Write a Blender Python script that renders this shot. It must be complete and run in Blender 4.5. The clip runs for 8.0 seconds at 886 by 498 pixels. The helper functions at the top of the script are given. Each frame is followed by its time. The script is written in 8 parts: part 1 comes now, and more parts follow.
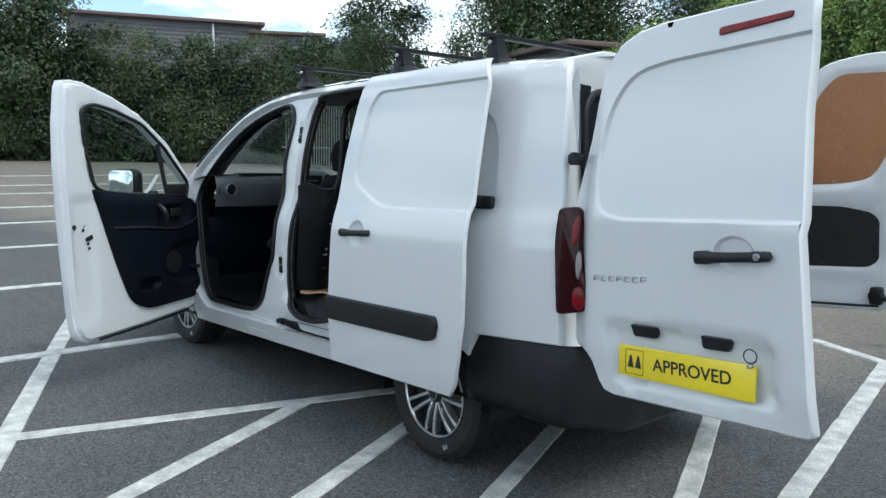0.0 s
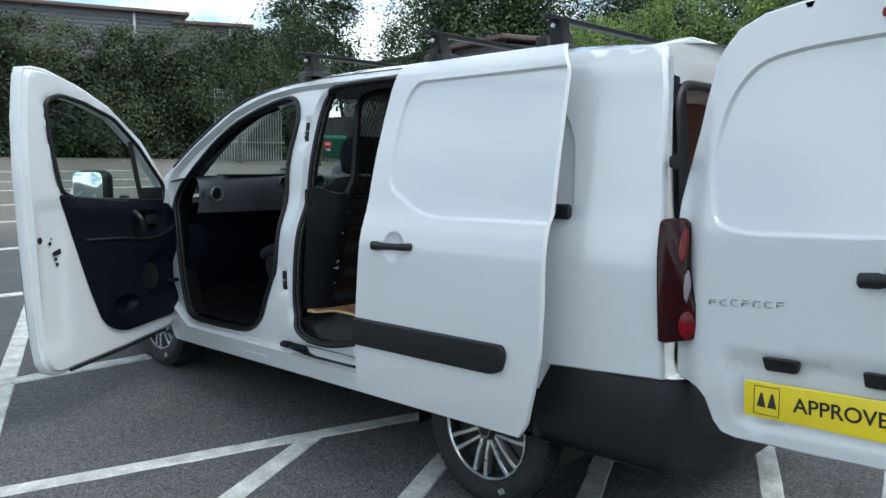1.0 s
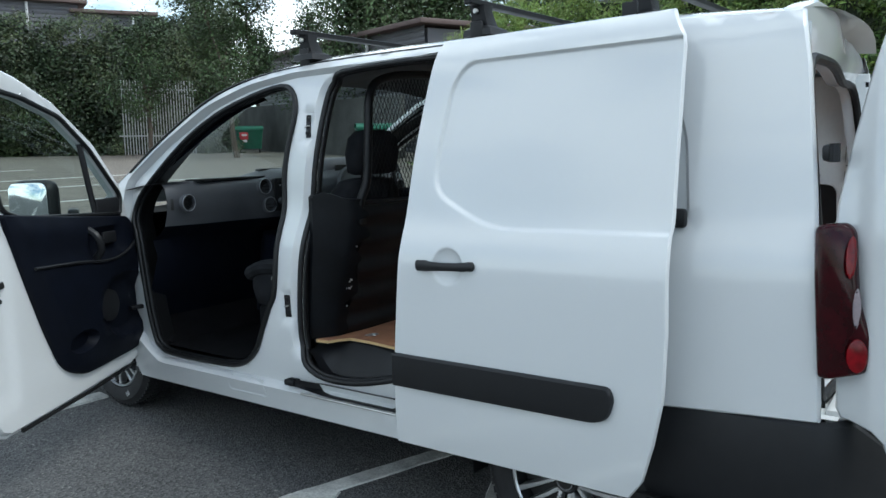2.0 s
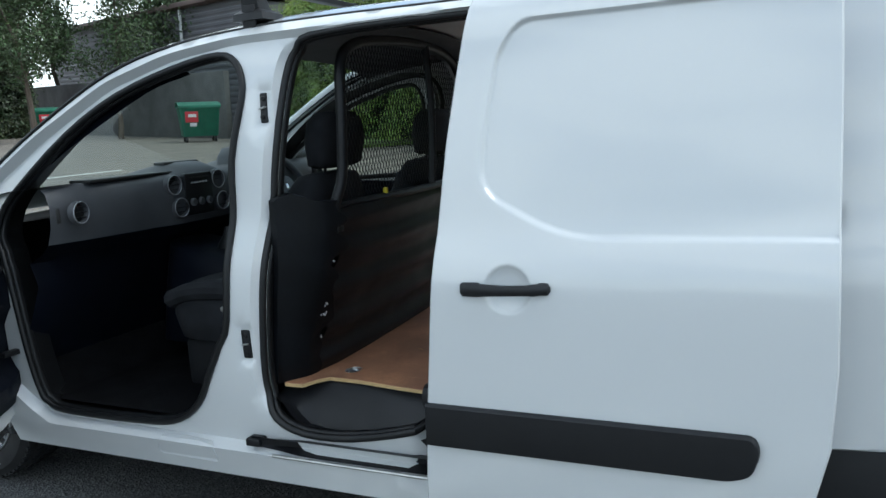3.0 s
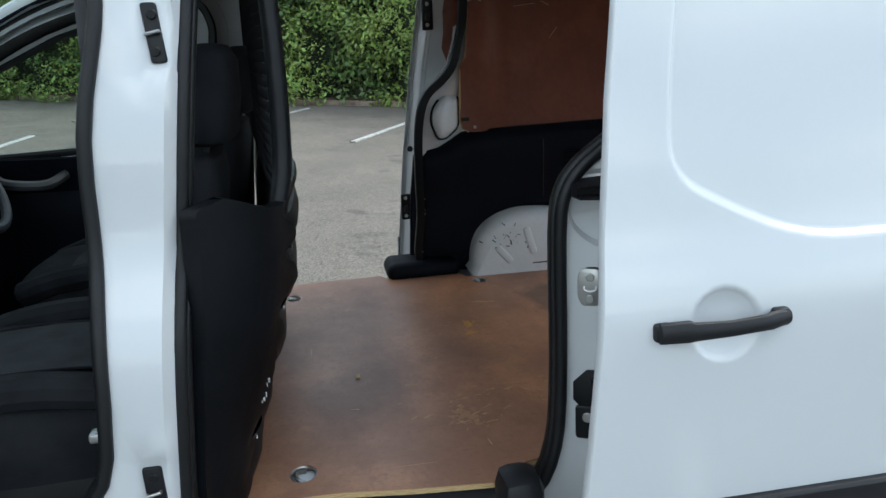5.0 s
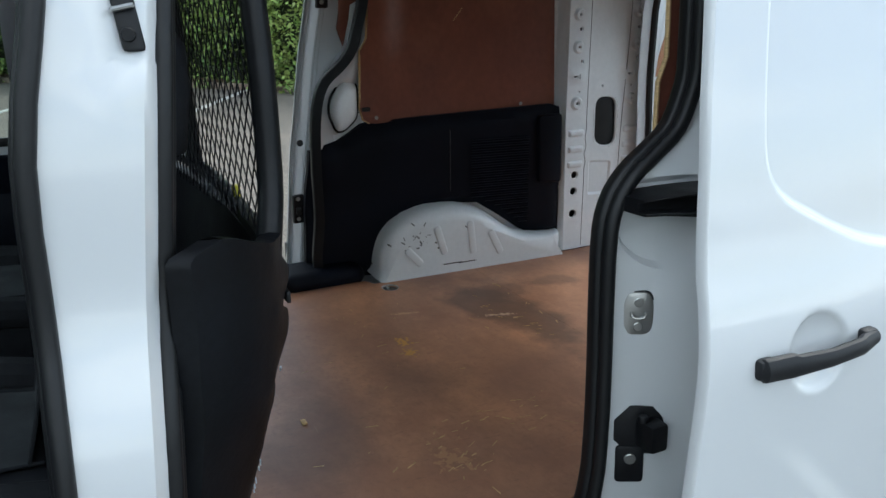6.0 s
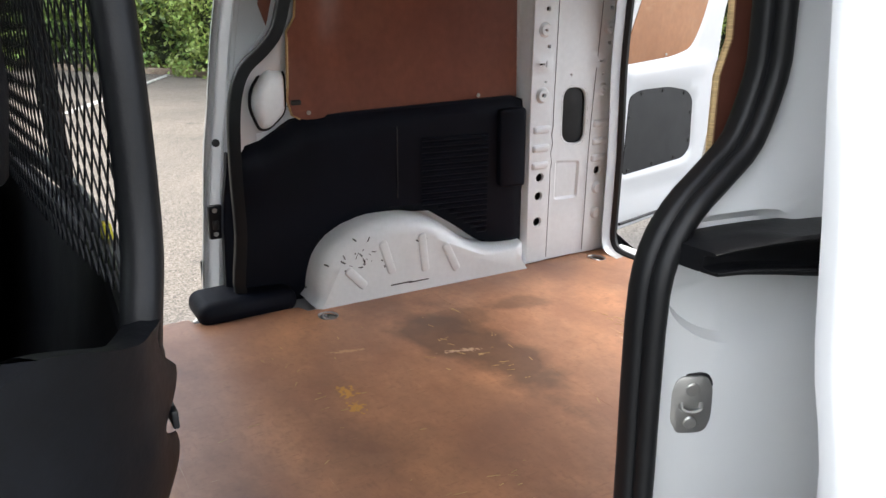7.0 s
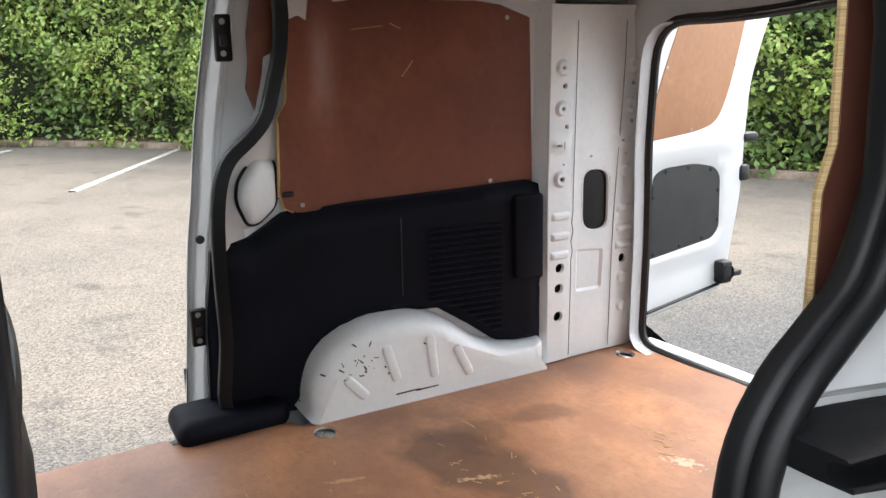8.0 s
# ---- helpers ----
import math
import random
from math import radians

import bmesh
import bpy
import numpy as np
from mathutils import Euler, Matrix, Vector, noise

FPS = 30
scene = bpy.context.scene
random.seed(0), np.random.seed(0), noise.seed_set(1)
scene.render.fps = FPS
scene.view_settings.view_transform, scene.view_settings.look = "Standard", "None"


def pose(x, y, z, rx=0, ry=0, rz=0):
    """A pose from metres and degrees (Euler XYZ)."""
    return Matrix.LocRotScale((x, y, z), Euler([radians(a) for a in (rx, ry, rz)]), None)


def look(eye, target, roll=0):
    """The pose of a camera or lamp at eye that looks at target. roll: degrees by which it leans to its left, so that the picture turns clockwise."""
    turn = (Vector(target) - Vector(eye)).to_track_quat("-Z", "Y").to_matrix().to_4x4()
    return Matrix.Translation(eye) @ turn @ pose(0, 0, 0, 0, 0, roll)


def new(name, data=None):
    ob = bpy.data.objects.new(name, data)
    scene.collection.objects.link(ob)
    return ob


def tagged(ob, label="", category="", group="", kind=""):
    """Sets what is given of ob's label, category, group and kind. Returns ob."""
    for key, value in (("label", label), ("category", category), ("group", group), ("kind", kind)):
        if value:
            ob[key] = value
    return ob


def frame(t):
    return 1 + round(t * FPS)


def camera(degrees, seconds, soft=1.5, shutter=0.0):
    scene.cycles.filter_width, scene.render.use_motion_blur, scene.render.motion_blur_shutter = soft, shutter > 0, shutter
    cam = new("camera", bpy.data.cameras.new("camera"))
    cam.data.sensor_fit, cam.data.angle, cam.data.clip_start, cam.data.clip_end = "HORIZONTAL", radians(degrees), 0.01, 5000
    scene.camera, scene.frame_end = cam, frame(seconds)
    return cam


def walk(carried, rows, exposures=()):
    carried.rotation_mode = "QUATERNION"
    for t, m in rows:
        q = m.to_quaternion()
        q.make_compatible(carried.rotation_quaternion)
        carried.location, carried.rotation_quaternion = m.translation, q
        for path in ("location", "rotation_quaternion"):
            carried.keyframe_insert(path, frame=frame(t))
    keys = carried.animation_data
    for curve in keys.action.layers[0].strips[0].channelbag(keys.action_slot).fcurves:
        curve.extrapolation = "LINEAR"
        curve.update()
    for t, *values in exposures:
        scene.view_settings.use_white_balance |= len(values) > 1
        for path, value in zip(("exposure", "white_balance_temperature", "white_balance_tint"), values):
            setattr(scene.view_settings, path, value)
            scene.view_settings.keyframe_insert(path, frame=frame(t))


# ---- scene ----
# The van stands nose-down on a slight slope: its own level frame in the world.
VAN = pose(0, 0, 0, -2.4, 0.6, 0)
# the right-hand half of the load space as it sits in the van, and the floor board between the two
RIGHT = Matrix(((0.9541, -0.0056, -0.038, 0.0079), (0.0055, 0.9549, -0.0029, 0.0283), (0.0381, 0.0027, 0.9542, 0.0268), (0, 0, 0, 1)))
BOARD = Matrix(((0.9618, 0, 0, -0.0237), (0, 0.962, 0, 0.033), (0.0135, 0, 1, 0.0084), (0, 0, 0, 1)))
cam = camera(59.0, 8.0)
PATH = [
    (0, (-3.109, -2.689, 1.313), (-1.791, -1.196, 1.129), -0.0),
    (0.5, (-3.096, -2.343, 1.335), (-1.722, -0.902, 1.145), -0.1),
    (1, (-3.141, -1.984, 1.353), (-1.693, -0.618, 1.154), -0.2),
    (1.2, (-3.126, -1.845, 1.366), (-1.658, -0.502, 1.164), -0.3),
    (2.3, (-2.971, -0.947, 1.425), (-1.329, 0.166, 1.17), -2.5),
    (2.5, (-2.941, -0.761, 1.437), (-1.25, 0.274, 1.17), -2.6),
    (3, (-2.79, -0.353, 1.467), (-0.997, 0.475, 1.149), -3.5),
    (3.5, (-2.672, 0.047, 1.494), (-0.787, 0.602, 1.12), -4.0),
    (4, (-2.506, 0.403, 1.504), (-0.568, 0.647, 1.073), -3.9),
    (4.5, (-2.282, 0.689, 1.507), (-0.339, 0.654, 1.035), -3.5),
    (5, (-2.097, 0.935, 1.507), (-0.188, 0.618, 1.0), -2.9),
    (5.2, (-2.011, 1.01, 1.502), (-0.128, 0.582, 0.982), -2.5),
    (6.3, (-1.623, 1.237, 1.535), (-0.012, 0.399, 0.967), -1.3),
    (6.5, (-1.554, 1.227, 1.527), (0.037, 0.358, 0.948), -1.0),
    (7, (-1.333, 1.079, 1.504), (0.239, 0.181, 0.920), -0.9),
    (7.5, (-1.169, 1.001, 1.491), (0.418, 0.115, 0.927), -1.3),
    (8, (-1.120, 0.950, 1.527), (0.500, 0.053, 1.096), -2.0),
]
EXPOSURES = [(0, 0.40, 6060, 4), (3, 0.46, 6030, 3), (4, 0.60, 6070, 4), (5, 0.74, 6100, 4), (6.5, 1.0, 6170, 5), (6.75, 1.45, 6560, 9), (7, 1.76, 6880, 13), (8, 1.94, 6930, 12)]
walk(cam, [(t, VAN @ look(eye, target, roll)) for t, eye, target, roll in PATH], EXPOSURES)

# ---- light: bright broken cloud, a soft high sun ----
SUN_ELEV, SUN_AZ = 54.0, 165.0
world = bpy.data.worlds.new("sky")
scene.world = world
world.use_nodes = True
wn, wl = world.node_tree.nodes, world.node_tree.links
wn.clear()
w_out, w_bg, w_mix = wn.new("ShaderNodeOutputWorld"), wn.new("ShaderNodeBackground"), wn.new("ShaderNodeMix")
w_sky, w_noise, w_ramp, w_tc, w_map = (wn.new("ShaderNodeTexSky"), wn.new("ShaderNodeTexNoise"), wn.new("ShaderNodeValToRGB"),
                                       wn.new("ShaderNodeTexCoord"), wn.new("ShaderNodeMapping"))
w_sky.sky_type, w_sky.sun_disc = "NISHITA", False
w_sky.sun_elevation, w_sky.sun_rotation = radians(SUN_ELEV), radians(SUN_AZ)
w_map.inputs["Scale"].default_value = (1.0, 1.0, 2.6)
w_noise.inputs["Scale"].default_value, w_noise.inputs["Detail"].default_value, w_noise.inputs["Roughness"].default_value = 3.4, 9.0, 0.55
w_ramp.color_ramp.elements[0].position, w_ramp.color_ramp.elements[1].position = 0.43, 0.55
w_mix.data_type = "RGBA"
w_mix.inputs["B"].default_value = (9.2, 9.6, 9.9, 1)
wl.new(w_tc.outputs["Generated"], w_map.inputs["Vector"])
wl.new(w_map.outputs["Vector"], w_noise.inputs["Vector"])
wl.new(w_noise.outputs["Fac"], w_ramp.inputs["Fac"])
wl.new(w_ramp.outputs["Color"], w_mix.inputs["Factor"])
wl.new(w_sky.outputs["Color"], w_mix.inputs["A"])
wl.new(w_mix.outputs["Result"], w_bg.inputs["Color"])
wl.new(w_bg.outputs["Background"], w_out.inputs["Surface"])
w_bg.inputs["Strength"].default_value = 0.15
sun = new("sun", bpy.data.lights.new("sun", "SUN"))
sun.data.energy, sun.data.angle, sun.data.color = 1.45, radians(30), (1.0, 0.96, 0.90)
sun_dir = Vector((math.sin(radians(SUN_AZ)) * math.cos(radians(SUN_ELEV)), math.cos(radians(SUN_AZ)) * math.cos(radians(SUN_ELEV)), math.sin(radians(SUN_ELEV))))
sun.matrix_world = look(sun_dir * 60, (0, 0, 0))


# ---- materials ----
def material(name, color, rough=0.5, metal=0.0, vary=0.06, scale=6.0, bump=0.0, bump_scale=60.0, coat=0.0, second=None, dist=0.002, random_tone=0.0,
             per_island=False, spec=0.5, stretch=(1, 1, 1), uneven=1.0):
    """A surface with broad stains, fine grain, a little relief and uneven gloss."""
    m = bpy.data.materials.new(name)
    m.use_nodes = True
    n, l = m.node_tree.nodes, m.node_tree.links
    b = n["Principled BSDF"]
    tc, mp = n.new("ShaderNodeTexCoord"), n.new("ShaderNodeMapping")
    mp.inputs["Scale"].default_value = stretch
    l.new(tc.outputs["Object"], mp.inputs["Vector"])
    broad, fine, ramp, mix, gain = (n.new("ShaderNodeTexNoise"), n.new("ShaderNodeTexNoise"), n.new("ShaderNodeValToRGB"), n.new("ShaderNodeMix"),
                                    n.new("ShaderNodeMix"))
    for t, s, d in ((broad, scale, 5.0), (fine, bump_scale, 4.0)):
        t.inputs["Scale"].default_value, t.inputs["Detail"].default_value = s, d
        l.new(mp.outputs["Vector"], t.inputs["Vector"])
    ramp.color_ramp.elements[0].position, ramp.color_ramp.elements[1].position = 0.35, 0.68
    l.new(broad.outputs["Fac"], ramp.inputs["Fac"])
    mix.data_type = gain.data_type = "RGBA"
    second = second or tuple(c * (1 - 2.2 * vary) for c in color)
    mix.inputs["A"].default_value, mix.inputs["B"].default_value = (*color, 1), (*second, 1)
    l.new(ramp.outputs["Color"], mix.inputs["Factor"])
    gain.blend_type = "MULTIPLY"
    gain.inputs["Factor"].default_value = 1.0
    tone = n.new("ShaderNodeMapRange")
    tone.inputs["From Min"].default_value, tone.inputs["From Max"].default_value = 0.3, 0.7
    tone.inputs["To Min"].default_value, tone.inputs["To Max"].default_value = 1 - vary, 1 + vary * 0.6
    l.new(fine.outputs["Fac"], tone.inputs["Value"])
    l.new(mix.outputs["Result"], gain.inputs["A"])
    l.new(tone.outputs["Result"], gain.inputs["B"])
    last = gain.outputs["Result"]
    if random_tone:
        hue = n.new("ShaderNodeHueSaturation")
        src = n.new("ShaderNodeNewGeometry").outputs["Random Per Island"] if per_island else n.new("ShaderNodeObjectInfo").outputs["Random"]
        r1, r2 = n.new("ShaderNodeMapRange"), n.new("ShaderNodeMapRange")
        r1.inputs["To Min"].default_value, r1.inputs["To Max"].default_value = 1 - random_tone, 1 + random_tone
        r2.inputs["To Min"].default_value, r2.inputs["To Max"].default_value = 0.5 - 0.06 * random_tone, 0.5 + 0.05 * random_tone
        l.new(src, r1.inputs["Value"])
        l.new(src, r2.inputs["Value"])
        l.new(r1.outputs["Result"], hue.inputs["Value"])
        l.new(r2.outputs["Result"], hue.inputs["Hue"])
        l.new(last, hue.inputs["Color"])
        last = hue.outputs["Color"]
    l.new(last, b.inputs["Base Color"])
    gloss = n.new("ShaderNodeMapRange")
    gloss.inputs["To Min"].default_value, gloss.inputs["To Max"].default_value = max(0.03, rough - 0.10 * uneven), min(1.0, rough + 0.12 * uneven)
    l.new(broad.outputs["Fac"], gloss.inputs["Value"])
    l.new(gloss.outputs["Result"], b.inputs["Roughness"])
    b.inputs["Metallic"].default_value, b.inputs["Coat Weight"].default_value, b.inputs["Coat Roughness"].default_value = metal, coat, 0.06
    b.inputs["Specular IOR Level"].default_value = spec
    if bump:
        bp = n.new("ShaderNodeBump")
        bp.inputs["Strength"].default_value, bp.inputs["Distance"].default_value = bump, dist
        l.new(fine.outputs["Fac"], bp.inputs["Height"])
        l.new(bp.outputs["Normal"], b.inputs["Normal"])
    return m


def glass(name, tint, rough=0.015):
    """Thin window glass: tinted and clear straight through, with a Fresnel gloss."""
    m = bpy.data.materials.new(name)
    m.use_nodes = True
    n, l = m.node_tree.nodes, m.node_tree.links
    n.remove(n["Principled BSDF"])
    clear, gloss, mix = n.new("ShaderNodeBsdfTransparent"), n.new("ShaderNodeBsdfGlossy"), n.new("ShaderNodeMixShader")
    face, power, scale = n.new("ShaderNodeLayerWeight"), n.new("ShaderNodeMath"), n.new("ShaderNodeMath")
    clear.inputs["Color"].default_value, gloss.inputs["Roughness"].default_value = (*tint, 1), rough
    power.operation, scale.operation = "POWER", "MULTIPLY_ADD"
    power.inputs[1].default_value, scale.inputs[1].default_value, scale.inputs[2].default_value = 5.0, 0.55, 0.035
    l.new(face.outputs["Facing"], power.inputs[0])
    l.new(power.outputs["Value"], scale.inputs[0])
    l.new(scale.outputs["Value"], mix.inputs["Fac"])
    l.new(clear.outputs["BSDF"], mix.inputs[1])
    l.new(gloss.outputs["BSDF"], mix.inputs[2])
    l.new(mix.outputs["Shader"], n["Material Output"].inputs["Surface"])
    return m


PAINT = material("white_paint", (0.600, 0.615, 0.620), 0.30, vary=0.003, uneven=0.1, scale=2.0, bump=0.015, bump_scale=14, coat=1.0)
# the body's white again, made paler so the dim interior looks better lit
PAINT_IN = material("white_paint_lifted_inside", (0.80, 0.835, 0.845), 0.36, vary=0.03, scale=5.0, bump=0.03, bump_scale=70, coat=0.3)
PLASTIC = material("black_plastic", (0.010, 0.0108, 0.0128), 0.48, spec=0.38, vary=0.12, scale=9.0, bump=0.35, bump_scale=520, dist=0.0006)
TRIM = material("dark_grained_trim", (0.0032, 0.0048, 0.0100), 0.56, spec=0.13, vary=0.14, scale=7.0, bump=0.4, bump_scale=420, dist=0.0006)
DASH = material("grey_dashboard_plastic", (0.064, 0.067, 0.075), 0.55, vary=0.1, scale=6.0, bump=0.4, bump_scale=420, dist=0.0006)
RUBBER = material("black_rubber", (0.0085, 0.009, 0.010), 0.42, spec=0.35, vary=0.1, scale=20.0, bump=0.15, bump_scale=300, dist=0.0005)
TYRE = material("tyre_rubber", (0.010, 0.010, 0.011), 0.75, vary=0.2, scale=14.0, bump=0.3, bump_scale=160, dist=0.0015)
FABRIC = material("dark_grey_seat_cloth", (0.020, 0.0215, 0.025), 0.92, spec=0.2, vary=0.18, scale=12.0, bump=0.6, bump_scale=700, dist=0.001)
FABRIC_MID = material("grey_woven_seat_cloth", (0.042, 0.045, 0.050), 0.92, spec=0.2, vary=0.16, scale=14.0, bump=0.7, bump_scale=600, dist=0.001)
FLAP = material("scuffed_black_plastic_sheet", (0.0050, 0.0060, 0.0080), 0.46, spec=0.19, vary=0.25, scale=7.0, bump=0.25, bump_scale=90, dist=0.002)
CARPET = material("black_floor_carpet", (0.007, 0.007, 0.008), 0.95, spec=0.1, vary=0.2, scale=10.0, bump=0.7, bump_scale=500, dist=0.002)
LINER = material("grey_roof_lining", (0.16, 0.16, 0.165), 0.9, vary=0.08, scale=6.0, bump=0.3, bump_scale=500)
PLASTIC_GREY = material("pale_grey_plastic", (0.42, 0.42, 0.43), 0.5, vary=0.05)
BLACK_METAL = material("black_powder_coat", (0.0075, 0.0080, 0.0095), 0.42, spec=0.28, vary=0.15, scale=16.0, bump=0.25, bump_scale=220, dist=0.0012)
STEEL = material("bright_steel", (0.50, 0.50, 0.48), 0.36, metal=1.0, vary=0.1, scale=30.0)
ALLOY = material("machined_alloy", (0.66, 0.67, 0.68), 0.30, metal=0.9, vary=0.06, scale=20.0)
ALLOY_DARK = material("black_wheel_paint", (0.015, 0.015, 0.016), 0.35, vary=0.1)
CHROME = material("chrome", (0.50, 0.51, 0.53), 0.16, metal=1.0, vary=0.04)
SATIN = material("satin_silver_plastic", (0.30, 0.31, 0.33), 0.38, metal=0.5, vary=0.05)
YELLOW = material("yellow_plate_film", (0.80, 0.62, 0.02), 0.35, vary=0.03, scale=5.0, coat=0.4)
INK = material("black_print", (0.012, 0.012, 0.012), 0.5, vary=0.05)
GREY_INK = material("grey_print", (0.5, 0.5, 0.5), 0.5, vary=0.05)
YELLOW_TAG = material("yellow_tag_plastic", (0.62, 0.55, 0.03), 0.5, vary=0.05)
RED_LENS = material("red_lamp_lens", (0.24, 0.003, 0.008), 0.16, vary=0.25, scale=14.0, coat=0.15, spec=0.3)
RED_DARK = material("dark_red_lens", (0.030, 0.001, 0.003), 0.12, vary=0.2, scale=18.0, coat=0.1, spec=0.25)
CLEAR_LENS = material("clear_lamp_lens", (0.34, 0.28, 0.30), 0.15, vary=0.2, scale=60.0, coat=1.0, stretch=(1, 1, 8))
GLASS = glass("window_glass", (0.66, 0.74, 0.72))
MIRROR = material("mirror_silver", (0.88, 0.92, 0.92), 0.03, metal=1.0, vary=0.0)
PLY_EDGE = material("raw_plywood_edge", (0.66, 0.46, 0.22), 0.8, vary=0.2, scale=40.0, stretch=(1, 1, 30))


def ply_material(name, base, dark, worn, gloss, more=()):
    """Brown phenolic-faced plywood: long grain, dull traffic stains, pale scratches."""
    m = material(name, base, gloss, vary=0.10, scale=3.0, bump=0.12, bump_scale=40, second=dark, stretch=(1, 1.35, 1), spec=0.4)
    n, l = m.node_tree.nodes, m.node_tree.links
    b = n["Principled BSDF"]
    last = b.inputs["Base Color"].links[0].from_socket
    tc = n.new("ShaderNodeTexCoord")
    for scale, lo, hi, stretch, colour, amount in ((2.3, 0.50, 0.72, (1, 1, 1), dark, 0.75), (5.5, 0.60, 0.78, (1, 1, 1), worn, 0.55),
                                                   (26.0, 0.68, 0.74, (1.0, 0.12, 1), worn, 0.35), (34.0, 0.70, 0.76, (0.15, 1.0, 1), worn, 0.30)) + tuple(more):
        mp, t, r, x = n.new("ShaderNodeMapping"), n.new("ShaderNodeTexNoise"), n.new("ShaderNodeValToRGB"), n.new("ShaderNodeMix")
        mp.inputs["Scale"].default_value, mp.inputs["Location"].default_value = stretch, (scale, 1.7 * scale, 0.3)
        t.inputs["Scale"].default_value, t.inputs["Detail"].default_value, t.inputs["Distortion"].default_value = scale, 6.0, 0.4
        r.color_ramp.elements[0].position, r.color_ramp.elements[1].position = lo, hi
        r.color_ramp.elements[1].color = (amount, amount, amount, 1)
        x.data_type = "RGBA"
        x.inputs["B"].default_value = (*colour, 1)
        l.new(tc.outputs["Object"], mp.inputs["Vector"])
        l.new(mp.outputs["Vector"], t.inputs["Vector"])
        l.new(t.outputs["Fac"], r.inputs["Fac"])
        l.new(r.outputs["Color"], x.inputs["Factor"])
        l.new(last, x.inputs["A"])
        last = x.outputs["Result"]
    l.new(last, b.inputs["Base Color"])
    return m


PLY_FLOOR = ply_material("worn_brown_floor_ply", (0.46, 0.228, 0.122), (0.250, 0.125, 0.078), (0.47, 0.27, 0.16), 0.40, ((9.0, 0.50, 0.66, (1, 1, 1), (0.27, 0.120, 0.068), 0.45), (60.0, 0.52, 0.70, (1, 1.6, 1), (0.24, 0.115, 0.070), 0.40), (150.0, 0.60, 0.70, (1.0, 0.25, 1), (0.21, 0.105, 0.065), 0.40), (70.0, 0.71, 0.75, (0.06, 1.0, 1), (0.56, 0.36, 0.20), 0.55), (80.0, 0.71, 0.75, (1.0, 0.05, 1), (0.56, 0.36, 0.20), 0.50)))


def stain(m, centre, radii, turn, colour, amount, ragged, scale):
    """A spill or scrape of its own shape on a board: a ragged oval about centre."""
    n, l = m.node_tree.nodes, m.node_tree.links
    b = n["Principled BSDF"]
    last = b.inputs["Base Color"].links[0].from_socket
    tc, mp, ln, t, add, r, x = (n.new("ShaderNodeTexCoord"), n.new("ShaderNodeMapping"), n.new("ShaderNodeVectorMath"), n.new("ShaderNodeTexNoise"), n.new("ShaderNodeMath"),
                                n.new("ShaderNodeMapRange"), n.new("ShaderNodeMix"))
    mp.vector_type, ln.operation, add.operation, x.data_type = "TEXTURE", "LENGTH", "MULTIPLY_ADD", "RGBA"
    mp.inputs["Location"].default_value, mp.inputs["Rotation"].default_value, mp.inputs["Scale"].default_value = (*centre, 0.664), (0, 0, radians(turn)), (*radii, 1.0)
    t.inputs["Scale"].default_value, t.inputs["Detail"].default_value = scale, 6.0
    add.inputs[1].default_value = ragged
    r.inputs["From Min"].default_value, r.inputs["From Max"].default_value = 0.62 + ragged * 0.5, 1.16 + ragged * 0.5
    r.inputs["To Min"].default_value, r.inputs["To Max"].default_value = amount, 0.0
    x.inputs["B"].default_value = (*colour, 1)
    l.new(tc.outputs["Object"], mp.inputs["Vector"])
    l.new(mp.outputs["Vector"], ln.inputs[0])
    l.new(tc.outputs["Object"], t.inputs["Vector"])
    l.new(t.outputs["Fac"], add.inputs[0])
    l.new(ln.outputs["Value"], add.inputs[2])
    l.new(add.outputs["Value"], r.inputs["Value"])
    l.new(r.outputs["Result"], x.inputs["Factor"])
    l.new(last, x.inputs["A"])
    l.new(x.outputs["Result"], b.inputs["Base Color"])


DAMP = (0.085, 0.050, 0.036)
for centre, radii, turn, colour, amount, ragged, scale in (
        ((0.20, 0.10), (0.34, 0.105), 10, DAMP, 0.72, 2.2, 7.0), ((0.40, 0.05), (0.12, 0.11), 0, DAMP, 0.45, 2.2, 9.0), ((0.40, -0.16), (0.10, 0.05), 60, DAMP, 0.50, 2.0, 11.0),
        ((-0.10, 0.55), (0.16, 0.10), 30, DAMP, 0.30, 2.4, 7.0), ((-0.25, 0.85), (0.22, 0.12), -20, DAMP, 0.28, 2.4, 6.0),
        ((0.162, 0.481), (0.024, 0.016), 0, (0.58, 0.30, 0.04), 0.8, 4.5, 90.0), ((0.083, 0.493), (0.022, 0.014), 0, (0.58, 0.30, 0.04), 0.75, 5.0, 90.0),
        ((0.017, -0.289), (0.034, 0.016), 35, (0.58, 0.46, 0.34), 0.60, 7.0, 75.0), ((0.208, 0.141), (0.045, 0.008), 70, (0.58, 0.42, 0.28), 0.7, 5.0, 80.0),
        ((-0.45, 0.62), (0.040, 0.022), 20, (0.50, 0.28, 0.13), 0.5, 7.0, 70.0), ((0.36, 0.40), (0.050, 0.007), 75, (0.60, 0.38, 0.20), 0.6, 4.0, 90.0)):
    stain(PLY_FLOOR, centre, radii, turn, colour, amount, ragged, scale)
PLY_WALL = ply_material("brown_wall_ply", (0.225, 0.080, 0.050), (0.165, 0.058, 0.040), (0.28, 0.115, 0.07), 0.34)
PLY_DOOR = ply_material("light_brown_door_ply", (0.36, 0.165, 0.075), (0.29, 0.125, 0.055), (0.42, 0.24, 0.13), 0.45)


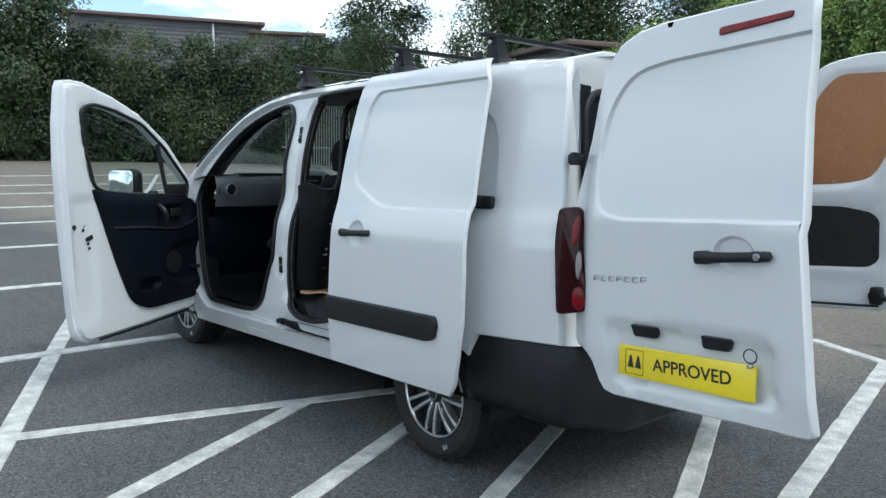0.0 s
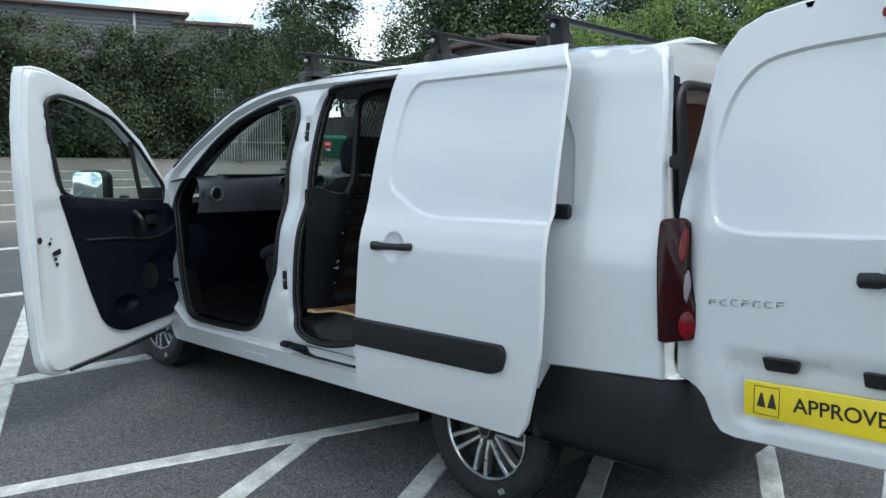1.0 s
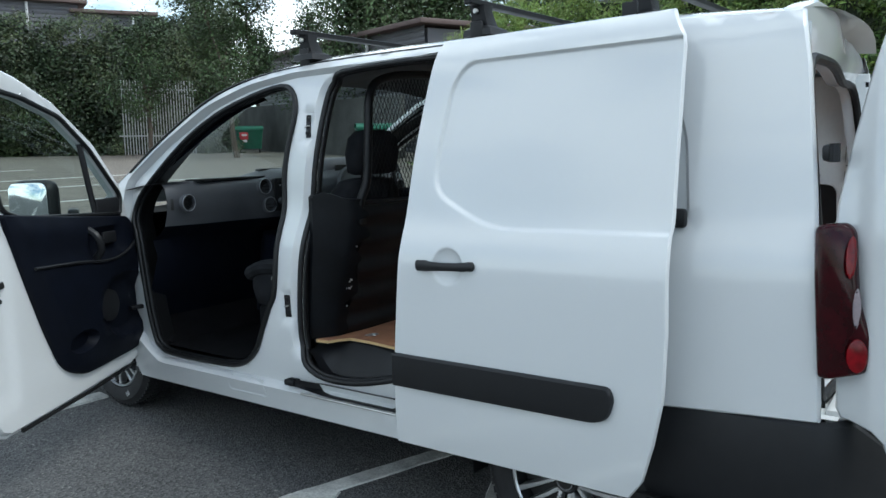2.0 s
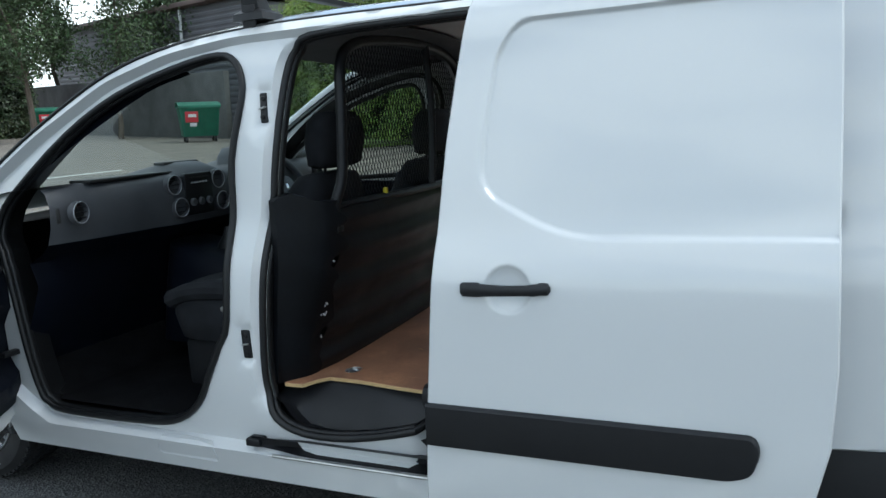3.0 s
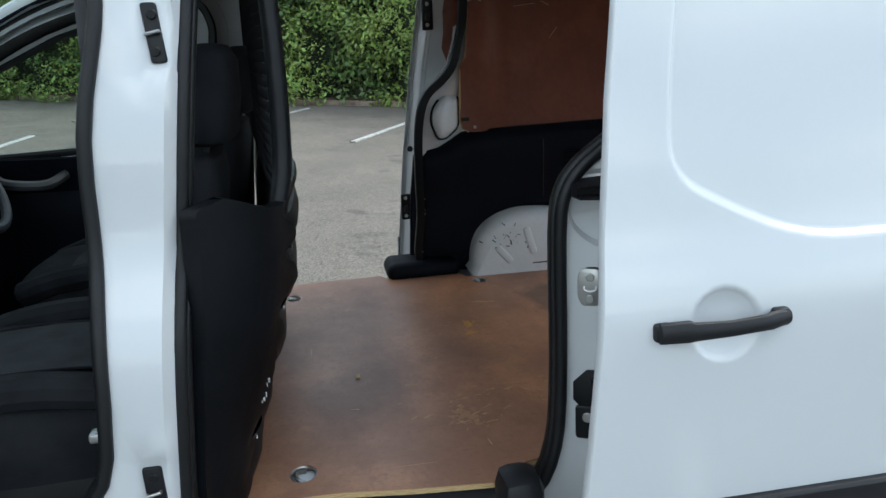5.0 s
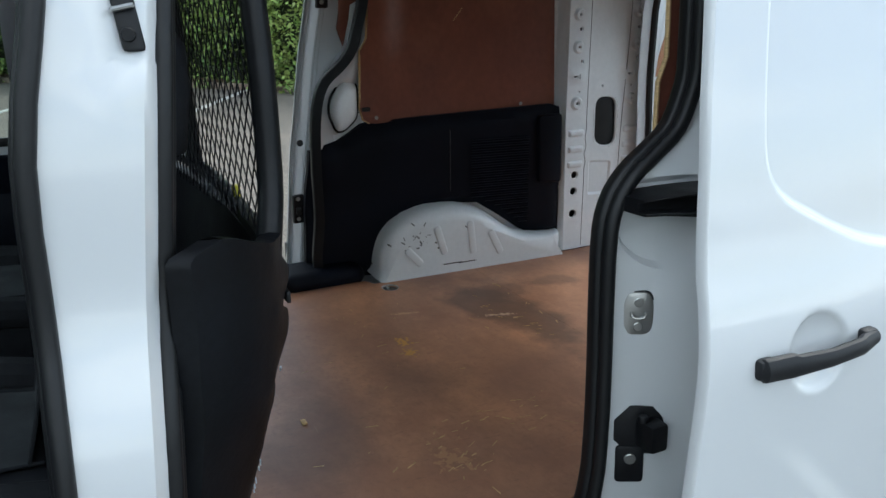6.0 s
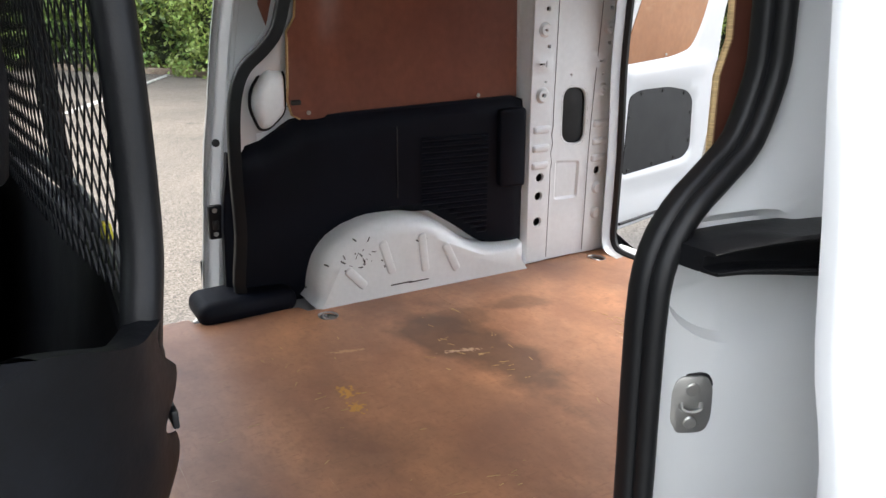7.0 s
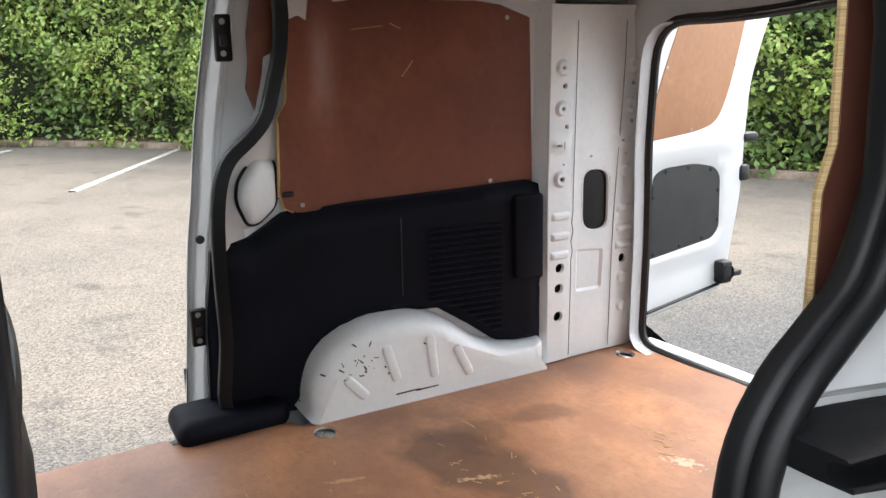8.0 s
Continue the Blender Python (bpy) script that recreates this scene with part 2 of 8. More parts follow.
def asphalt_material():
    """Dark tarmac on the bay side, past the van a paler colour that paints in its brighter look; stone chips, patches,
    hairline cracks.
    """
    m = bpy.data.materials.new("car_park_asphalt")
    m.use_nodes = True
    n, l = m.node_tree.nodes, m.node_tree.links
    b = n["Principled BSDF"]
    tc = n.new("ShaderNodeTexCoord")

    def noise_of(scale, detail=5.0):
        t = n.new("ShaderNodeTexNoise")
        t.inputs["Scale"].default_value, t.inputs["Detail"].default_value = scale, detail
        l.new(tc.outputs["Object"], t.inputs["Vector"])
        return t.outputs["Fac"]

    def mixed(fac, a, c, kind="MIX"):
        x = n.new("ShaderNodeMix")
        x.data_type, x.blend_type = "RGBA", kind
        for key, v in (("Factor", fac), ("A", a), ("B", c)):
            if isinstance(v, tuple):
                x.inputs[key].default_value = (*v, 1)
            elif isinstance(v, float):
                x.inputs[key].default_value = v
            else:
                l.new(v, x.inputs[key])
        return x.outputs["Result"]

    def ramp_of(fac, lo, hi, top=1.0):
        r = n.new("ShaderNodeMapRange")
        r.clamp = True
        r.inputs["From Min"].default_value, r.inputs["From Max"].default_value, r.inputs["To Max"].default_value = lo, hi, top
        l.new(fac, r.inputs["Value"])
        return r.outputs["Result"]

    sep = n.new("ShaderNodeSeparateXYZ")
    l.new(tc.outputs["Object"], sep.inputs["Vector"])
    edge = n.new("ShaderNodeMath")
    edge.operation = "MULTIPLY_ADD"
    wav = noise_of(0.7, 3.0)
    l.new(wav, edge.inputs[0])
    edge.inputs[1].default_value = 1.6
    l.new(sep.outputs["X"], edge.inputs[2])
    far = n.new("ShaderNodeMath")
    far.operation = "MULTIPLY_ADD"
    l.new(sep.outputs["Y"], far.inputs[0])
    far.inputs[1].default_value = 0.12
    l.new(edge.outputs["Value"], far.inputs[2])
    # mask of the ground past the van, where brightness is lifted through the colour
    worn = ramp_of(far.outputs["Value"], 2.4, 3.6)
    dark_t = mixed(ramp_of(noise_of(1.3), 0.3, 0.7), (0.074, 0.075, 0.077), (0.098, 0.098, 0.098))
    lifted_t = mixed(ramp_of(noise_of(0.9), 0.3, 0.7), (0.188, 0.166, 0.141), (0.142, 0.127, 0.110))
    base = mixed(worn, dark_t, lifted_t)
    vor = n.new("ShaderNodeTexVoronoi")
    vor.inputs["Scale"].default_value = 110.0
    l.new(tc.outputs["Object"], vor.inputs["Vector"])
    chips = ramp_of(vor.outputs["Color"], 0.15, 0.95)
    base = mixed(0.75, base, mixed(chips, (0.40, 0.40, 0.40), (1.9, 1.9, 1.85)), "MULTIPLY")
    spots = ramp_of(noise_of(46.0, 2.0), 0.64, 0.74, 0.7)
    base = mixed(spots, base, (0.30, 0.29, 0.27))
    blot = ramp_of(noise_of(2.6, 6.0), 0.58, 0.72, 0.45)
    base = mixed(blot, base, (0.035, 0.035, 0.036))
    l.new(base, b.inputs["Base Color"])
    b.inputs["Roughness"].default_value = 0.88
    b.inputs["Specular IOR Level"].default_value = 0.3
    bp = n.new("ShaderNodeBump")
    bp.inputs["Strength"].default_value, bp.inputs["Distance"].default_value = 0.8, 0.006
    l.new(vor.outputs["Distance"], bp.inputs["Height"])
    l.new(bp.outputs["Normal"], b.inputs["Normal"])
    return m


ASPHALT = asphalt_material()
LINE_PAINT = material("worn_white_line_paint", (0.62, 0.62, 0.58), 0.7, vary=0.25, scale=9.0, bump=0.7, bump_scale=90, dist=0.004, second=(0.36, 0.36, 0.34))
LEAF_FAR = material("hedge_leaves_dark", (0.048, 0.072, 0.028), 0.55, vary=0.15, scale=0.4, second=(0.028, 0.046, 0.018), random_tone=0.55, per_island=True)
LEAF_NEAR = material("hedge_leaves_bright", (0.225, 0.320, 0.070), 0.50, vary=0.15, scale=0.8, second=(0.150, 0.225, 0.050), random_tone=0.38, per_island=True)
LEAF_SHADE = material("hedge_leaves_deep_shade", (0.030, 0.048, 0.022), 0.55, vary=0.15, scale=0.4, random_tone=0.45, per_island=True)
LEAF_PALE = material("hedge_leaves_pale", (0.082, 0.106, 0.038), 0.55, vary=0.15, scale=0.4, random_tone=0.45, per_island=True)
LEAF_DEEP = material("hedge_leaves_hollow_dark", (0.105, 0.175, 0.045), 0.42, vary=0.15, scale=0.8, random_tone=0.40, per_island=True)
LEAF_PROUD = material("hedge_leaves_proud_pale", (0.290, 0.390, 0.090), 0.50, vary=0.15, scale=0.8, random_tone=0.35, per_island=True)
LEAF_TREE = material("tree_leaves", (0.062, 0.098, 0.032), 0.55, vary=0.15, scale=0.5, second=(0.026, 0.048, 0.016), random_tone=0.5, per_island=True)
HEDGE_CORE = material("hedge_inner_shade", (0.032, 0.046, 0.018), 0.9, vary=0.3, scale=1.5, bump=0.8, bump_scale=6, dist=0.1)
BARK = material("bark", (0.11, 0.085, 0.065), 0.9, vary=0.2, scale=3.0, bump=0.7, bump_scale=24, dist=0.01, stretch=(1, 1, 0.3))
KERB = material("concrete_kerb", (0.27, 0.215, 0.165), 0.85, vary=0.25, scale=5.0, second=(0.13, 0.095, 0.07), bump=0.4, bump_scale=60)
SOIL = material("leaf_litter_soil", (0.20, 0.12, 0.075), 0.95, vary=0.3, scale=2.5, bump=0.8, bump_scale=30, dist=0.02)
GRASS = material("grass", (0.14, 0.20, 0.05), 0.8, vary=0.25, scale=1.2, bump=0.8, bump_scale=40, dist=0.03)
CLADDING = material("grey_profiled_cladding", (0.145, 0.143, 0.155), 0.5, vary=0.08, scale=0.3)
CLAD_TOP = material("brown_roof_trim", (0.14, 0.095, 0.085), 0.6, vary=0.1, scale=0.4)
WALL_GREY = material("grey_block_wall", (0.13, 0.125, 0.12), 0.85, vary=0.15, scale=0.8, bump=0.3, bump_scale=12)
BIN_GREEN = material("green_bin_plastic", (0.012, 0.15, 0.085), 0.5, vary=0.1, scale=3.0)
BIN_RED = material("red_sticker", (0.50, 0.03, 0.04), 0.5, vary=0.05)
BIN_WHITE = material("white_sticker", (0.65, 0.65, 0.65), 0.5, vary=0.05)
FENCE = material("galvanised_fence", (0.45, 0.46, 0.46), 0.5, metal=0.3, vary=0.1, scale=2.0)


# ---- mesh helpers ----
def part(name, bm, mat, parent=None, label="", sharp=32.0, shadow=True, local=None):
    """Links a bmesh as ONE mesh object, under a thing or a part where one is given."""
    me = bpy.data.meshes.new(name)
    bmesh.ops.recalc_face_normals(bm, faces=bm.faces)
    bm.to_mesh(me)
    bm.free()
    me.materials.append(mat)
    me.shade_smooth()
    me.set_sharp_from_angle(angle=radians(sharp))
    ob = new(name, me)
    if parent is not None:
        ob.parent = parent
    if local is not None:
        ob.matrix_local = local
    if label:
        ob["label"] = label
    ob.visible_shadow = shadow
    return ob


def thing(name, label, category, m=None, group="", kind=""):
    ob = new(name)
    ob.empty_display_size = 0.1
    if m is not None:
        ob.matrix_world = m
    return tagged(ob, label, category, group, kind)


def spline(pts, n=6, closed=False):
    """A smooth curve through the points, n steps between each two."""
    p = [np.array(q, float) for q in pts]
    out, k = [], len(p)
    for i in range(k if closed else k - 1):
        if closed:
            a, b, c, d = p[i - 1], p[i], p[(i + 1) % k], p[(i + 2) % k]
        else:
            b, c = p[i], p[i + 1]
            a, d = (p[i - 1] if i else 2 * b - c), (p[i + 2] if i + 2 < k else 2 * c - b)
        for j in range(n):
            t = j / n
            out.append(0.5 * (2 * b + (c - a) * t + (2 * a - 5 * b + 4 * c - d) * t * t + (3 * b - a - 3 * c + d) * t ** 3))
    if not closed:
        out.append(p[-1])
    return out


def rounded(poly, r, n=4):
    """A closed polygon with its corners rounded off; r is one radius or one for each corner."""
    out, k = [], len(poly)
    for i in range(k):
        a, b, c = (np.array(poly[j % k], float) for j in (i - 1, i, i + 1))
        u, v = a - b, c - b
        lu, lv = np.linalg.norm(u), np.linalg.norm(v)
        rr = min(r[i] if isinstance(r, (list, tuple)) else r, 0.45 * lu, 0.45 * lv)
        s, e = b + u / lu * rr, b + v / lv * rr
        for j in range(n + 1):
            t = j / n
            out.append((1 - t) ** 2 * s + 2 * t * (1 - t) * b + t * t * e)
    return out


def resample(loop, step, closed=True):
    pts = [np.array(p, float) for p in loop]
    if closed:
        pts = pts + [pts[0]]
    out = []
    for a, b in zip(pts[:-1], pts[1:]):
        k = max(1, int(round(np.linalg.norm(b - a) / step)))
        out += [a + (b - a) * j / k for j in range(k)]
    return out if closed else out + [pts[-1]]


_loops = {}


def loop_data(poly):
    """A closed polygon's corners and sides as arrays, kept for the next call."""
    hit = _loops.get(id(poly))
    if hit is None or hit[0] is not poly:
        q = np.array([v[:2] for v in poly], float)
        d = np.roll(q, -1, 0) - q
        hit = (poly, q, d, np.maximum((d * d).sum(1), 1e-12))
        _loops[id(poly)] = hit
    return hit


def inside(p, poly):
    _, q, d, _ = loop_data(poly)
    y0, y1 = q[:, 1] > p[1], q[:, 1] + d[:, 1] > p[1]
    m = y0 != y1
    return bool((p[0] < d[m, 0] * (p[1] - q[m, 1]) / d[m, 1] + q[m, 0]).sum() % 2) if m.any() else False


def near(p, poly):
    """The distance of p from a closed polygon's outline."""
    _, q, d, dd = loop_data(poly)
    w = np.array((p[0], p[1])) - q
    t = np.clip((w * d).sum(1) / dd, 0, 1)
    return float(np.sqrt(((w - d * t[:, None]) ** 2).sum(1).min()))


def shrink(poly, d):
    """A closed polygon moved inwards by d (outwards: minus)."""
    q = [np.array(v[:2], float) for v in poly]
    area = sum(q[i - 1][0] * q[i][1] - q[i][0] * q[i - 1][1] for i in range(len(q)))
    s, out = (1 if area > 0 else -1), []
    for i in range(len(q)):
        a, b, c = q[i - 1], q[i], q[(i + 1) % len(q)]
        u, v = (b - a) / max(np.linalg.norm(b - a), 1e-9), (c - b) / max(np.linalg.norm(c - b), 1e-9)
        m = np.array((-(u[1] + v[1]), u[0] + v[0]))
        m = m / max(np.linalg.norm(m), 1e-9)
        out.append(b + s * d * m)
    return out


def sheet(bm, outline, holes, fmap, step=0.06, creases=(), flange=0.0, lip=0.006, inward=None):
    """A curved sheet: the region inside outline less the holes, filled with small triangles and mapped to space by fmap(u, v).
    creases: closed loops that its edges follow. flange: the depth to which its rims are turned in, along inward(u, v)."""
    from mathutils.geometry import delaunay_2d_cdt
    outline, holes, creases = resample(outline, step), [resample(h, step) for h in holes], [resample(c, step) for c in creases]
    vs, es = [], []
    for loop in (outline, *holes, *creases):
        k = len(vs)
        vs += [Vector(p[:2]) for p in loop]
        es += [(k + i, k + (i + 1) % len(loop)) for i in range(len(loop))]
    lo, hi = np.min([p[:2] for p in outline], 0), np.max([p[:2] for p in outline], 0)
    loops = [outline, *holes, *creases]
    for i in range(int((hi[0] - lo[0]) / step) + 1):
        for j in range(int((hi[1] - lo[1]) / step) + 1):
            p = (lo[0] + (i + 0.5 * (j % 2)) * step, lo[1] + j * step)
            if inside(p, outline) and not any(inside(p, h) for h in holes) and all(near(p, q) > 0.45 * step for q in loops):
                vs.append(Vector(p))
    co, _, faces, *_ = delaunay_2d_cdt(vs, es, [], 0, 1e-5)
    bv = [bm.verts.new(fmap(c.x, c.y)) for c in co]
    for f in faces:
        c = sum((co[i] for i in f), Vector((0, 0))) / len(f)
        if inside(c, outline) and not any(inside(c, h) for h in holes):
            bm.faces.new([bv[i] for i in f])
    for v in [v for v in bv if not v.link_faces]:
        bm.verts.remove(v)
    if flange:
        inw = inward or (lambda u, v: Vector((1, 0, 0)))
        for k, loop in enumerate((outline, *holes)):
            small = shrink(loop, lip if k == 0 else -lip * 0) if k == 0 else shrink(loop, lip)
            big = shrink(loop, -lip) if k == 0 else loop
            r0 = [Vector(fmap(p[0], p[1])) for p in loop]
            r1 = [Vector(fmap(p[0], p[1])) + inw(p[0], p[1]) * lip for p in (big if k == 0 else small)]
            r2 = [v + inw(p[0], p[1]) * (flange - lip) for v, p in zip(r1, loop)]
            grid(bm, [r0, r1, r2], closed=True)


def grid(bm, rows, closed=False, cap=False):
    """A surface through rows of points of one length; closed: each row is a ring."""
    vv = [[bm.verts.new(p) for p in r] for r in rows]
    k = len(rows[0])
    for a, b in zip(vv[:-1], vv[1:]):
        for i in range(k if closed else k - 1):
            bm.faces.new((a[i], a[(i + 1) % k], b[(i + 1) % k], b[i]))
    if cap:
        bm.faces.new(vv[0])
        bm.faces.new(list(reversed(vv[-1])))
    return vv


def tube(bm, pts, r, closed=False, n=8, flat=1.0):
    """A bar of round section along a line."""
    p = [Vector(q) for q in pts]
    k, rows, side = len(p), [], None
    for i in range(k):
        a, b = (p[i - 1] if closed or i else p[0]), (p[(i + 1) % k] if closed or i + 1 < k else p[-1])
        d = (b - a).normalized()
        if side is None:
            side = d.orthogonal().normalized()
        side = (side - d * side.dot(d)).normalized()
        up = d.cross(side)
        rows.append([p[i] + r * (math.cos(2 * math.pi * j / n) * side + flat * math.sin(2 * math.pi * j / n) * up) for j in range(n)])
    if closed:
        rows.append(rows[0])
    vv = grid(bm, rows, closed=True, cap=not closed)
    if closed:
        bmesh.ops.remove_doubles(bm, verts=vv[0] + vv[-1], dist=1e-5)


def box(bm, c, s, r=0.0, m=None, seg=2):
    """A block with rounded edges; s its full sizes."""
    vs = bmesh.ops.create_cube(bm, size=1.0, matrix=Matrix.Translation(c) @ Matrix.Diagonal((*s, 1)))["verts"]
    if r:
        es = list({e for v in vs for e in v.link_edges})
        out = bmesh.ops.bevel(bm, geom=es, offset=min(r, 0.48 * min(s)), segments=seg, affect="EDGES", profile=0.5)
        vs = list(set(out["verts"]) | {v for v in vs if v.is_valid})
    if m is not None:
        bmesh.ops.transform(bm, matrix=m, verts=[v for v in vs if v.is_valid])
    return vs


def block(c, s, r=0.0, m=None):
    bm = bmesh.new()
    box(bm, c, s, r, m)
    return bm


def prism(bm, poly, fmap, depth, lip=0.004):
    """A flat piece of the outline poly with a rounded rim; fmap(u, v, h) maps it, h from 0 (back) to depth (face)."""
    rows = []
    for inset, h in ((0, 0), (0, depth - lip), (lip * 0.35, depth - lip * 0.3), (lip, depth)):
        q = shrink(poly, inset) if inset else poly
        rows.append([Vector(fmap(p[0], p[1], h)) for p in q])
    grid(bm, rows, closed=True, cap=True)


def slab(bm, poly, fmap, depth, back, step=0.05):
    """A board of the outline poly on a curved face: fmap(u, v) is its front, back the way to its rear."""
    way = Vector(back)
    sheet(bm, poly, [], fmap, step, flange=depth, lip=0.001, inward=lambda u, v: way)


def lathe(bm, prof, n=32, m=None):
    """A body turned about the x axis; prof: rows of (x, radius)."""
    rows = [[Vector((x, r * math.cos(2 * math.pi * j / n), r * math.sin(2 * math.pi * j / n))) for j in range(n)] for x, r in prof]
    vv = grid(bm, rows, closed=True)
    if m is not None:
        bmesh.ops.transform(bm, matrix=m, verts=[v for r in vv for v in r])
    return vv


def disc_bm(c, axis, r, depth, n=14):
    """A short round plug at c that faces along axis."""
    bm = bmesh.new()
    a = Vector(axis).normalized()
    s = a.orthogonal().normalized()
    u = a.cross(s)
    ring = lambda rr, h: [Vector(c) + a * h + rr * (math.cos(2 * math.pi * j / n) * s + math.sin(2 * math.pi * j / n) * u) for j in range(n)]
    grid(bm, [ring(r, 0), ring(r, depth * 0.7), ring(r * 0.85, depth)], closed=True, cap=True)
    return bm


def lettering(name, text, size, depth, m, mat, parent, squeeze=1.0, align="CENTER"):
    cu = bpy.data.curves.new(name, "FONT")
    cu.offset = 0.0007
    cu.body, cu.size, cu.extrude, cu.align_x, cu.align_y = text, size, depth, align, "CENTER"
    tmp = bpy.data.objects.new(name, cu)
    scene.collection.objects.link(tmp)
    me = bpy.data.meshes.new_from_object(tmp.evaluated_get(bpy.context.evaluated_depsgraph_get()))
    bpy.data.objects.remove(tmp)
    me.materials.clear()
    me.materials.append(mat)
    me.transform(m @ Matrix.Diagonal((squeeze, 1, 1, 1)))
    ob = new(name, me)
    ob.parent = parent
    return ob


# ---- the van's form, in its own frame: x to its right, y ahead, z up, the rear axle at y = 0 ----
PROFILE = [(0.20, 0.835), (0.33, 0.852), (0.40, 0.872), (0.50, 0.893), (0.62, 0.908), (0.74, 0.915), (0.90, 0.917), (1.05, 0.914), (1.13, 0.900), (1.20, 0.880),
           (1.32, 0.861), (1.45, 0.838), (1.58, 0.812), (1.70, 0.783), (1.76, 0.757), (1.80, 0.715), (1.86, 0.62)]
_pz, _px = zip(*[tuple(p) for p in spline(PROFILE, 5)])


def half(z, y=0.0):
    """Half the body's width at a height."""
    w = float(np.interp(z, _pz, _px))
    w *= float(np.interp(y, [-0.90, -0.5, -0.2, 0.1, 2.3, 2.9, 3.3, 3.55, 3.66], [0.902, 0.93, 0.972, 1, 1, 0.985, 0.94, 0.84, 0.72]))
    return w


GUTTER = [(-0.86, 1.745), (-0.40, 1.780), (0.10, 1.797), (0.50, 1.803), (1.00, 1.808), (1.27, 1.800), (1.53, 1.770), (1.80, 1.695), (2.13, 1.528), (2.364, 1.384),
          (2.50, 1.30)]
_gy, _gz = zip(*[tuple(p) for p in spline(GUTTER, 4)])
gut = lambda y: float(np.interp(y, _gy, _gz))

CAB_OPEN = [(2.345, 1.15), (2.285, 1.03), (2.225, 0.60), (2.19, 0.53), (2.10, 0.503), (1.708, 0.505), (1.56, 0.53), (1.46, 0.60), (1.40, 0.70), (1.345, 0.80), (1.300, 0.89),
            (1.284, 1.17), (1.275, 1.39), (1.240, 1.56), (1.238, 1.63), (1.268, 1.69), (1.339, 1.718), (1.524, 1.690), (1.771, 1.618), (1.999, 1.500), (2.240, 1.320),
            (2.325, 1.235)]
SLIDE_OPEN = [(1.193, 0.72), (1.180, 0.90), (1.155, 1.17), (1.120, 1.45), (1.092, 1.64), (1.060, 1.715), (0.99, 1.748), (0.76, 1.757), (0.40, 1.752), (0.358, 1.70),
              (0.350, 1.58), (0.350, 1.48), (0.353, 1.415), (0.376, 1.352), (0.418, 1.316), (0.460, 1.284), (0.490, 1.240), (0.502, 1.16), (0.503, 0.90), (0.515, 0.74), (0.56, 0.645),
              (0.66, 0.590), (0.877, 0.540), (1.05, 0.535), (1.148, 0.575), (1.185, 0.64)]
SLIDE_OPEN_R = SLIDE_OPEN[:8] + [(0.41, 1.752), (0.366, 1.70), (0.364, 1.60), (0.378, 1.525), (0.402, 1.440), (0.445, 1.388), (0.497, 1.343), (0.526, 1.28), (0.540, 1.18),
                                 (0.544, 1.03), (0.544, 0.88), (0.560, 0.74)] + SLIDE_OPEN[20:]
CAB_LOOP, SLIDE_LOOP, SLIDE_LOOP_R = spline(CAB_OPEN, 3, True), spline(SLIDE_OPEN, 3, True), spline(SLIDE_OPEN_R, 3, True)
APERTURE = rounded([(0.265, 0.455), (2.20, 0.455), (2.40, 0.62), (2.425, 1.10), (2.40, 1.335), (2.13, 1.502), (1.80, 1.668), (1.53, 1.742), (1.27, 1.772), (0.265, 1.775)], 0.06, 3)
SIDE_OUT = [(0.42, 0.35), (2.40, 0.35), (2.42, 0.52), (2.40, 0.62), (2.46, 0.75), (2.58, 0.84), (2.73, 0.875), (2.88, 0.84), (3.00, 0.75), (3.08, 0.60), (3.25, 0.60), (3.45, 0.62),
            (3.52, 0.80), (3.45, 1.00), (3.15, 1.08), (2.80, 1.14), (2.60, 1.19), (2.50, 1.30), (2.364, 1.384), (2.13, 1.528), (1.80, 1.695), (1.53, 1.770), (1.27, 1.800),
            (1.00, 1.808), (0.50, 1.803), (0.10, 1.797), (-0.40, 1.780), (-0.690, 1.764), (-0.715, 1.62), (-0.742, 1.35), (-0.760, 1.10), (-0.770, 0.90), (-0.775, 0.672), (-0.52, 0.664), (-0.35, 0.660),
            (-0.30, 0.56), (-0.24, 0.60), (-0.12, 0.665), (0.02, 0.685), (0.16, 0.655), (0.28, 0.58), (0.35, 0.48)]
WIN_PANEL = rounded([(-0.10, 1.20), (-0.432, 1.185), (-0.412, 1.46), (-0.355, 1.575), (-0.22, 1.63), (-0.10, 1.63)], [0.02, 0.05, 0.08, 0.08, 0.05, 0.02], 4)


def smooth(t):
    t = min(1.0, max(0.0, t))
    return t * t * (3 - 2 * t)


STRIKE = [rounded([(y - 0.030, z - 0.064), (y + 0.030, z - 0.064), (y + 0.030, z + 0.064), (y - 0.030, z + 0.064)], 0.014, 3) for y, z in ((1.153, 1.545), (1.232, 0.815))]
POCKET = rounded([(0.345, 1.285), (0.475, 1.275), (0.485, 1.18), (0.44, 1.135), (0.375, 1.13), (0.335, 1.17)], 0.035, 4)


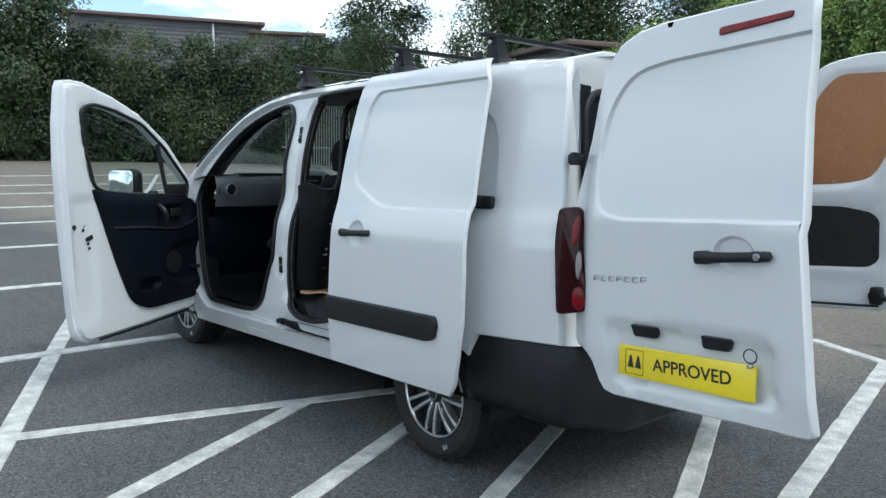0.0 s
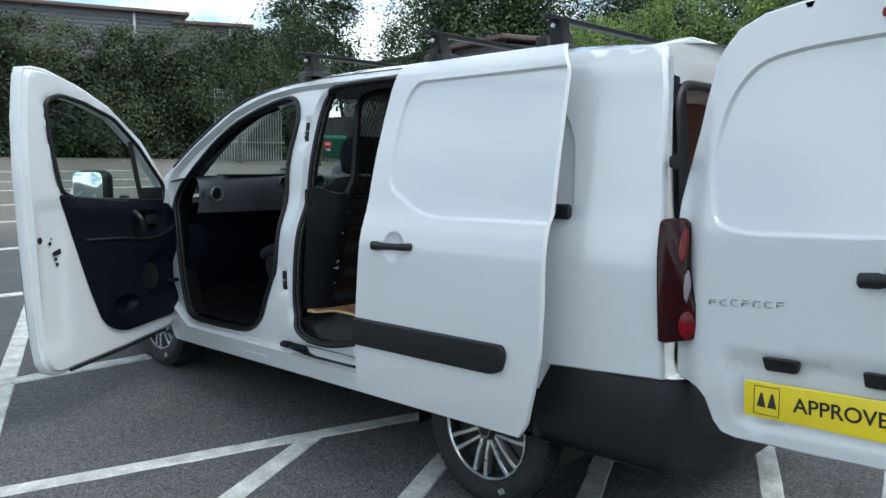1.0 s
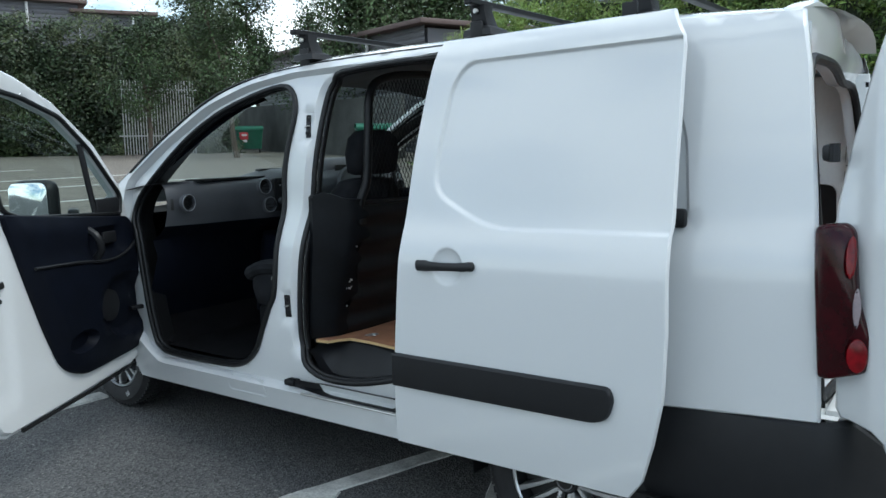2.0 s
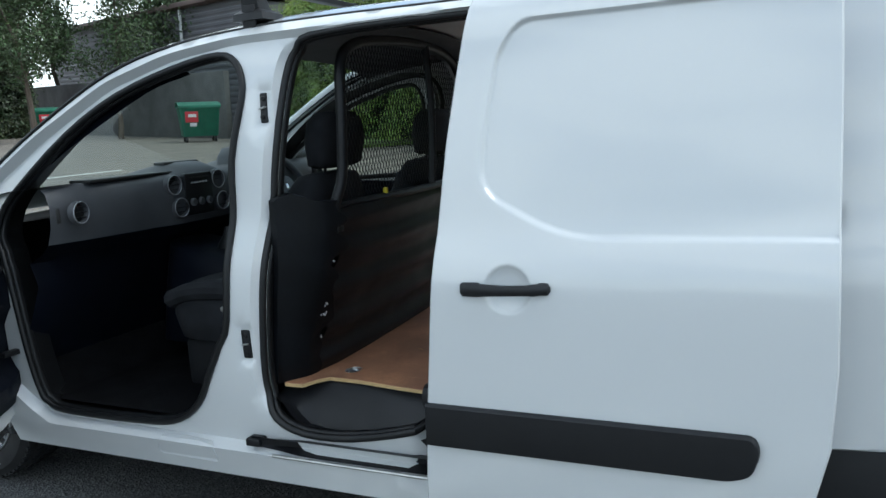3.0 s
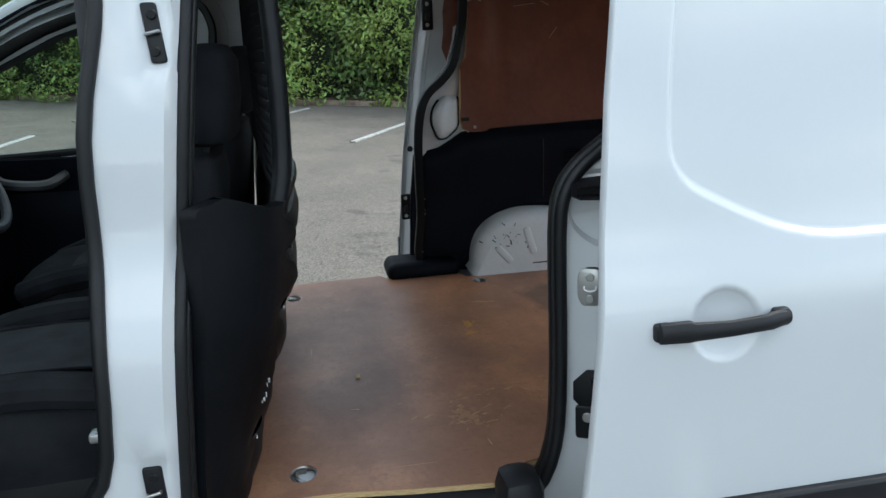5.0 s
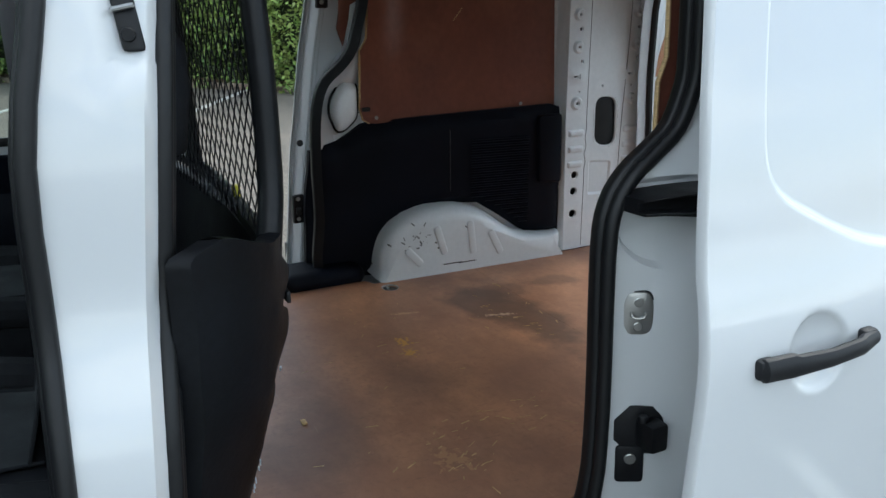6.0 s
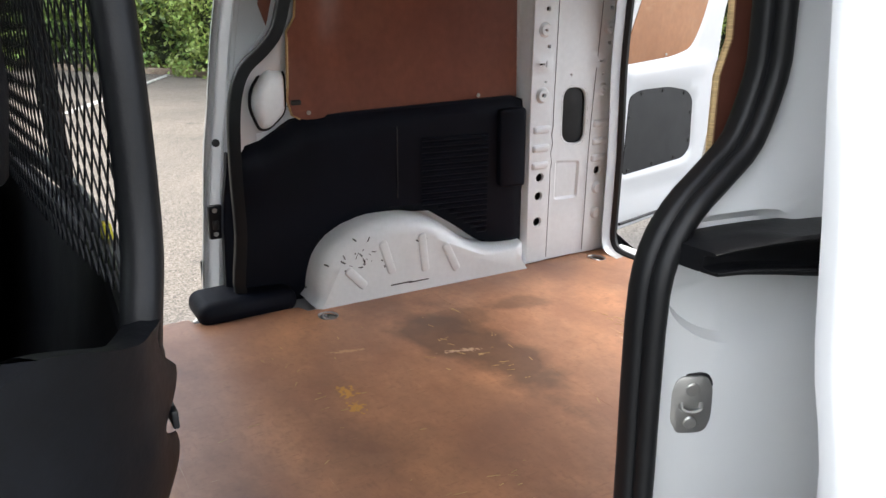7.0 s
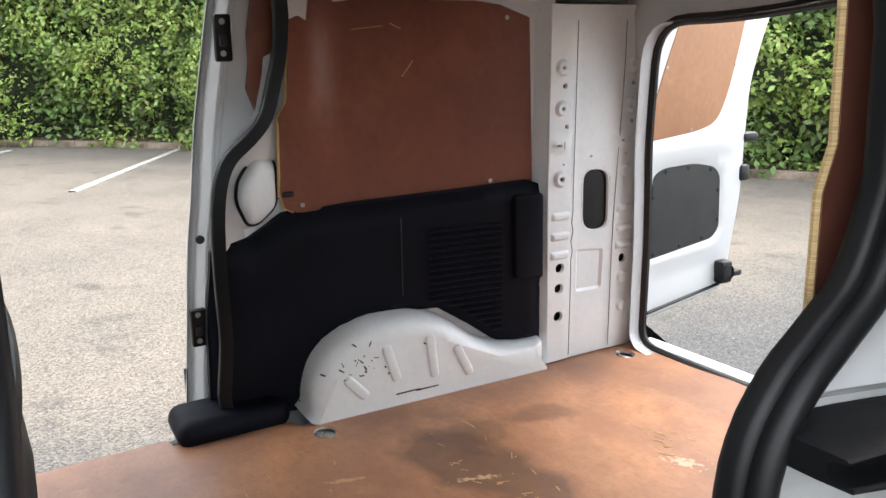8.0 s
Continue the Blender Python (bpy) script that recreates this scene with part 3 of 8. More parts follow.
def side_map(s):
    """The side's surface: the skin, the frame sunk behind the doors, the deep jamb of the sliding door."""
    ap_in = shrink(APERTURE, 0.0)
    hole = SLIDE_LOOP if s < 0 else SLIDE_LOOP_R

    def f(y, z):
        x = half(z, y)
        if inside((y, z), ap_in):
            x -= 0.036 * smooth(near((y, z), ap_in) / 0.022)
            if y < 0.66:
                up_ = smooth((z - 1.25) / 0.12)
                ramp = smooth((y - 0.285) / (0.21 - 0.13 * up_)) if s < 0 else smooth((y - 0.40 + 0.065 * up_) / (0.10 - 0.05 * up_))
                x -= max(0.01, x - (0.770 if s < 0 else 0.785)) * ramp * smooth((0.68 - y) / 0.08)
            if y > 0.95 and z > 0.56:
                x -= 0.037 * (1 - smooth((near((y, z), hole) - 0.002) / 0.024)) * smooth((y - 0.98) / 0.08) * smooth((z - 0.56) / 0.10) * smooth((1.76 - z) / 0.05)
            if 1.08 < y < 1.34:
                x -= 0.024 * math.exp(-((z - 1.2) / 0.16) ** 2) * smooth((1.34 - y) / 0.04) * smooth((y - 1.08) / 0.04)
            for q in STRIKE:
                if inside((y, z), q):
                    x -= 0.006 * smooth(near((y, z), q) / 0.008)
            if inside((y, z), POCKET):
                x -= 0.014 * smooth(near((y, z), POCKET) / 0.010)
        if z > 0.40 and z < 0.47 and 0.4 < y < 2.3:
            x += 0.008 * smooth((z - 0.40) / 0.02)
        if inside((y, z), WIN_PANEL):
            x -= 0.014 * smooth(near((y, z), WIN_PANEL) / 0.012)
        if s < 0 and abs(y + 0.515) < 0.006 and z > 0.66:
            x -= 0.006
        return Vector((s * x, y, z))
    return f


van = thing("panel_van", "white panel van, its doors standing open, on black tyres", "van", VAN)

# sides
for s, name in ((-1, "left_body_side"), (1, "right_body_side")):
    bm = bmesh.new()
    slide = SLIDE_LOOP if s < 0 else SLIDE_LOOP_R
    cuts = [CAB_LOOP, slide]
    sheet(bm, SIDE_OUT, cuts, side_map(s), 0.045, [APERTURE, shrink(APERTURE, 0.022), WIN_PANEL, shrink(WIN_PANEL, 0.012), shrink(slide, -0.026), shrink(slide, -0.014), POCKET, shrink(POCKET, 0.010), *STRIKE, *(shrink(q, 0.008) for q in STRIKE)],
          flange=0.028, inward=lambda u, v, s=s: Vector((-s, 0, 0)))
    place = RIGHT if s > 0 else None
    part(name, bm, PAINT, van, sharp=50, local=place)
    base = side_map(s)
    for loop, nm, r, far in ((CAB_LOOP, "cab_door_seal", 0.0115, 0.11), (slide, "sliding_door_seal", 0.0118 if s < 0 else 0.0115, 0.042)):
        bm = bmesh.new()
        q = resample(loop, 0.03)
        # the round bulb on the flange's edge, and the flat lip that grips it from inside
        tube(bm, [(base(o[0], o[1]).x + s * 0.004, p[0], p[1]) for p, o in zip(shrink(q, -0.003), q)], r, True, 12)
        rows = []
        for inset, depth in ((-0.004, 0.002), (0.009, 0.005), (0.0125, 0.009), (0.0130, 0.013), (0.0130, 0.023), (0.0115, 0.028), (0.007, 0.031), (-0.016, far)):
            rows.append([Vector((base(o[0], o[1]).x - s * depth, p[0], p[1])) for p, o in zip(shrink(q, inset), q)])
        grid(bm, rows, closed=True)
        part(nm, bm, RUBBER, van, "black rubber door seal", sharp=40, local=place)
    # gutter strip along the roof's edge
    bm = bmesh.new()
    tube(bm, [(s * (half(gut(y), y) + 0.001), y, gut(y) - 0.006) for y in np.linspace(-0.2, 2.36, 44)], 0.0075, n=8)
    part("gutter_strip", bm, RUBBER, van, "thin black roof gutter strip", local=place)


def to_right(bm):
    """Draws what spans the rear from the left side's place to the right side's."""
    for v in bm.verts:
        v.co = v.co.lerp(RIGHT @ v.co, smooth((v.co.x + 0.30) / 0.75))


def rear_y(z):
    """How far back the rear end reaches at a height."""
    return float(np.interp(z, [0.6, 1.0, 1.17, 1.35, 1.62, 1.80], [-0.775, -0.768, -0.758, -0.742, -0.715, -0.690]))


def roof_z(y, u):
    """The roof's height; u runs from -1 at the left gutter to 1 at the right."""
    return gut(y) + 0.075 * (1 - abs(u) ** 3.2) * float(np.interp(y, [-0.86, -0.6, 0, 1.2, 1.6], [0.55, 0.8, 0.95, 1, 0.95]))


bm = bmesh.new()
us = np.sin(np.linspace(-math.pi / 2, math.pi / 2, 25))
ys = list(np.linspace(-0.66, 1.62, 30))
grid(bm, [[Vector((u * half(gut(y), y), y + (0.16 * (1 - u * u) if y == ys[-1] else -0.05 * (1 - u * u) if y == ys[0] else 0), roof_z(y, u))) for u in us] for y in ys])
part("roof", bm, PAINT, van, sharp=60)
bm = bmesh.new()
grid(bm, [[Vector((u * (half(gut(y), y) - 0.06), y, roof_z(y, u) - 0.045)) for u in us[::2]] for y in np.linspace(-0.62, 1.6, 14)])
part("roof_lining", bm, PAINT_IN, van, "white painted underside of the roof")
bm = bmesh.new()
grid(bm, [[Vector((u * (half(gut(y), y) - 0.075), y, roof_z(y, u) - 0.058)) for u in us[::2]] for y in np.linspace(0.98, 1.6, 6)])
part("cab_headliner", bm, LINER, van, "grey cab headlining")
bm = bmesh.new()
for y in (0.36,):
    grid(bm, [[Vector((u * (half(gut(y), y) - 0.07), y + dy, roof_z(y, u) - dz)) for u in us[::2]] for dy, dz in ((-0.06, 0.05), (-0.05, 0.085), (0.05, 0.085), (0.06, 0.05))])
part("roof_crossbow", bm, PAINT_IN, van)
# windscreen with its pillars, bonnet, nose
WS_EDGE = [(0.705, 1.62, 1.752), (0.735, 1.80, 1.700), (0.785, 2.13, 1.534), (0.822, 2.364, 1.390), (0.852, 2.52, 1.285), (0.87, 2.64, 1.205)]
WS_MID = [(0, 1.785, 1.822), (0, 1.98, 1.755), (0, 2.30, 1.600), (0, 2.56, 1.450), (0, 2.76, 1.315), (0, 2.92, 1.20)]
e1, e0 = spline(WS_EDGE, 4), spline(WS_MID, 4)


def ws_row(i, us_, drop=0.0):
    a, m = e1[i], e0[i]
    return [Vector((u * (a[0] - 0.045), m[1] + (a[1] - m[1]) * abs(u) ** 2.2, m[2] + (a[2] - m[2]) * abs(u) ** 2.2 - drop)) for u in us_]


bm = bmesh.new()
grid(bm, [ws_row(i, np.linspace(-1, 1, 17)) for i in range(len(e1))])
part("windscreen", bm, GLASS, van, "clear laminated windscreen", shadow=False)
for s in (-1, 1):
    bm = bmesh.new()
    rows = []
    for i, a in enumerate(e1):
        w = ws_row(i, [s])[0]
        y, z = a[1], gut(a[1]) if a[1] < 2.5 else a[2] + 0.01
        rows.append([Vector((s * half(z, y), y, z)), Vector((s * (a[0] + 0.005), a[1] + 0.005, a[2] + 0.012)), w + Vector((s * 0.012, 0.004, 0.010)), w,
                     w + Vector((-s * 0.002, -0.02, -0.02)), Vector((s * (a[0] - 0.02), a[1] - 0.06, a[2] - 0.045))])
    grid(bm, rows)
    part("windscreen_pillar", bm, PAINT, van, sharp=60)
    bm = bmesh.new()
    grid(bm, [[r[3] + Vector((-s * 0.006, -0.02, -0.016)), r[5] + Vector((-s * 0.012, -0.004, 0.0)), r[5] + Vector((0, -0.05, -0.03))] for r in rows])
    part("pillar_trim", bm, TRIM, van)
bm = bmesh.new()
nose = []
for y, zc, ze, k in ((2.60, 1.205, 1.165, 1.0), (2.75, 1.195, 1.145, 1.0), (2.95, 1.165, 1.10, 0.99), (3.20, 1.11, 1.04, 0.97), (3.42, 1.03, 0.95, 0.90), (3.56, 0.92, 0.86, 0.78), (3.62, 0.80, 0.76, 0.66)):
    nose.append([Vector((u * half(1.0, y) * 0.985, y + 0.10 * (1 - u * u) * (y - 2.55), zc + (ze - zc) * abs(u) ** 2.5)) for u in us])
grid(bm, nose)
part("bonnet", bm, PAINT, van, sharp=60)
bm = bmesh.new()
rows = []
for z, dy in ((0.78, 0.0), (0.66, 0.05), (0.52, 0.06), (0.40, 0.04), (0.32, -0.02)):
    rows.append([Vector((u * 0.83, 3.55 + dy + 0.12 * (1 - u ** 4) - 0.38 * abs(u) ** 8, z)) for u in us])
grid(bm, rows)
part("front_bumper", bm, PLASTIC, van, "black plastic front bumper")
bm = bmesh.new()
grid(bm, [[Vector((x, y, 0.36)) for x in (-0.84, 0.0, 0.84)] for y in (-0.80, 0.4, 1.3, 2.2, 3.3)])
part("underbody", bm, RUBBER, van)
bm = bmesh.new()
box(bm, (0, 2.70, 0.80), (1.5, 0.12, 0.7), 0.03)
part("front_firewall", bm, CARPET, van)

# sill rail of the sliding door
bm = bmesh.new()
rows = []
for y in np.linspace(1.245, 0.36, 20):
    a = smooth((1.245 - y) / 0.24)
    rows.append([Vector((-(half(0.50, y) - 0.005 - 0.028 * a * q), y, 0.512 - 0.016 * a * k - 0.032 * k)) for q, k in ((0, 0), (1.6, 0.2), (1.6, 0.8), (0, 1.0))])
grid(bm, rows)
part("sliding_door_rail", bm, BLACK_METAL, van, "black lower runner rail of the sliding door")
bm = bmesh.new()
tube(bm, [(-(half(0.49, y) + 0.004), y, 0.458) for y in np.linspace(1.16, 0.36, 14)], 0.006)
part("rail_lip", bm, STEEL, van)
part("rail_end_notch", block((-(half(0.5) - 0.012), 1.235, 0.492), (0.05, 0.055, 0.026), 0.006), BLACK_METAL, van)

# step well inside the sliding door, black moulded plastic
bm = bmesh.new()
rows = []
for y in np.linspace(1.20, 0.56, 22):
    dip = smooth((1.17 - y) / 0.10) * smooth((y - 0.57) / 0.07)
    wave = 0.012 * math.sin(y * 19) * dip
    rows.append([Vector((-0.845, y, 0.635 - 0.085 * dip)), Vector((-0.825, y, 0.625 - 0.105 * dip + wave)), Vector((-0.79, y, 0.62 - 0.10 * dip + wave)),
                 Vector((-0.745, y, 0.63 - 0.03 * dip)), Vector((-0.70, y, 0.648)), Vector((-0.62, y, 0.648))])
grid(bm, rows)
part("sill_step_well", bm, PLASTIC, van, "black moulded step well")
bm = bmesh.new()
box(bm, (-0.82, 0.60, 0.685), (0.10, 0.085, 0.085), 0.03)
part("sill_end_cap", bm, PLASTIC, van)
bm = bmesh.new()
box(bm, (0.785, 0.545, 0.672), (0.17, 0.29, 0.074), 0.036, None, 4)
part("sill_end_cap", bm, TRIM, van, local=RIGHT)
bm = bmesh.new()
tube(bm, [(-0.85 + 0.012 * math.cos(k * 1.9), 0.585 - 0.012 * k, 0.665 - 0.010 * k + 0.010 * math.sin(k * 1.9)) for k in range(16)], 0.006)
part("cable_loop", bm, RUBBER, van)

# floor pan, inner walls, rear sill
bm = bmesh.new()
grid(bm, [[Vector((x, y, 0.640)) for x in (-0.70, 0.0, 0.70)] for y in (-0.80, 0.0, 1.25)])
part("load_floor_pan", bm, PAINT_IN, van)
bm = bmesh.new()
box(bm, (0, -0.79, 0.635), (1.32, 0.06, 0.045), 0.012)
to_right(bm)
part("rear_sill", bm, PAINT_IN, van)
bm = bmesh.new()
grid(bm, [[Vector((-x, y, z)) for z in (0.62, 0.95, 1.19)] for x, y in ((0.722, 0.30), (0.722, 0.0), (0.70, -0.40), (0.635, -0.72))])
grid(bm, [[Vector((-x, y, z)) for z in (1.19, 1.50, 1.74)] for x, y in ((0.69, -0.30), (0.685, -0.40), (0.635, -0.70))])
part("left_inner_wall", bm, PAINT_IN, van)

# white moulded body frame round the rear opening, with its seal
REAR_OPEN = rounded([(-0.625, 0.655), (0.625, 0.655), (0.615, 1.30), (0.565, 1.66), (-0.565, 1.66), (-0.615, 1.30)], [0.07, 0.07, 0.1, 0.12, 0.12, 0.1], 5)
# added black panel, standing for the shaded load space behind the pillar
REAR_PANEL = [(-0.640, -0.740), (-0.600, -0.725), (-0.470, -0.70), (-0.385, -0.655), (-0.42, -0.42), (-0.66, -0.38)]
bm = bmesh.new()
grid(bm, [[Vector((x + 0.045 * max(0.0, z - 1.25), y + 0.10 * max(0.0, z - 1.2), z)) for x, y in REAR_PANEL] for z in (0.68, 1.0, 1.3, 1.5, 1.68)])
part("left_pillar_shade_panel", bm, TRIM, van, "black panel standing for the shaded interior at the left rear pillar")
REAR_OUT = [(-0.825, 0.60), (0.825, 0.60), (0.80, 1.20), (0.755, 1.60), (0.70, 1.765), (0.45, 1.82), (-0.45, 1.82), (-0.70, 1.765), (-0.755, 1.60), (-0.80, 1.20)]
bm = bmesh.new()
sheet(bm, REAR_OUT, [REAR_OPEN], lambda x, z: Vector((math.copysign(min(abs(x), half(z, -0.70) - 0.010), x), rear_y(z) + 0.012 + 0.03 * smooth((0.79 - abs(x)) / 0.05) * (z < 1.70), z)), 0.06, flange=0.05,
      inward=lambda u, v: Vector((0, 1, 0)))
to_right(bm)
part("rear_door_frame", bm, PAINT, van, sharp=55)
bm = bmesh.new()
tube(bm, [(p[0], rear_y(p[1]) + 0.038, p[1]) for p in resample(shrink(REAR_OPEN, 0.002), 0.05)], 0.016, True, 8)
to_right(bm)
part("rear_door_seal", bm, RUBBER, van, "black rubber rear door seal")

# rear bumper, black plastic, round the corner
bm = bmesh.new()
bumper_rows = []
COR = []
for k in range(30):
    a = k / 29
    if a < 0.35:
        COR.append((-0.835, -0.27 - 0.50 * a / 0.35))
    else:
        t = (a - 0.35) / 0.65
        COR.append((-0.835 + 0.12 * smooth(t * 3.0) + 0.715 * max(0, t - 0.12) / 0.88, -0.77 - 0.17 * smooth(t * 3.2)))
left = COR
full = left + [(-x, y) for x, y in reversed(left[:-1])]
for z, inset in ((0.668, 0.012), (0.655, -0.004), (0.60, -0.012), (0.52, -0.010), (0.43, -0.002), (0.36, 0.02), (0.33, 0.06)):
    row = []
    for x, y in full:
        d = Vector((x, y + 0.3, 0)).normalized()
        row.append(Vector((x - d.x * inset, y - d.y * inset, z - (0.11 if z > 0.5 else 0.03) * smooth((0.74 - abs(x)) / 0.10) * (y < -0.7))))
    bumper_rows.append(row)
grid(bm, bumper_rows)
part("rear_bumper", bm, PLASTIC, van, "black textured plastic rear bumper")
bm = bmesh.new()
grid(bm, [[Vector((x, y, z)) for x, y in ((-0.835, -0.27), (-0.70, -0.45), (-0.60, -0.75))] for z in (0.34, 0.66)])
part("bumper_inner_liner", bm, RUBBER, van)


# ---- wheels ----
def wheel(side, y, z):
    """A tyre with tread blocks and a two-tone wheel of paired spokes, its face to the side s."""
    s = side
    hub = thing("wheel", "black tyre on a two-tone alloy wheel with paired spokes", "wheel")
    hub.parent = van
    hub.matrix_local = pose(s * 0.70, y, z, 0, 0, 0 if s > 0 else 180)
    del hub["category"]
    bm = bmesh.new()
    lathe(bm, [(-0.095, 0.20), (-0.105, 0.23), (-0.105, 0.275), (-0.085, 0.304), (-0.05, 0.311), (0.05, 0.311), (0.085, 0.304), (0.105, 0.278), (0.108, 0.24), (0.098, 0.212), (0.085, 0.203)], 64)
    for k in range(64):
        for off, w in ((-0.072, 0.030), (-0.025, 0.030), (0.025, 0.030), (0.072, 0.030)):
            a = 2 * math.pi * (k + (0.5 if off > 0 else 0)) / 64
            box(bm, (0, 0, 0), (w, 0.024, 0.010), m=Matrix.Rotation(a, 4, "X") @ Matrix.Translation((off, 0, 0.3125 if abs(off) < 0.05 else 0.306)) @ Matrix.Rotation(0.25 * (1 if off > 0 else -1), 4, "Z"))
    part("tyre", bm, TYRE, hub, "black rubber tyre", sharp=28)
    bm = bmesh.new()
    lathe(bm, [(0.088, 0.206), (0.098, 0.205), (0.099, 0.199), (0.092, 0.195)], 56)
    part("rim", bm, ALLOY, hub)
    bm = bmesh.new()
    lathe(bm, [(0.0915, 0.1945), (0.080, 0.190), (0.0, 0.183), (-0.08, 0.183)], 56)
    part("barrel", bm, ALLOY_DARK, hub, "black inner wheel barrel")
    bm = bmesh.new()
    lathe(bm, [(0.0, 0.185), (0.045, 0.185), (0.05, 0.05), (0.045, 0.001)], 40)
    part("wheel_disc", bm, ALLOY_DARK, hub)
    for k in range(7):
        bm = bmesh.new()
        for q in (-1, 1):
            rows = []
            for r, w, h in ((0.040, 0.0080, 0.082), (0.10, 0.0080, 0.092), (0.16, 0.0090, 0.094), (0.197, 0.0110, 0.090)):
                c = q * (0.0125 + 0.085 * r)
                rows.append([Vector((hx, c + dy, r)) for dy, hx in ((-w, 0.055), (-w, h - 0.004), (-w * 0.7, h), (w * 0.7, h), (w, h - 0.004), (w, 0.055))])
            grid(bm, rows, closed=True, cap=True)
        bmesh.ops.transform(bm, matrix=Matrix.Rotation(2 * math.pi * (k + 0.31) / 7, 4, "X"), verts=bm.verts)
        part("spoke", bm, ALLOY, hub)
    bm = bmesh.new()
    lathe(bm, [(0.055, 0.046), (0.090, 0.044), (0.096, 0.036), (0.094, 0.030), (0.098, 0.028), (0.100, 0.001)], 28)
    part("hub_cap", bm, ALLOY_DARK, hub)
    bm = bmesh.new()
    lathe(bm, [(0.094, 0.0305), (0.0995, 0.0300), (0.0995, 0.0255), (0.096, 0.025)], 28)
    part("cap_ring", bm, CHROME, hub)
    for k in range(3):
        part("sidewall_mark", block((0.108, 0.012 * k - 0.05, -0.245), (0.002, 0.004, 0.022), 0, Matrix.Rotation(0.55, 4, "X")), GREY_INK, hub)
    return hub


for s in (-1, 1):
    wheel(s, 0.0, 0.315)
    wheel(s, 2.728, 0.315 + 2.728 * math.tan(radians(2.4)))
    for y, z in ((0.0, 0.315), (2.728, 0.43)):
        bm = bmesh.new()
        grid(bm, [[Vector((s * x, y + 0.375 * math.cos(a), z + 0.375 * math.sin(a))) for x in (0.80, 0.70, 0.64)] for a in np.linspace(-0.15, math.pi + 0.15, 18)])
        part("wheel_arch_liner", bm, RUBBER, van)
bm = bmesh.new()
for y, z in ((0.0, 0.30),):
    tube(bm, [(x, y, z) for x in (-0.62, 0.62)], 0.045, n=10)
part("rear_axle", bm, RUBBER, van)


# ---- sliding doors, slid back outside the body ----
SD_OUT = [(0.415, 1.790), (0.432, 1.691), (0.472, 1.412), (0.502, 1.114), (0.526, 0.856), (0.551, 0.619), (0.578, 0.398), (-0.300, 0.398), (-0.345, 0.46), (-0.385, 0.58),
          (-0.418, 0.72), (-0.430, 0.90), (-0.430, 1.20), (-0.432, 1.50), (-0.430, 1.710), (-0.385, 1.790)]
SD_REC = rounded([(0.377, 1.43), (0.345, 1.634), (0.29, 1.712), (-0.55, 1.712), (-0.55, 1.170), (0.165, 1.170), (0.385, 1.285)], [0.08, 0.06, 0.05, 0.01, 0.01, 0.10, 0.08], 5)
SD_GAP = 0.105


def sd_map(s, back=0.0):
    def f(y, z):
        x = half(z) + SD_GAP - back
        if inside((y, z), SD_REC):
            x -= 0.014 * smooth(near((y, z), SD_REC) / 0.010)
        d = math.hypot((y - 0.302) / 0.064, (z - 1.050) / 0.064)
        if d < 1:
            x -= 0.012 * smooth((1 - d) / 0.30)
        return Vector((s * x, y, z))
    return f


HAND_CUP = [(0.302 + 0.064 * math.cos(a), 1.050 + 0.064 * math.sin(a)) for a in np.linspace(0, 2 * math.pi, 21)[:-1]]


def handle_bar(name, parent, p0, p1, out, mat=PLASTIC, lock=False, thick=0.019):
    """A pull handle: a bar with thicker ends, held off the surface."""
    a, b, o = Vector(p0), Vector(p1), Vector(out).normalized()
    d = b - a
    up = d.normalized().cross(o)
    bm = bmesh.new()
    rows = []
    for t, w, h, lift in ((0, 0.5, 0.6, 0.010), (0.02, 0.95, 1, 0.014), (0.22, 1, 1, 0.020), (0.25, 0.85, 0.9, 0.024), (0.5, 0.72, 0.8, 0.030), (0.78, 0.72, 0.8, 0.026), (0.82, 0.82, 0.9, 0.022), (0.98, 0.62, 0.8, 0.012), (1, 0.35, 0.5, 0.008)):
        c = a + d * t
        rows.append([c + up * thick * w * math.cos(q) + o * (lift + thick * 0.62 * h * math.sin(q)) for q in np.linspace(0, 2 * math.pi, 13)[:-1]])
    grid(bm, rows, closed=True, cap=True)
    for t in (0.05, 0.92):
        box(bm, a + d * t + o * 0.003, (0.03, 0.03, 0.03), 0.006)
    hob = part(name, bm, mat, parent, "dark grey pull handle")
    if lock:
        part("keyhole", disc_bm(a + d * 0.86 + o * 0.030, o, 0.0115, 0.006), CHROME, hob)
    return hob


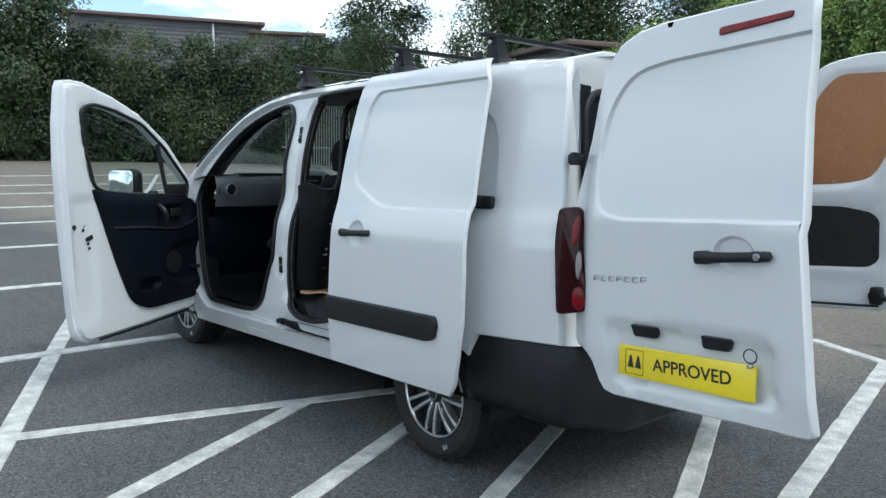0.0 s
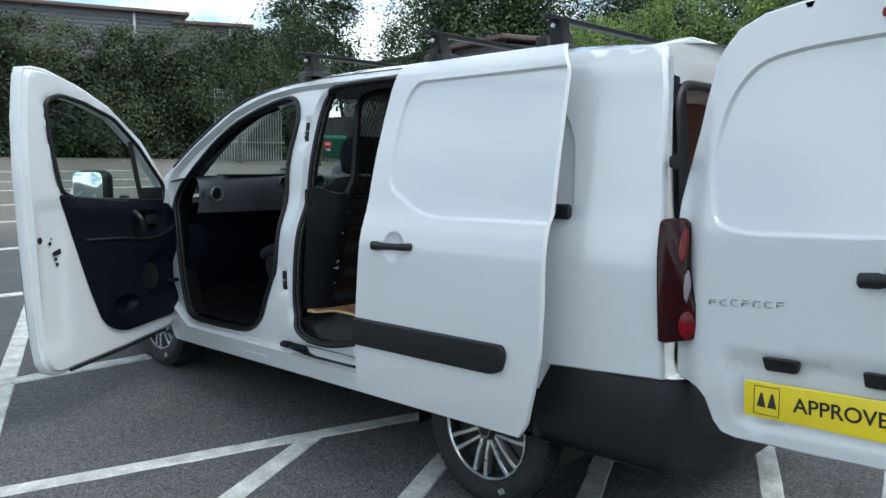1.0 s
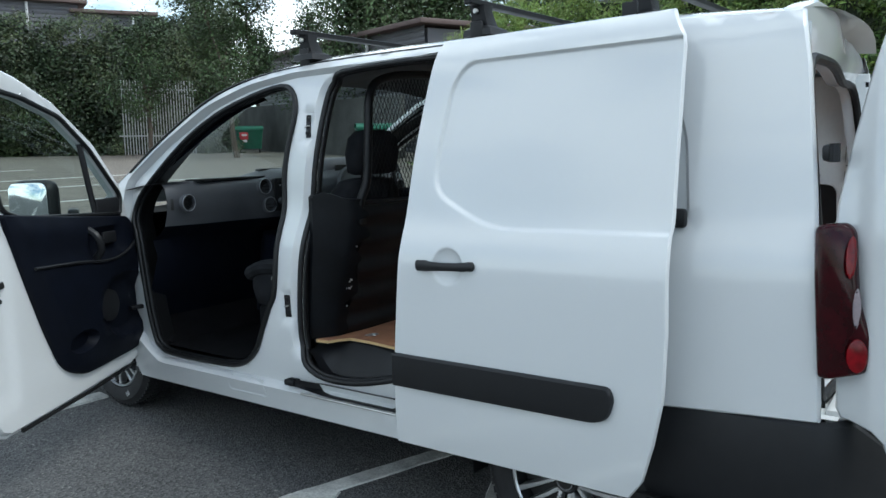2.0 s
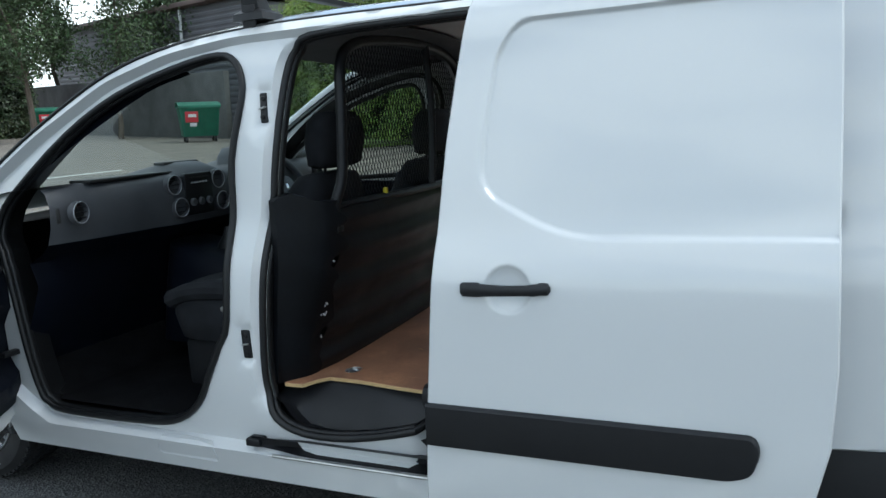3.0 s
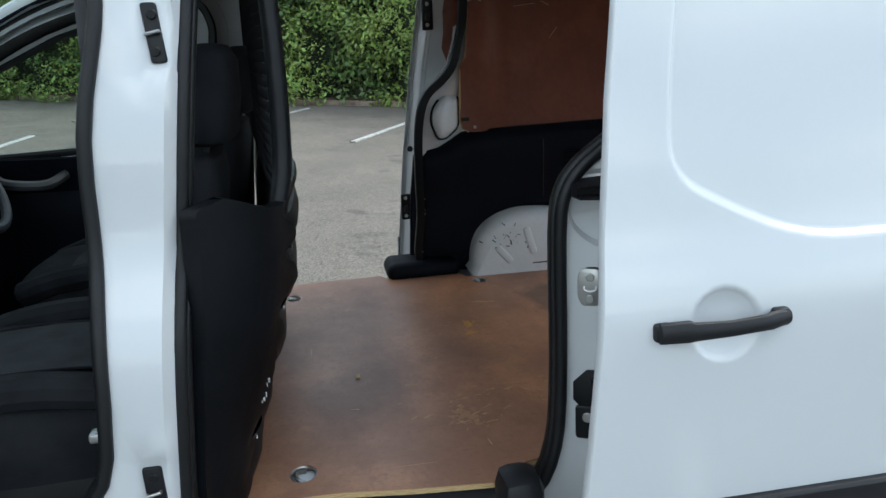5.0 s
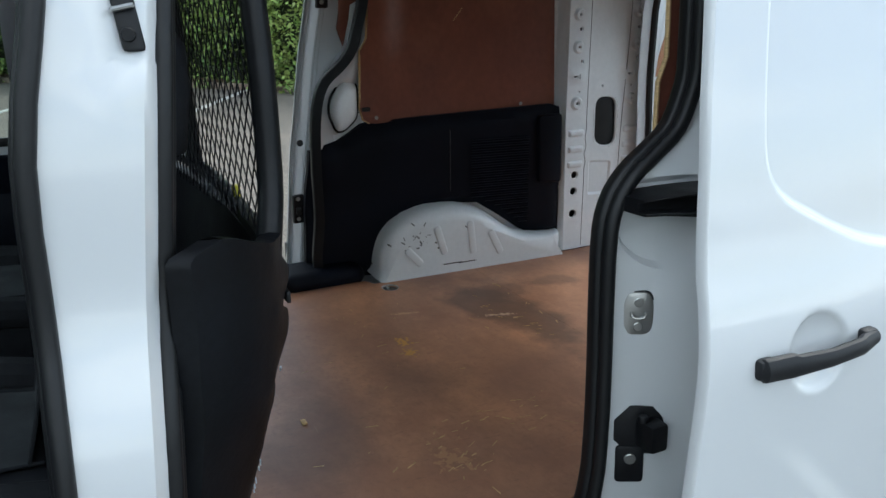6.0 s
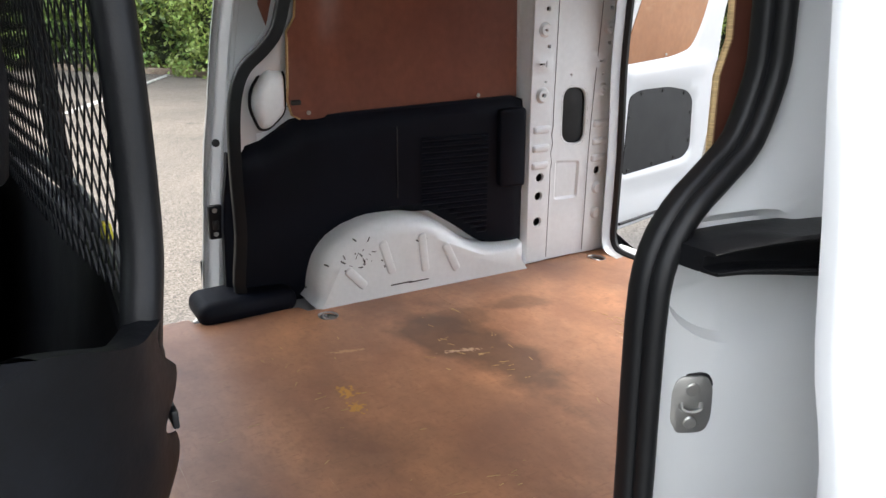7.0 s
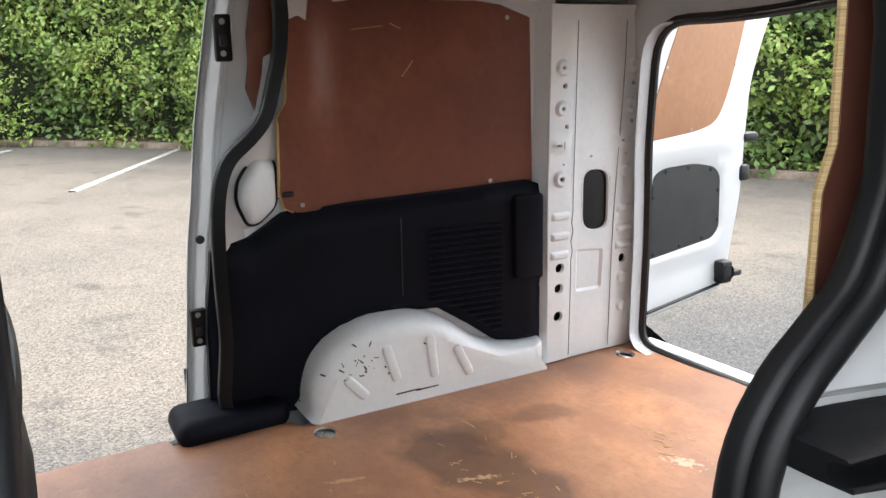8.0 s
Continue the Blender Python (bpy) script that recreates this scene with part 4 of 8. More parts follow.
def sliding_door(s):
    d = thing("sliding_door", "white sliding door slid open with a black rubbing strip", "van door")
    del d["category"]
    d.parent = van
    bm = bmesh.new()
    creases = [shrink(SD_REC, -0.005), SD_REC, shrink(SD_REC, 0.0033), shrink(SD_REC, 0.0067), shrink(SD_REC, 0.010), shrink(SD_REC, 0.015)]
    sheet(bm, SD_OUT, [], sd_map(s), 0.032, [shrink(HAND_CUP, -0.004), HAND_CUP, shrink(HAND_CUP, 0.004), shrink(HAND_CUP, 0.0085), shrink(HAND_CUP, 0.013)] + creases, flange=0.018, lip=0.004,
          inward=lambda u, v: Vector((-s, 0, 0)))
    part("door_skin", bm, PAINT, d, sharp=55)
    bm = bmesh.new()
    sheet(bm, shrink(SD_OUT, 0.060 if s < 0 else 0.046), [], lambda y, z: Vector((s * (half(z) + SD_GAP - 0.050), y, z)), 0.10, flange=-0.03, inward=lambda u, v: Vector((-s, 0, 0)))
    part("door_inner_panel", bm, PAINT, d, sharp=55)
    handle_bar("door_handle", d, (s * (half(1.05) + SD_GAP - 0.006), 0.423, 1.050), (s * (half(1.05) + SD_GAP - 0.006), 0.191, 1.056), (s, 0, 0))
    poly = rounded([(0.546, 0.737), (0.549, 0.620), (-0.215, 0.622), (-0.262, 0.64), (-0.282, 0.70), (-0.270, 0.737)], [0.004, 0.004, 0.03, 0.02, 0.02, 0.02], 3)
    bm = bmesh.new()
    prism(bm, resample(poly, 0.08), lambda y, z, h: (s * (half(z) + SD_GAP - 0.002 + h * (0.6 + 0.4 * smooth((0.745 - z) / 0.03))), y, z), 0.022, 0.007)
    part("rubbing_strip", bm, PLASTIC, d, "black plastic rubbing strip")
    # guide arm into the runner at the side
    bm = bmesh.new()
    box(bm, (s * (half(1.2) + 0.015), -0.33, 1.215), (0.09, 0.10, 0.045), 0.012)
    part("guide_arm", bm, PLASTIC, d, "black guide arm")
    return d


sliding_door(-1)
sliding_door(1).matrix_local = Matrix.Translation((-0.015, 0.060, 0)) @ RIGHT

# mid runner at the jamb and its cover on the flank
for s in (-1, 1):
    bm = bmesh.new()
    # one folded channel: a bowed top flange, a sunk web and a turned-up lip
    rows = []
    for y in np.linspace(0.482, 0.24, 9):
        e = 0.35 + 0.65 * smooth((0.515 - y) / 0.05)
        bow = 0.006 * (1 - ((y - 0.38) / 0.14) ** 2)
        xo = s * (0.830 + 0.062 * smooth((0.50 - y) / 0.20))
        tall = 0.42 + 0.45 * smooth((0.50 - y) / 0.16)
        rows.append([Vector((xo + s * a * e, y, 1.244 + bow + b * tall)) for a, b in ((-0.075, 0.024), (-0.004, 0.026), (0.0, 0.022), (-0.002, 0.017), (-0.018, 0.013), (-0.020, 0.008), (-0.020, -0.014), (-0.016, -0.019), (-0.001, -0.021), (0.003, -0.017), (0.006, -0.020),
                                                                     (0.004, -0.027), (-0.030, -0.030), (-0.075, -0.030))])
    bm.faces.new(grid(bm, rows)[0])
    run = part("mid_runner", bm, BLACK_METAL, van, "black steel runner in the door jamb", local=RIGHT if s > 0 else None)
    part("runner_rivet", block((s * 0.838, 0.375, 1.249), (0.006, 0.022, 0.010), 0.003), STEEL, run)
    bm = bmesh.new()
    box(bm, (s * (half(1.21, -0.3) - 0.004), -0.272, 1.208), (0.03, 0.31, 0.055), 0.012)
    part("runner_cover", bm, PLASTIC, van, "black runner end cover")

# ---- left rear door, swung out square ----
RD_X, RD_Y, RD_TOE = -0.825, -0.82, 0.085
RD_OUT = [(-0.014, 1.011), (-0.021, 1.114), (-0.014, 1.248), (0.002, 1.340), (0.017, 1.422), (0.048, 1.565), (0.089, 1.700), (0.148, 1.776), (0.224, 1.813), (0.322, 1.830), (0.570, 1.842), (0.832, 1.848), (0.849, 1.817), (0.858, 1.493), (0.883, 1.190), (0.881, 1.150), (0.910, 0.850), (0.936, 0.572), (0.925, 0.566), (0.206, 0.535), (0.163, 0.543), (0.138, 0.571), (0.112, 0.642), (0.081, 0.670), (0.004, 0.679), (-0.007, 0.702), (-0.007, 0.836)]
RD_REC = rounded([(0.093, 1.372), (0.131, 1.566), (0.212, 1.676), (0.352, 1.704), (0.992, 1.741), (0.992, 1.180), (0.228, 1.160), (0.120, 1.182)], [0.1, 0.08, 0.08, 0.08, 0.01, 0.01, 0.04, 0.05], 4)
RD_PLATE = rounded([(0.168, 0.787), (0.206, 0.814), (0.790, 0.840), (0.837, 0.798), (0.853, 0.638), (0.827, 0.616), (0.249, 0.574), (0.206, 0.593)], 0.03, 3)
RD_CUP = [(0.678 + 0.068 * math.cos(a), 1.083 + 0.052 * math.sin(a)) for a in np.linspace(0, 2 * math.pi, 21)[:-1]]


def rd_map(u, z):
    x = RD_X + 0.165 * max(0.0, z - 1.17) + 0.02 * smooth((0.70 - z) / 0.15)
    x += 0.05 * smooth((0.13 - u) / 0.12) ** 2
    if inside((u, z), RD_REC):
        x += 0.014 * smooth(near((u, z), RD_REC) / 0.010)
    if inside((u, z), RD_PLATE):
        x += 0.030 * smooth(near((u, z), RD_PLATE) / 0.035)
    if inside((u, z), RD_CUP):
        x += 0.015 * smooth(near((u, z), RD_CUP) / 0.010)
    return Vector((x - RD_TOE * u, RD_Y - u, z))


rdl = thing("rear_door", "white rear door swung wide open with a yellow dealer plate", "van door")
del rdl["category"]
rdl.parent = van
bm = bmesh.new()
creases = [shrink(RD_REC, -0.005), RD_REC, shrink(RD_REC, 0.0033), shrink(RD_REC, 0.0067), shrink(RD_REC, 0.010), shrink(RD_REC, 0.015)]
creases = creases + [RD_PLATE, shrink(RD_PLATE, 0.035), shrink(RD_CUP, -0.004), RD_CUP, shrink(RD_CUP, 0.005), shrink(RD_CUP, 0.010)]
sheet(bm, RD_OUT, [], rd_map, 0.030, creases, flange=0.045, inward=lambda u, v: Vector((1, 0, 0)))
part("door_skin", bm, PAINT, rdl, sharp=50)
bm = bmesh.new()
sheet(bm, shrink(RD_OUT, 0.008), [], lambda u, z: rd_map(u, z) + Vector((0.055 - 0.03 * (inside((u, z), RD_PLATE)), 0, 0)), 0.09, flange=-0.02, inward=lambda u, v: Vector((1, 0, 0)))
part("door_inner_panel", bm, PAINT_IN, rdl)
RDL_PLY = rounded([(0.136, 1.197), (0.201, 1.607), (0.309, 1.698), (0.795, 1.722), (0.811, 1.451), (0.780, 1.360), (0.775, 0.797), (0.157, 0.787)], 0.05, 4)
bm = bmesh.new()
slab(bm, RDL_PLY, lambda u, z: Vector((RD_X + 0.070 - RD_TOE * u + 0.165 * max(0.0, z - 1.17), RD_Y - u, z)), 0.012, (-1, 0, 0), 0.06)
part("ply_lining", bm, PLY_DOOR, rdl, "light brown plywood door lining")
handle_bar("door_handle", rdl, rd_map(0.550, 1.059) + Vector((-0.002, 0, 0)), rd_map(0.808, 1.082) + Vector((-0.002, 0, 0)), (-1, 0, 0), lock=True, thick=0.022)
bm = bmesh.new()
prism(bm, rounded([(0.549, 1.757), (0.792, 1.778), (0.795, 1.799), (0.549, 1.784)], 0.01, 3), lambda u, z, h: rd_map(u, z) - Vector((h - 0.002, 0, 0)), 0.010, 0.004)
part("brake_light", bm, RED_LENS, rdl, "red high-level brake light")
for u, dz in ((0.344, -0.010), (0.620, -0.005)):
    bm = bmesh.new()
    prism(bm, rounded([(u - 0.052, 0.815 + dz), (u - 0.046, 0.772 + dz), (u + 0.048, 0.776 + dz), (u + 0.058, 0.818 + dz)], 0.01, 3), lambda a, z, h: rd_map(a, z) - Vector((h - 0.006, 0, 0)), 0.030, 0.008)
    part("plate_lamp", bm, PLASTIC, rdl, "dark grey plate lamp housing")
# dealer plate: yellow, black print
px0 = RD_X + 0.006


def plate_at(u, z, h):
    return Vector((px0 - h + 0.010 * (0.74 - z) - RD_TOE * u, RD_Y - u, z))


bm = bmesh.new()
prism(bm, rounded([(0.242, 0.727), (0.769, 0.749), (0.767, 0.634), (0.242, 0.619)], 0.008, 3), plate_at, 0.006, 0.002)
plate = part("dealer_plate", bm, YELLOW, rdl, "yellow plate with black printed lettering")


def on_plate(u, z, turn=0.0, lift=0.0):
    return Matrix.Translation((px0 - 0.0066 - lift + 0.010 * (0.74 - z) - RD_TOE * u, RD_Y - u, z)) @ Matrix.Rotation(radians(-turn), 4, "X") @ Matrix(((-RD_TOE, -0.010, -1, 0), (-1, 0, RD_TOE, 0), (0, 1, -0.010, 0), (0, 0, 0, 1)))


lettering("plate_letters", "APPROVED", 0.0600, 0.0006, on_plate(0.539, 0.685, 2.6), INK, plate, 1.0)
for u, dz in ((0.296, -0.013), (0.328, -0.012)):
    bm = bmesh.new()
    prism(bm, [(u - 0.0135, 0.667 + dz), (u + 0.0135, 0.667 + dz), (u + 0.003, 0.710 + dz), (u - 0.003, 0.710 + dz)], lambda a, b, k: plate_at(a, b, 0.0062 + k), 0.0008, 0.0002)
    part("badge_mark", bm, INK, plate)
bm = bmesh.new()
corners = [(0.274, 0.715), (0.349, 0.718), (0.349, 0.633), (0.274, 0.631)]
for a, b in zip(corners, corners[1:] + corners[:1]):
    tube(bm, [plate_at(*a, 0.0065), plate_at(*b, 0.0065)], 0.0011, n=5)
part("badge_frame", bm, INK, plate)
# maker's badge, drawn as plain chrome bars of its width
bm = bmesh.new()
for k in range(7):
    u = 0.123 + 0.0350 * k
    z = 0.950 + 0.0025 * k
    for du, dz, w, h in ((0, 0, 0.004, 0.021), (0.011, 0.0085, 0.020, 0.004), (0.011, -0.0085 + (0.0085 if k % 3 == 0 else 0), 0.020, 0.004)):
        p = rd_map(u + du, z + dz)
        box(bm, p - Vector((0.002, 0, 0)), (0.005, w, h), 0.0012)
part("chrome_badge", bm, CHROME, rdl, "row of small chrome bars")
bm = bmesh.new()
c = plate_at(0.750, 0.757, 0.012)
tube(bm, [c + Vector((0, 0.021 * math.cos(a), 0.020 + 0.021 * math.sin(a))) for a in np.linspace(0, 2 * math.pi, 19)[:-1]], 0.0022, True, 6)
ring = part("cable_tie_ring", bm, INK, rdl, "thin black ring with a small barrel lock")
part("barrel_lock", disc_bm(plate_at(0.756, 0.749, 0.008), (-1, 0.3, -0.2), 0.007, 0.016), STEEL, ring)
# hinges
for z in (1.38,):
    bm = bmesh.new()
    box(bm, (-0.745, -0.775, z), (0.07, 0.030, 0.045), 0.012)
    tube(bm, [(-0.775, -0.792, z - 0.024), (-0.775, -0.792, z + 0.024)], 0.014)
    part("hinge", bm, PLASTIC if z > 1 else PAINT, rdl, "rear door hinge")

# ---- right rear door, the narrow leaf, swung out ----
RR_OUT = rounded([(0.0, 0.672), (0.505, 0.690), (0.552, 0.85), (0.598, 1.03), (0.612, 1.24), (0.616, 1.43), (0.66, 1.56), (0.725, 1.70), (0.76, 1.84), (0.44, 1.885), (0.19, 1.84), (0.09, 1.68), (0.03, 1.40), (0.0, 1.10)],
                 [0.02, 0.03, 0.05, 0.05, 0.05, 0.05, 0.05, 0.05, 0.04, 0.1, 0.08, 0.1, 0.1, 0.05], 4)
RR_PLY = rounded([(0.012, 1.262), (0.30, 1.276), (0.425, 1.300), (0.482, 1.40), (0.520, 1.52), (0.575, 1.72), (0.555, 1.795), (0.27, 1.80), (0.19, 1.72), (0.095, 1.52), (0.030, 1.36)], [0.01, 0.05, 0.06, 0.06, 0.05, 0.06, 0.05, 0.05, 0.05, 0.06, 0.05], 4)
RR_BLK = rounded([(0.034, 0.866), (0.425, 0.880), (0.474, 0.915), (0.468, 1.115), (0.425, 1.152), (0.30, 1.176), (0.12, 1.178), (0.055, 1.158)], 0.03, 4)


def rr_map(u, z, h=0.0):
    x = 0.760 + 0.182 * u - 0.05 * max(0.0, z - 1.25) - h
    for poly, dep in ((RR_PLY, 0.016), (RR_BLK, 0.016)):
        if h == 0.0 and inside((u, z), poly):
            x += dep * smooth(near((u, z), poly) / 0.02)
    if h == 0.0:
        x -= 0.012 * math.exp(-((z - 1.222 - 0.03 * u) / 0.022) ** 2) * smooth(u / 0.05) * smooth((0.58 - u) / 0.08)
        x += 0.010 * math.exp(-((z - 0.80) / 0.03) ** 2) * smooth(u / 0.05) * smooth((0.50 - u) / 0.08)
    return Vector((x, -0.840 - 0.983 * u, z))


rdr = thing("rear_door", "white rear door standing open, its inside lined with plywood", "van door")
del rdr["category"]
rdr.parent = van
bm = bmesh.new()
sheet(bm, RR_OUT, [], rr_map, 0.035, [shrink(RR_PLY, -0.004), shrink(RR_PLY, 0.02), shrink(RR_BLK, -0.004), shrink(RR_BLK, 0.02)], flange=0.05, inward=lambda u, v: Vector((1, 0, 0)))
part("door_inner_panel", bm, PAINT, rdr, sharp=50)
bm = bmesh.new()
sheet(bm, shrink(RR_OUT, -0.012), [], lambda u, z: rr_map(u, z, 0.001) + Vector((0.055, 0, 0)), 0.09)
part("door_skin", bm, PAINT, rdr)
bm = bmesh.new()
slab(bm, shrink(RR_PLY, 0.006), lambda u, z: rr_map(u, z, 0.0001) + Vector((0.003, 0, 0)), 0.011, (1, 0, 0))
ply = part("ply_lining", bm, PLY_DOOR, rdr, "light brown plywood door lining")
bm = bmesh.new()
slab(bm, shrink(RR_BLK, 0.006), lambda u, z: rr_map(u, z, 0.0001) + Vector((0.004, 0, 0)), 0.012, (1, 0, 0))
blk = part("access_cover", bm, PLASTIC, rdr, "dark grey hardboard access cover")
for u, z in ((0.07, 0.885), (0.22, 0.892), (0.36, 0.897), (0.455, 0.95), (0.452, 1.06), (0.40, 1.140), (0.26, 1.160), (0.13, 1.160), (0.062, 1.08), (0.048, 0.98)):
    part("clip", disc_bm(rr_map(u, z, 0.0001) + Vector((0.004, 0, 0)), (-1, 0, 0), 0.007, 0.004, 10), INK, blk)
for u, z in ((0.26, 1.290), (0.505, 1.50), (0.10, 1.500)):
    part("screw", disc_bm(rr_map(u, z, 0.0001) + Vector((0.003, 0, 0)), (-1, 0, 0), 0.005, 0.004, 8), STEEL, ply)
bm = bmesh.new()
tube(bm, [rr_map(u, 0.690 + 0.03 * u, 0.004) for u in np.linspace(0.03, 0.48, 8)], 0.006, n=6)
part("bottom_seal", bm, RUBBER, rdr)
for u, z, sz in ((0.632, 1.235, (0.05, 0.075, 0.035)), (0.602, 1.105, (0.045, 0.05, 0.06))):
    part("door_catch", block(rr_map(u, z, 0.02) + Vector((0.03, -0.01, 0)), sz, 0.012), PLASTIC, rdr, "black door catch")
bm = bmesh.new()
c = rr_map(0.475, 0.755, 0.02)
box(bm, c, (0.05, 0.055, 0.085), 0.012)
box(bm, c + Vector((-0.01, -0.045, -0.01)), (0.03, 0.06, 0.022), 0.006)
lathe(bm, [(-0.03, 0.028), (0.03, 0.028), (0.034, 0.018)], 14, Matrix.Translation(c))
part("lower_latch", bm, PLASTIC, rdr, "black lower latch")

# ---- left cab door, open ----
CD_H = Vector((-0.92, 2.35, 0))
_t = radians(62.5)
CD_D, CD_N = Vector((-math.sin(_t), -math.cos(_t), 0)), Vector((math.cos(_t), -math.sin(_t), 0))
CD_OUT = [(1.000, 1.795), (0.985, 1.830), (0.93, 1.838), (0.846, 1.833), (0.638, 1.777), (0.413, 1.686), (0.169, 1.524), (-0.014, 1.326), (-0.065, 1.174), (-0.115, 0.93), (-0.163, 0.704),
          (-0.155, 0.528), (-0.05, 0.450), (0.027, 0.427), (0.40, 0.395), (0.800, 0.371), (0.880, 0.368), (0.930, 0.390), (0.962, 0.441), (0.978, 0.58), (0.993, 0.733), (1.015, 1.05), (1.028, 1.355), (1.024, 1.60)]
CD_WIN = rounded([(0.895, 1.690), (0.80, 1.726), (0.642, 1.702), (0.416, 1.635), (0.223, 1.497), (0.005, 1.275), (0.02, 1.180), (0.712, 1.215), (0.815, 1.250), (0.866, 1.450)],
                 [0.05, 0.04, 0.02, 0.03, 0.03, 0.03, 0.02, 0.03, 0.04, 0.05], 4)
CD_TRIM = rounded([(0.825, 1.236), (0.40, 1.195), (-0.01, 1.165), (-0.110, 1.06), (-0.145, 0.92), (-0.158, 0.59), (-0.03, 0.520), (0.424, 0.498), (0.555, 0.560), (0.647, 0.757), (0.725, 0.964), (0.785, 1.131)],
                  [0.01, 0.03, 0.03, 0.03, 0.03, 0.06, 0.06, 0.10, 0.08, 0.08, 0.05, 0.03], 4)


def cd_map(r, z, h=0.0):
    """A point of the open cab door; h: towards the cabin side."""
    bow = -0.045 * smooth((1.2 - z) / 0.8) - 0.02 + 0.03 * smooth((z - 1.2) / 0.6)
    p = CD_H + CD_D * r + Vector((0, 0, z)) + CD_N * (bow * 0.0 + h)
    return p


cd = thing("cab_door", "white passenger door standing open with a dark inner panel", "van door")
del cd["category"]
cd.parent = van


def cd_in(r, z):
    h = 0.0
    e = near((r, z), CD_OUT)
    h -= 0.022 * (1 - smooth((e - 0.010) / 0.012))
    if z < 1.18 and 0.62 < r:
        h -= 0.012 * smooth((r - 0.80) / 0.04) * smooth((0.99 - r) / 0.03) * smooth((z - 0.45) / 0.1)
    if inside((r, z), CD_WIN):
        h -= 0.01
    return cd_map(r, z, h)


bm = bmesh.new()
sheet(bm, CD_OUT, [CD_WIN], cd_in, 0.030, [shrink(CD_OUT, 0.010), shrink(CD_OUT, 0.016), shrink(CD_OUT, 0.022), shrink(CD_OUT, 0.027)], flange=0.05, inward=lambda u, v: -CD_N)
part("inner_frame", bm, PAINT, cd, sharp=45)
bm = bmesh.new()
sheet(bm, shrink(CD_OUT, 0.012), [CD_WIN], lambda r, z: cd_map(r, z, -0.06 - 0.035 * smooth((1.15 - z) / 0.25) * smooth((z - 0.36) / 0.15)), 0.06)
part("door_skin", bm, PAINT, cd)
bm = bmesh.new()
tube(bm, [cd_map(p[0], p[1], 0.002) for p in resample(shrink(CD_WIN, 0.004), 0.04)], 0.011, True, 8)
part("window_seal", bm, RUBBER, cd)
bm = bmesh.new()
sheet(bm, CD_WIN, [], lambda r, z: cd_map(r, z, -0.028), 0.15)
part("window_glass", bm, GLASS, cd, "clear door window glass", shadow=False)
bm = bmesh.new()
tube(bm, [cd_map(0.272, 1.515, -0.012), cd_map(0.232, 1.34, -0.012), cd_map(0.195, 1.195, -0.012)], 0.014, n=8)
part("quarter_light_bar", bm, PLASTIC, cd)
bm = bmesh.new()
box(bm, (0, 0, 0), (0.19, 0.10, 0.03), 0.012, Matrix.Translation(cd_map(0.105, 1.215, -0.01)) @ Matrix.Rotation(math.atan2(CD_D.y, CD_D.x), 4, "Z") @ Matrix.Rotation(radians(90), 4, "X"))
part("mirror_sail_panel", bm, PLASTIC, cd)


def cd_trim(r, z):
    h = 0.022 + 0.020 * smooth(near((r, z), CD_TRIM) / 0.05)
    if z < 1.03:
        h += 0.016 * smooth((1.03 - z) / 0.03) * smooth(near((r, z), CD_TRIM) / 0.06) * smooth((z - 0.55) / 0.2)
    d = math.hypot((r - 0.10) / 0.21, (z - 0.76) / 0.155)
    if d < 1:
        h -= 0.045 * smooth((1 - d) / 0.25)
    d = math.hypot((r - 0.44) / 0.105, (z - 0.652) / 0.05)
    if d < 1:
        h -= 0.04 * smooth((1 - d) / 0.25)
    d = max(abs(r - 0.20) / 0.145, abs(z - 1.07) / 0.075)
    if d < 1:
        h -= 0.03 * smooth((1 - d) / 0.25)
    return cd_map(r, z, h)


bm = bmesh.new()
ell = lambda cr, cz, a, b, n=24: [(cr + a * math.cos(t), cz + b * math.sin(t)) for t in np.linspace(0, 2 * math.pi, n + 1)[:-1]]
sheet(bm, CD_TRIM, [], cd_trim, 0.032, [ell(0.10, 0.76, 0.21, 0.155), ell(0.10, 0.76, 0.16, 0.118), ell(0.44, 0.652, 0.105, 0.05), ell(0.44, 0.652, 0.075, 0.036)], flange=0.03, inward=lambda u, v: -CD_N)
trim = part("door_trim_panel", bm, TRIM, cd, "dark grey moulded door trim", sharp=50)
part("loudspeaker_grille", disc_bm(cd_map(0.19, 0.765, 0.012), CD_N, 0.075, 0.012, 24), PLASTIC, trim)
bm = bmesh.new()
tube(bm, spline([cd_map(0.325, 1.135, 0.03), cd_map(0.325, 1.10, 0.075), cd_map(0.305, 1.04, 0.075), cd_map(0.30, 0.995, 0.035)], 5), 0.017, n=8)
part("grab_handle", bm, PLASTIC, trim)
bm = bmesh.new()
box(bm, (0, 0, 0), (0.10, 0.055, 0.02), 0.008, Matrix.Translation(cd_map(0.17, 1.085, 0.03)) @ Matrix.Rotation(math.atan2(CD_D.y, CD_D.x), 4, "Z") @ Matrix.Rotation(radians(90), 4, "X"))
part("door_release", bm, PLASTIC, trim, "black door release lever")
bm = bmesh.new()
tube(bm, spline([cd_map(0.72, 1.015, 0.055), cd_map(0.45, 1.003, 0.060), cd_map(0.25, 0.985, 0.062), cd_map(0.10, 1.0, 0.058), cd_map(-0.05, 1.06, 0.045)], 6), 0.007, n=6)
part("armrest_edge", bm, PLASTIC, trim)
for r, z, rad in ((0.961, 1.031, 0.0155), (0.898, 1.012, 0.009), (0.866, 0.934, 0.009), (0.858, 0.908, 0.009), (0.89, 1.035, 0.004)):
    part("bolt_hole", disc_bm(cd_map(r, z, -0.006), CD_N, rad, 0.003, 14), INK, cd)
bm = bmesh.new()
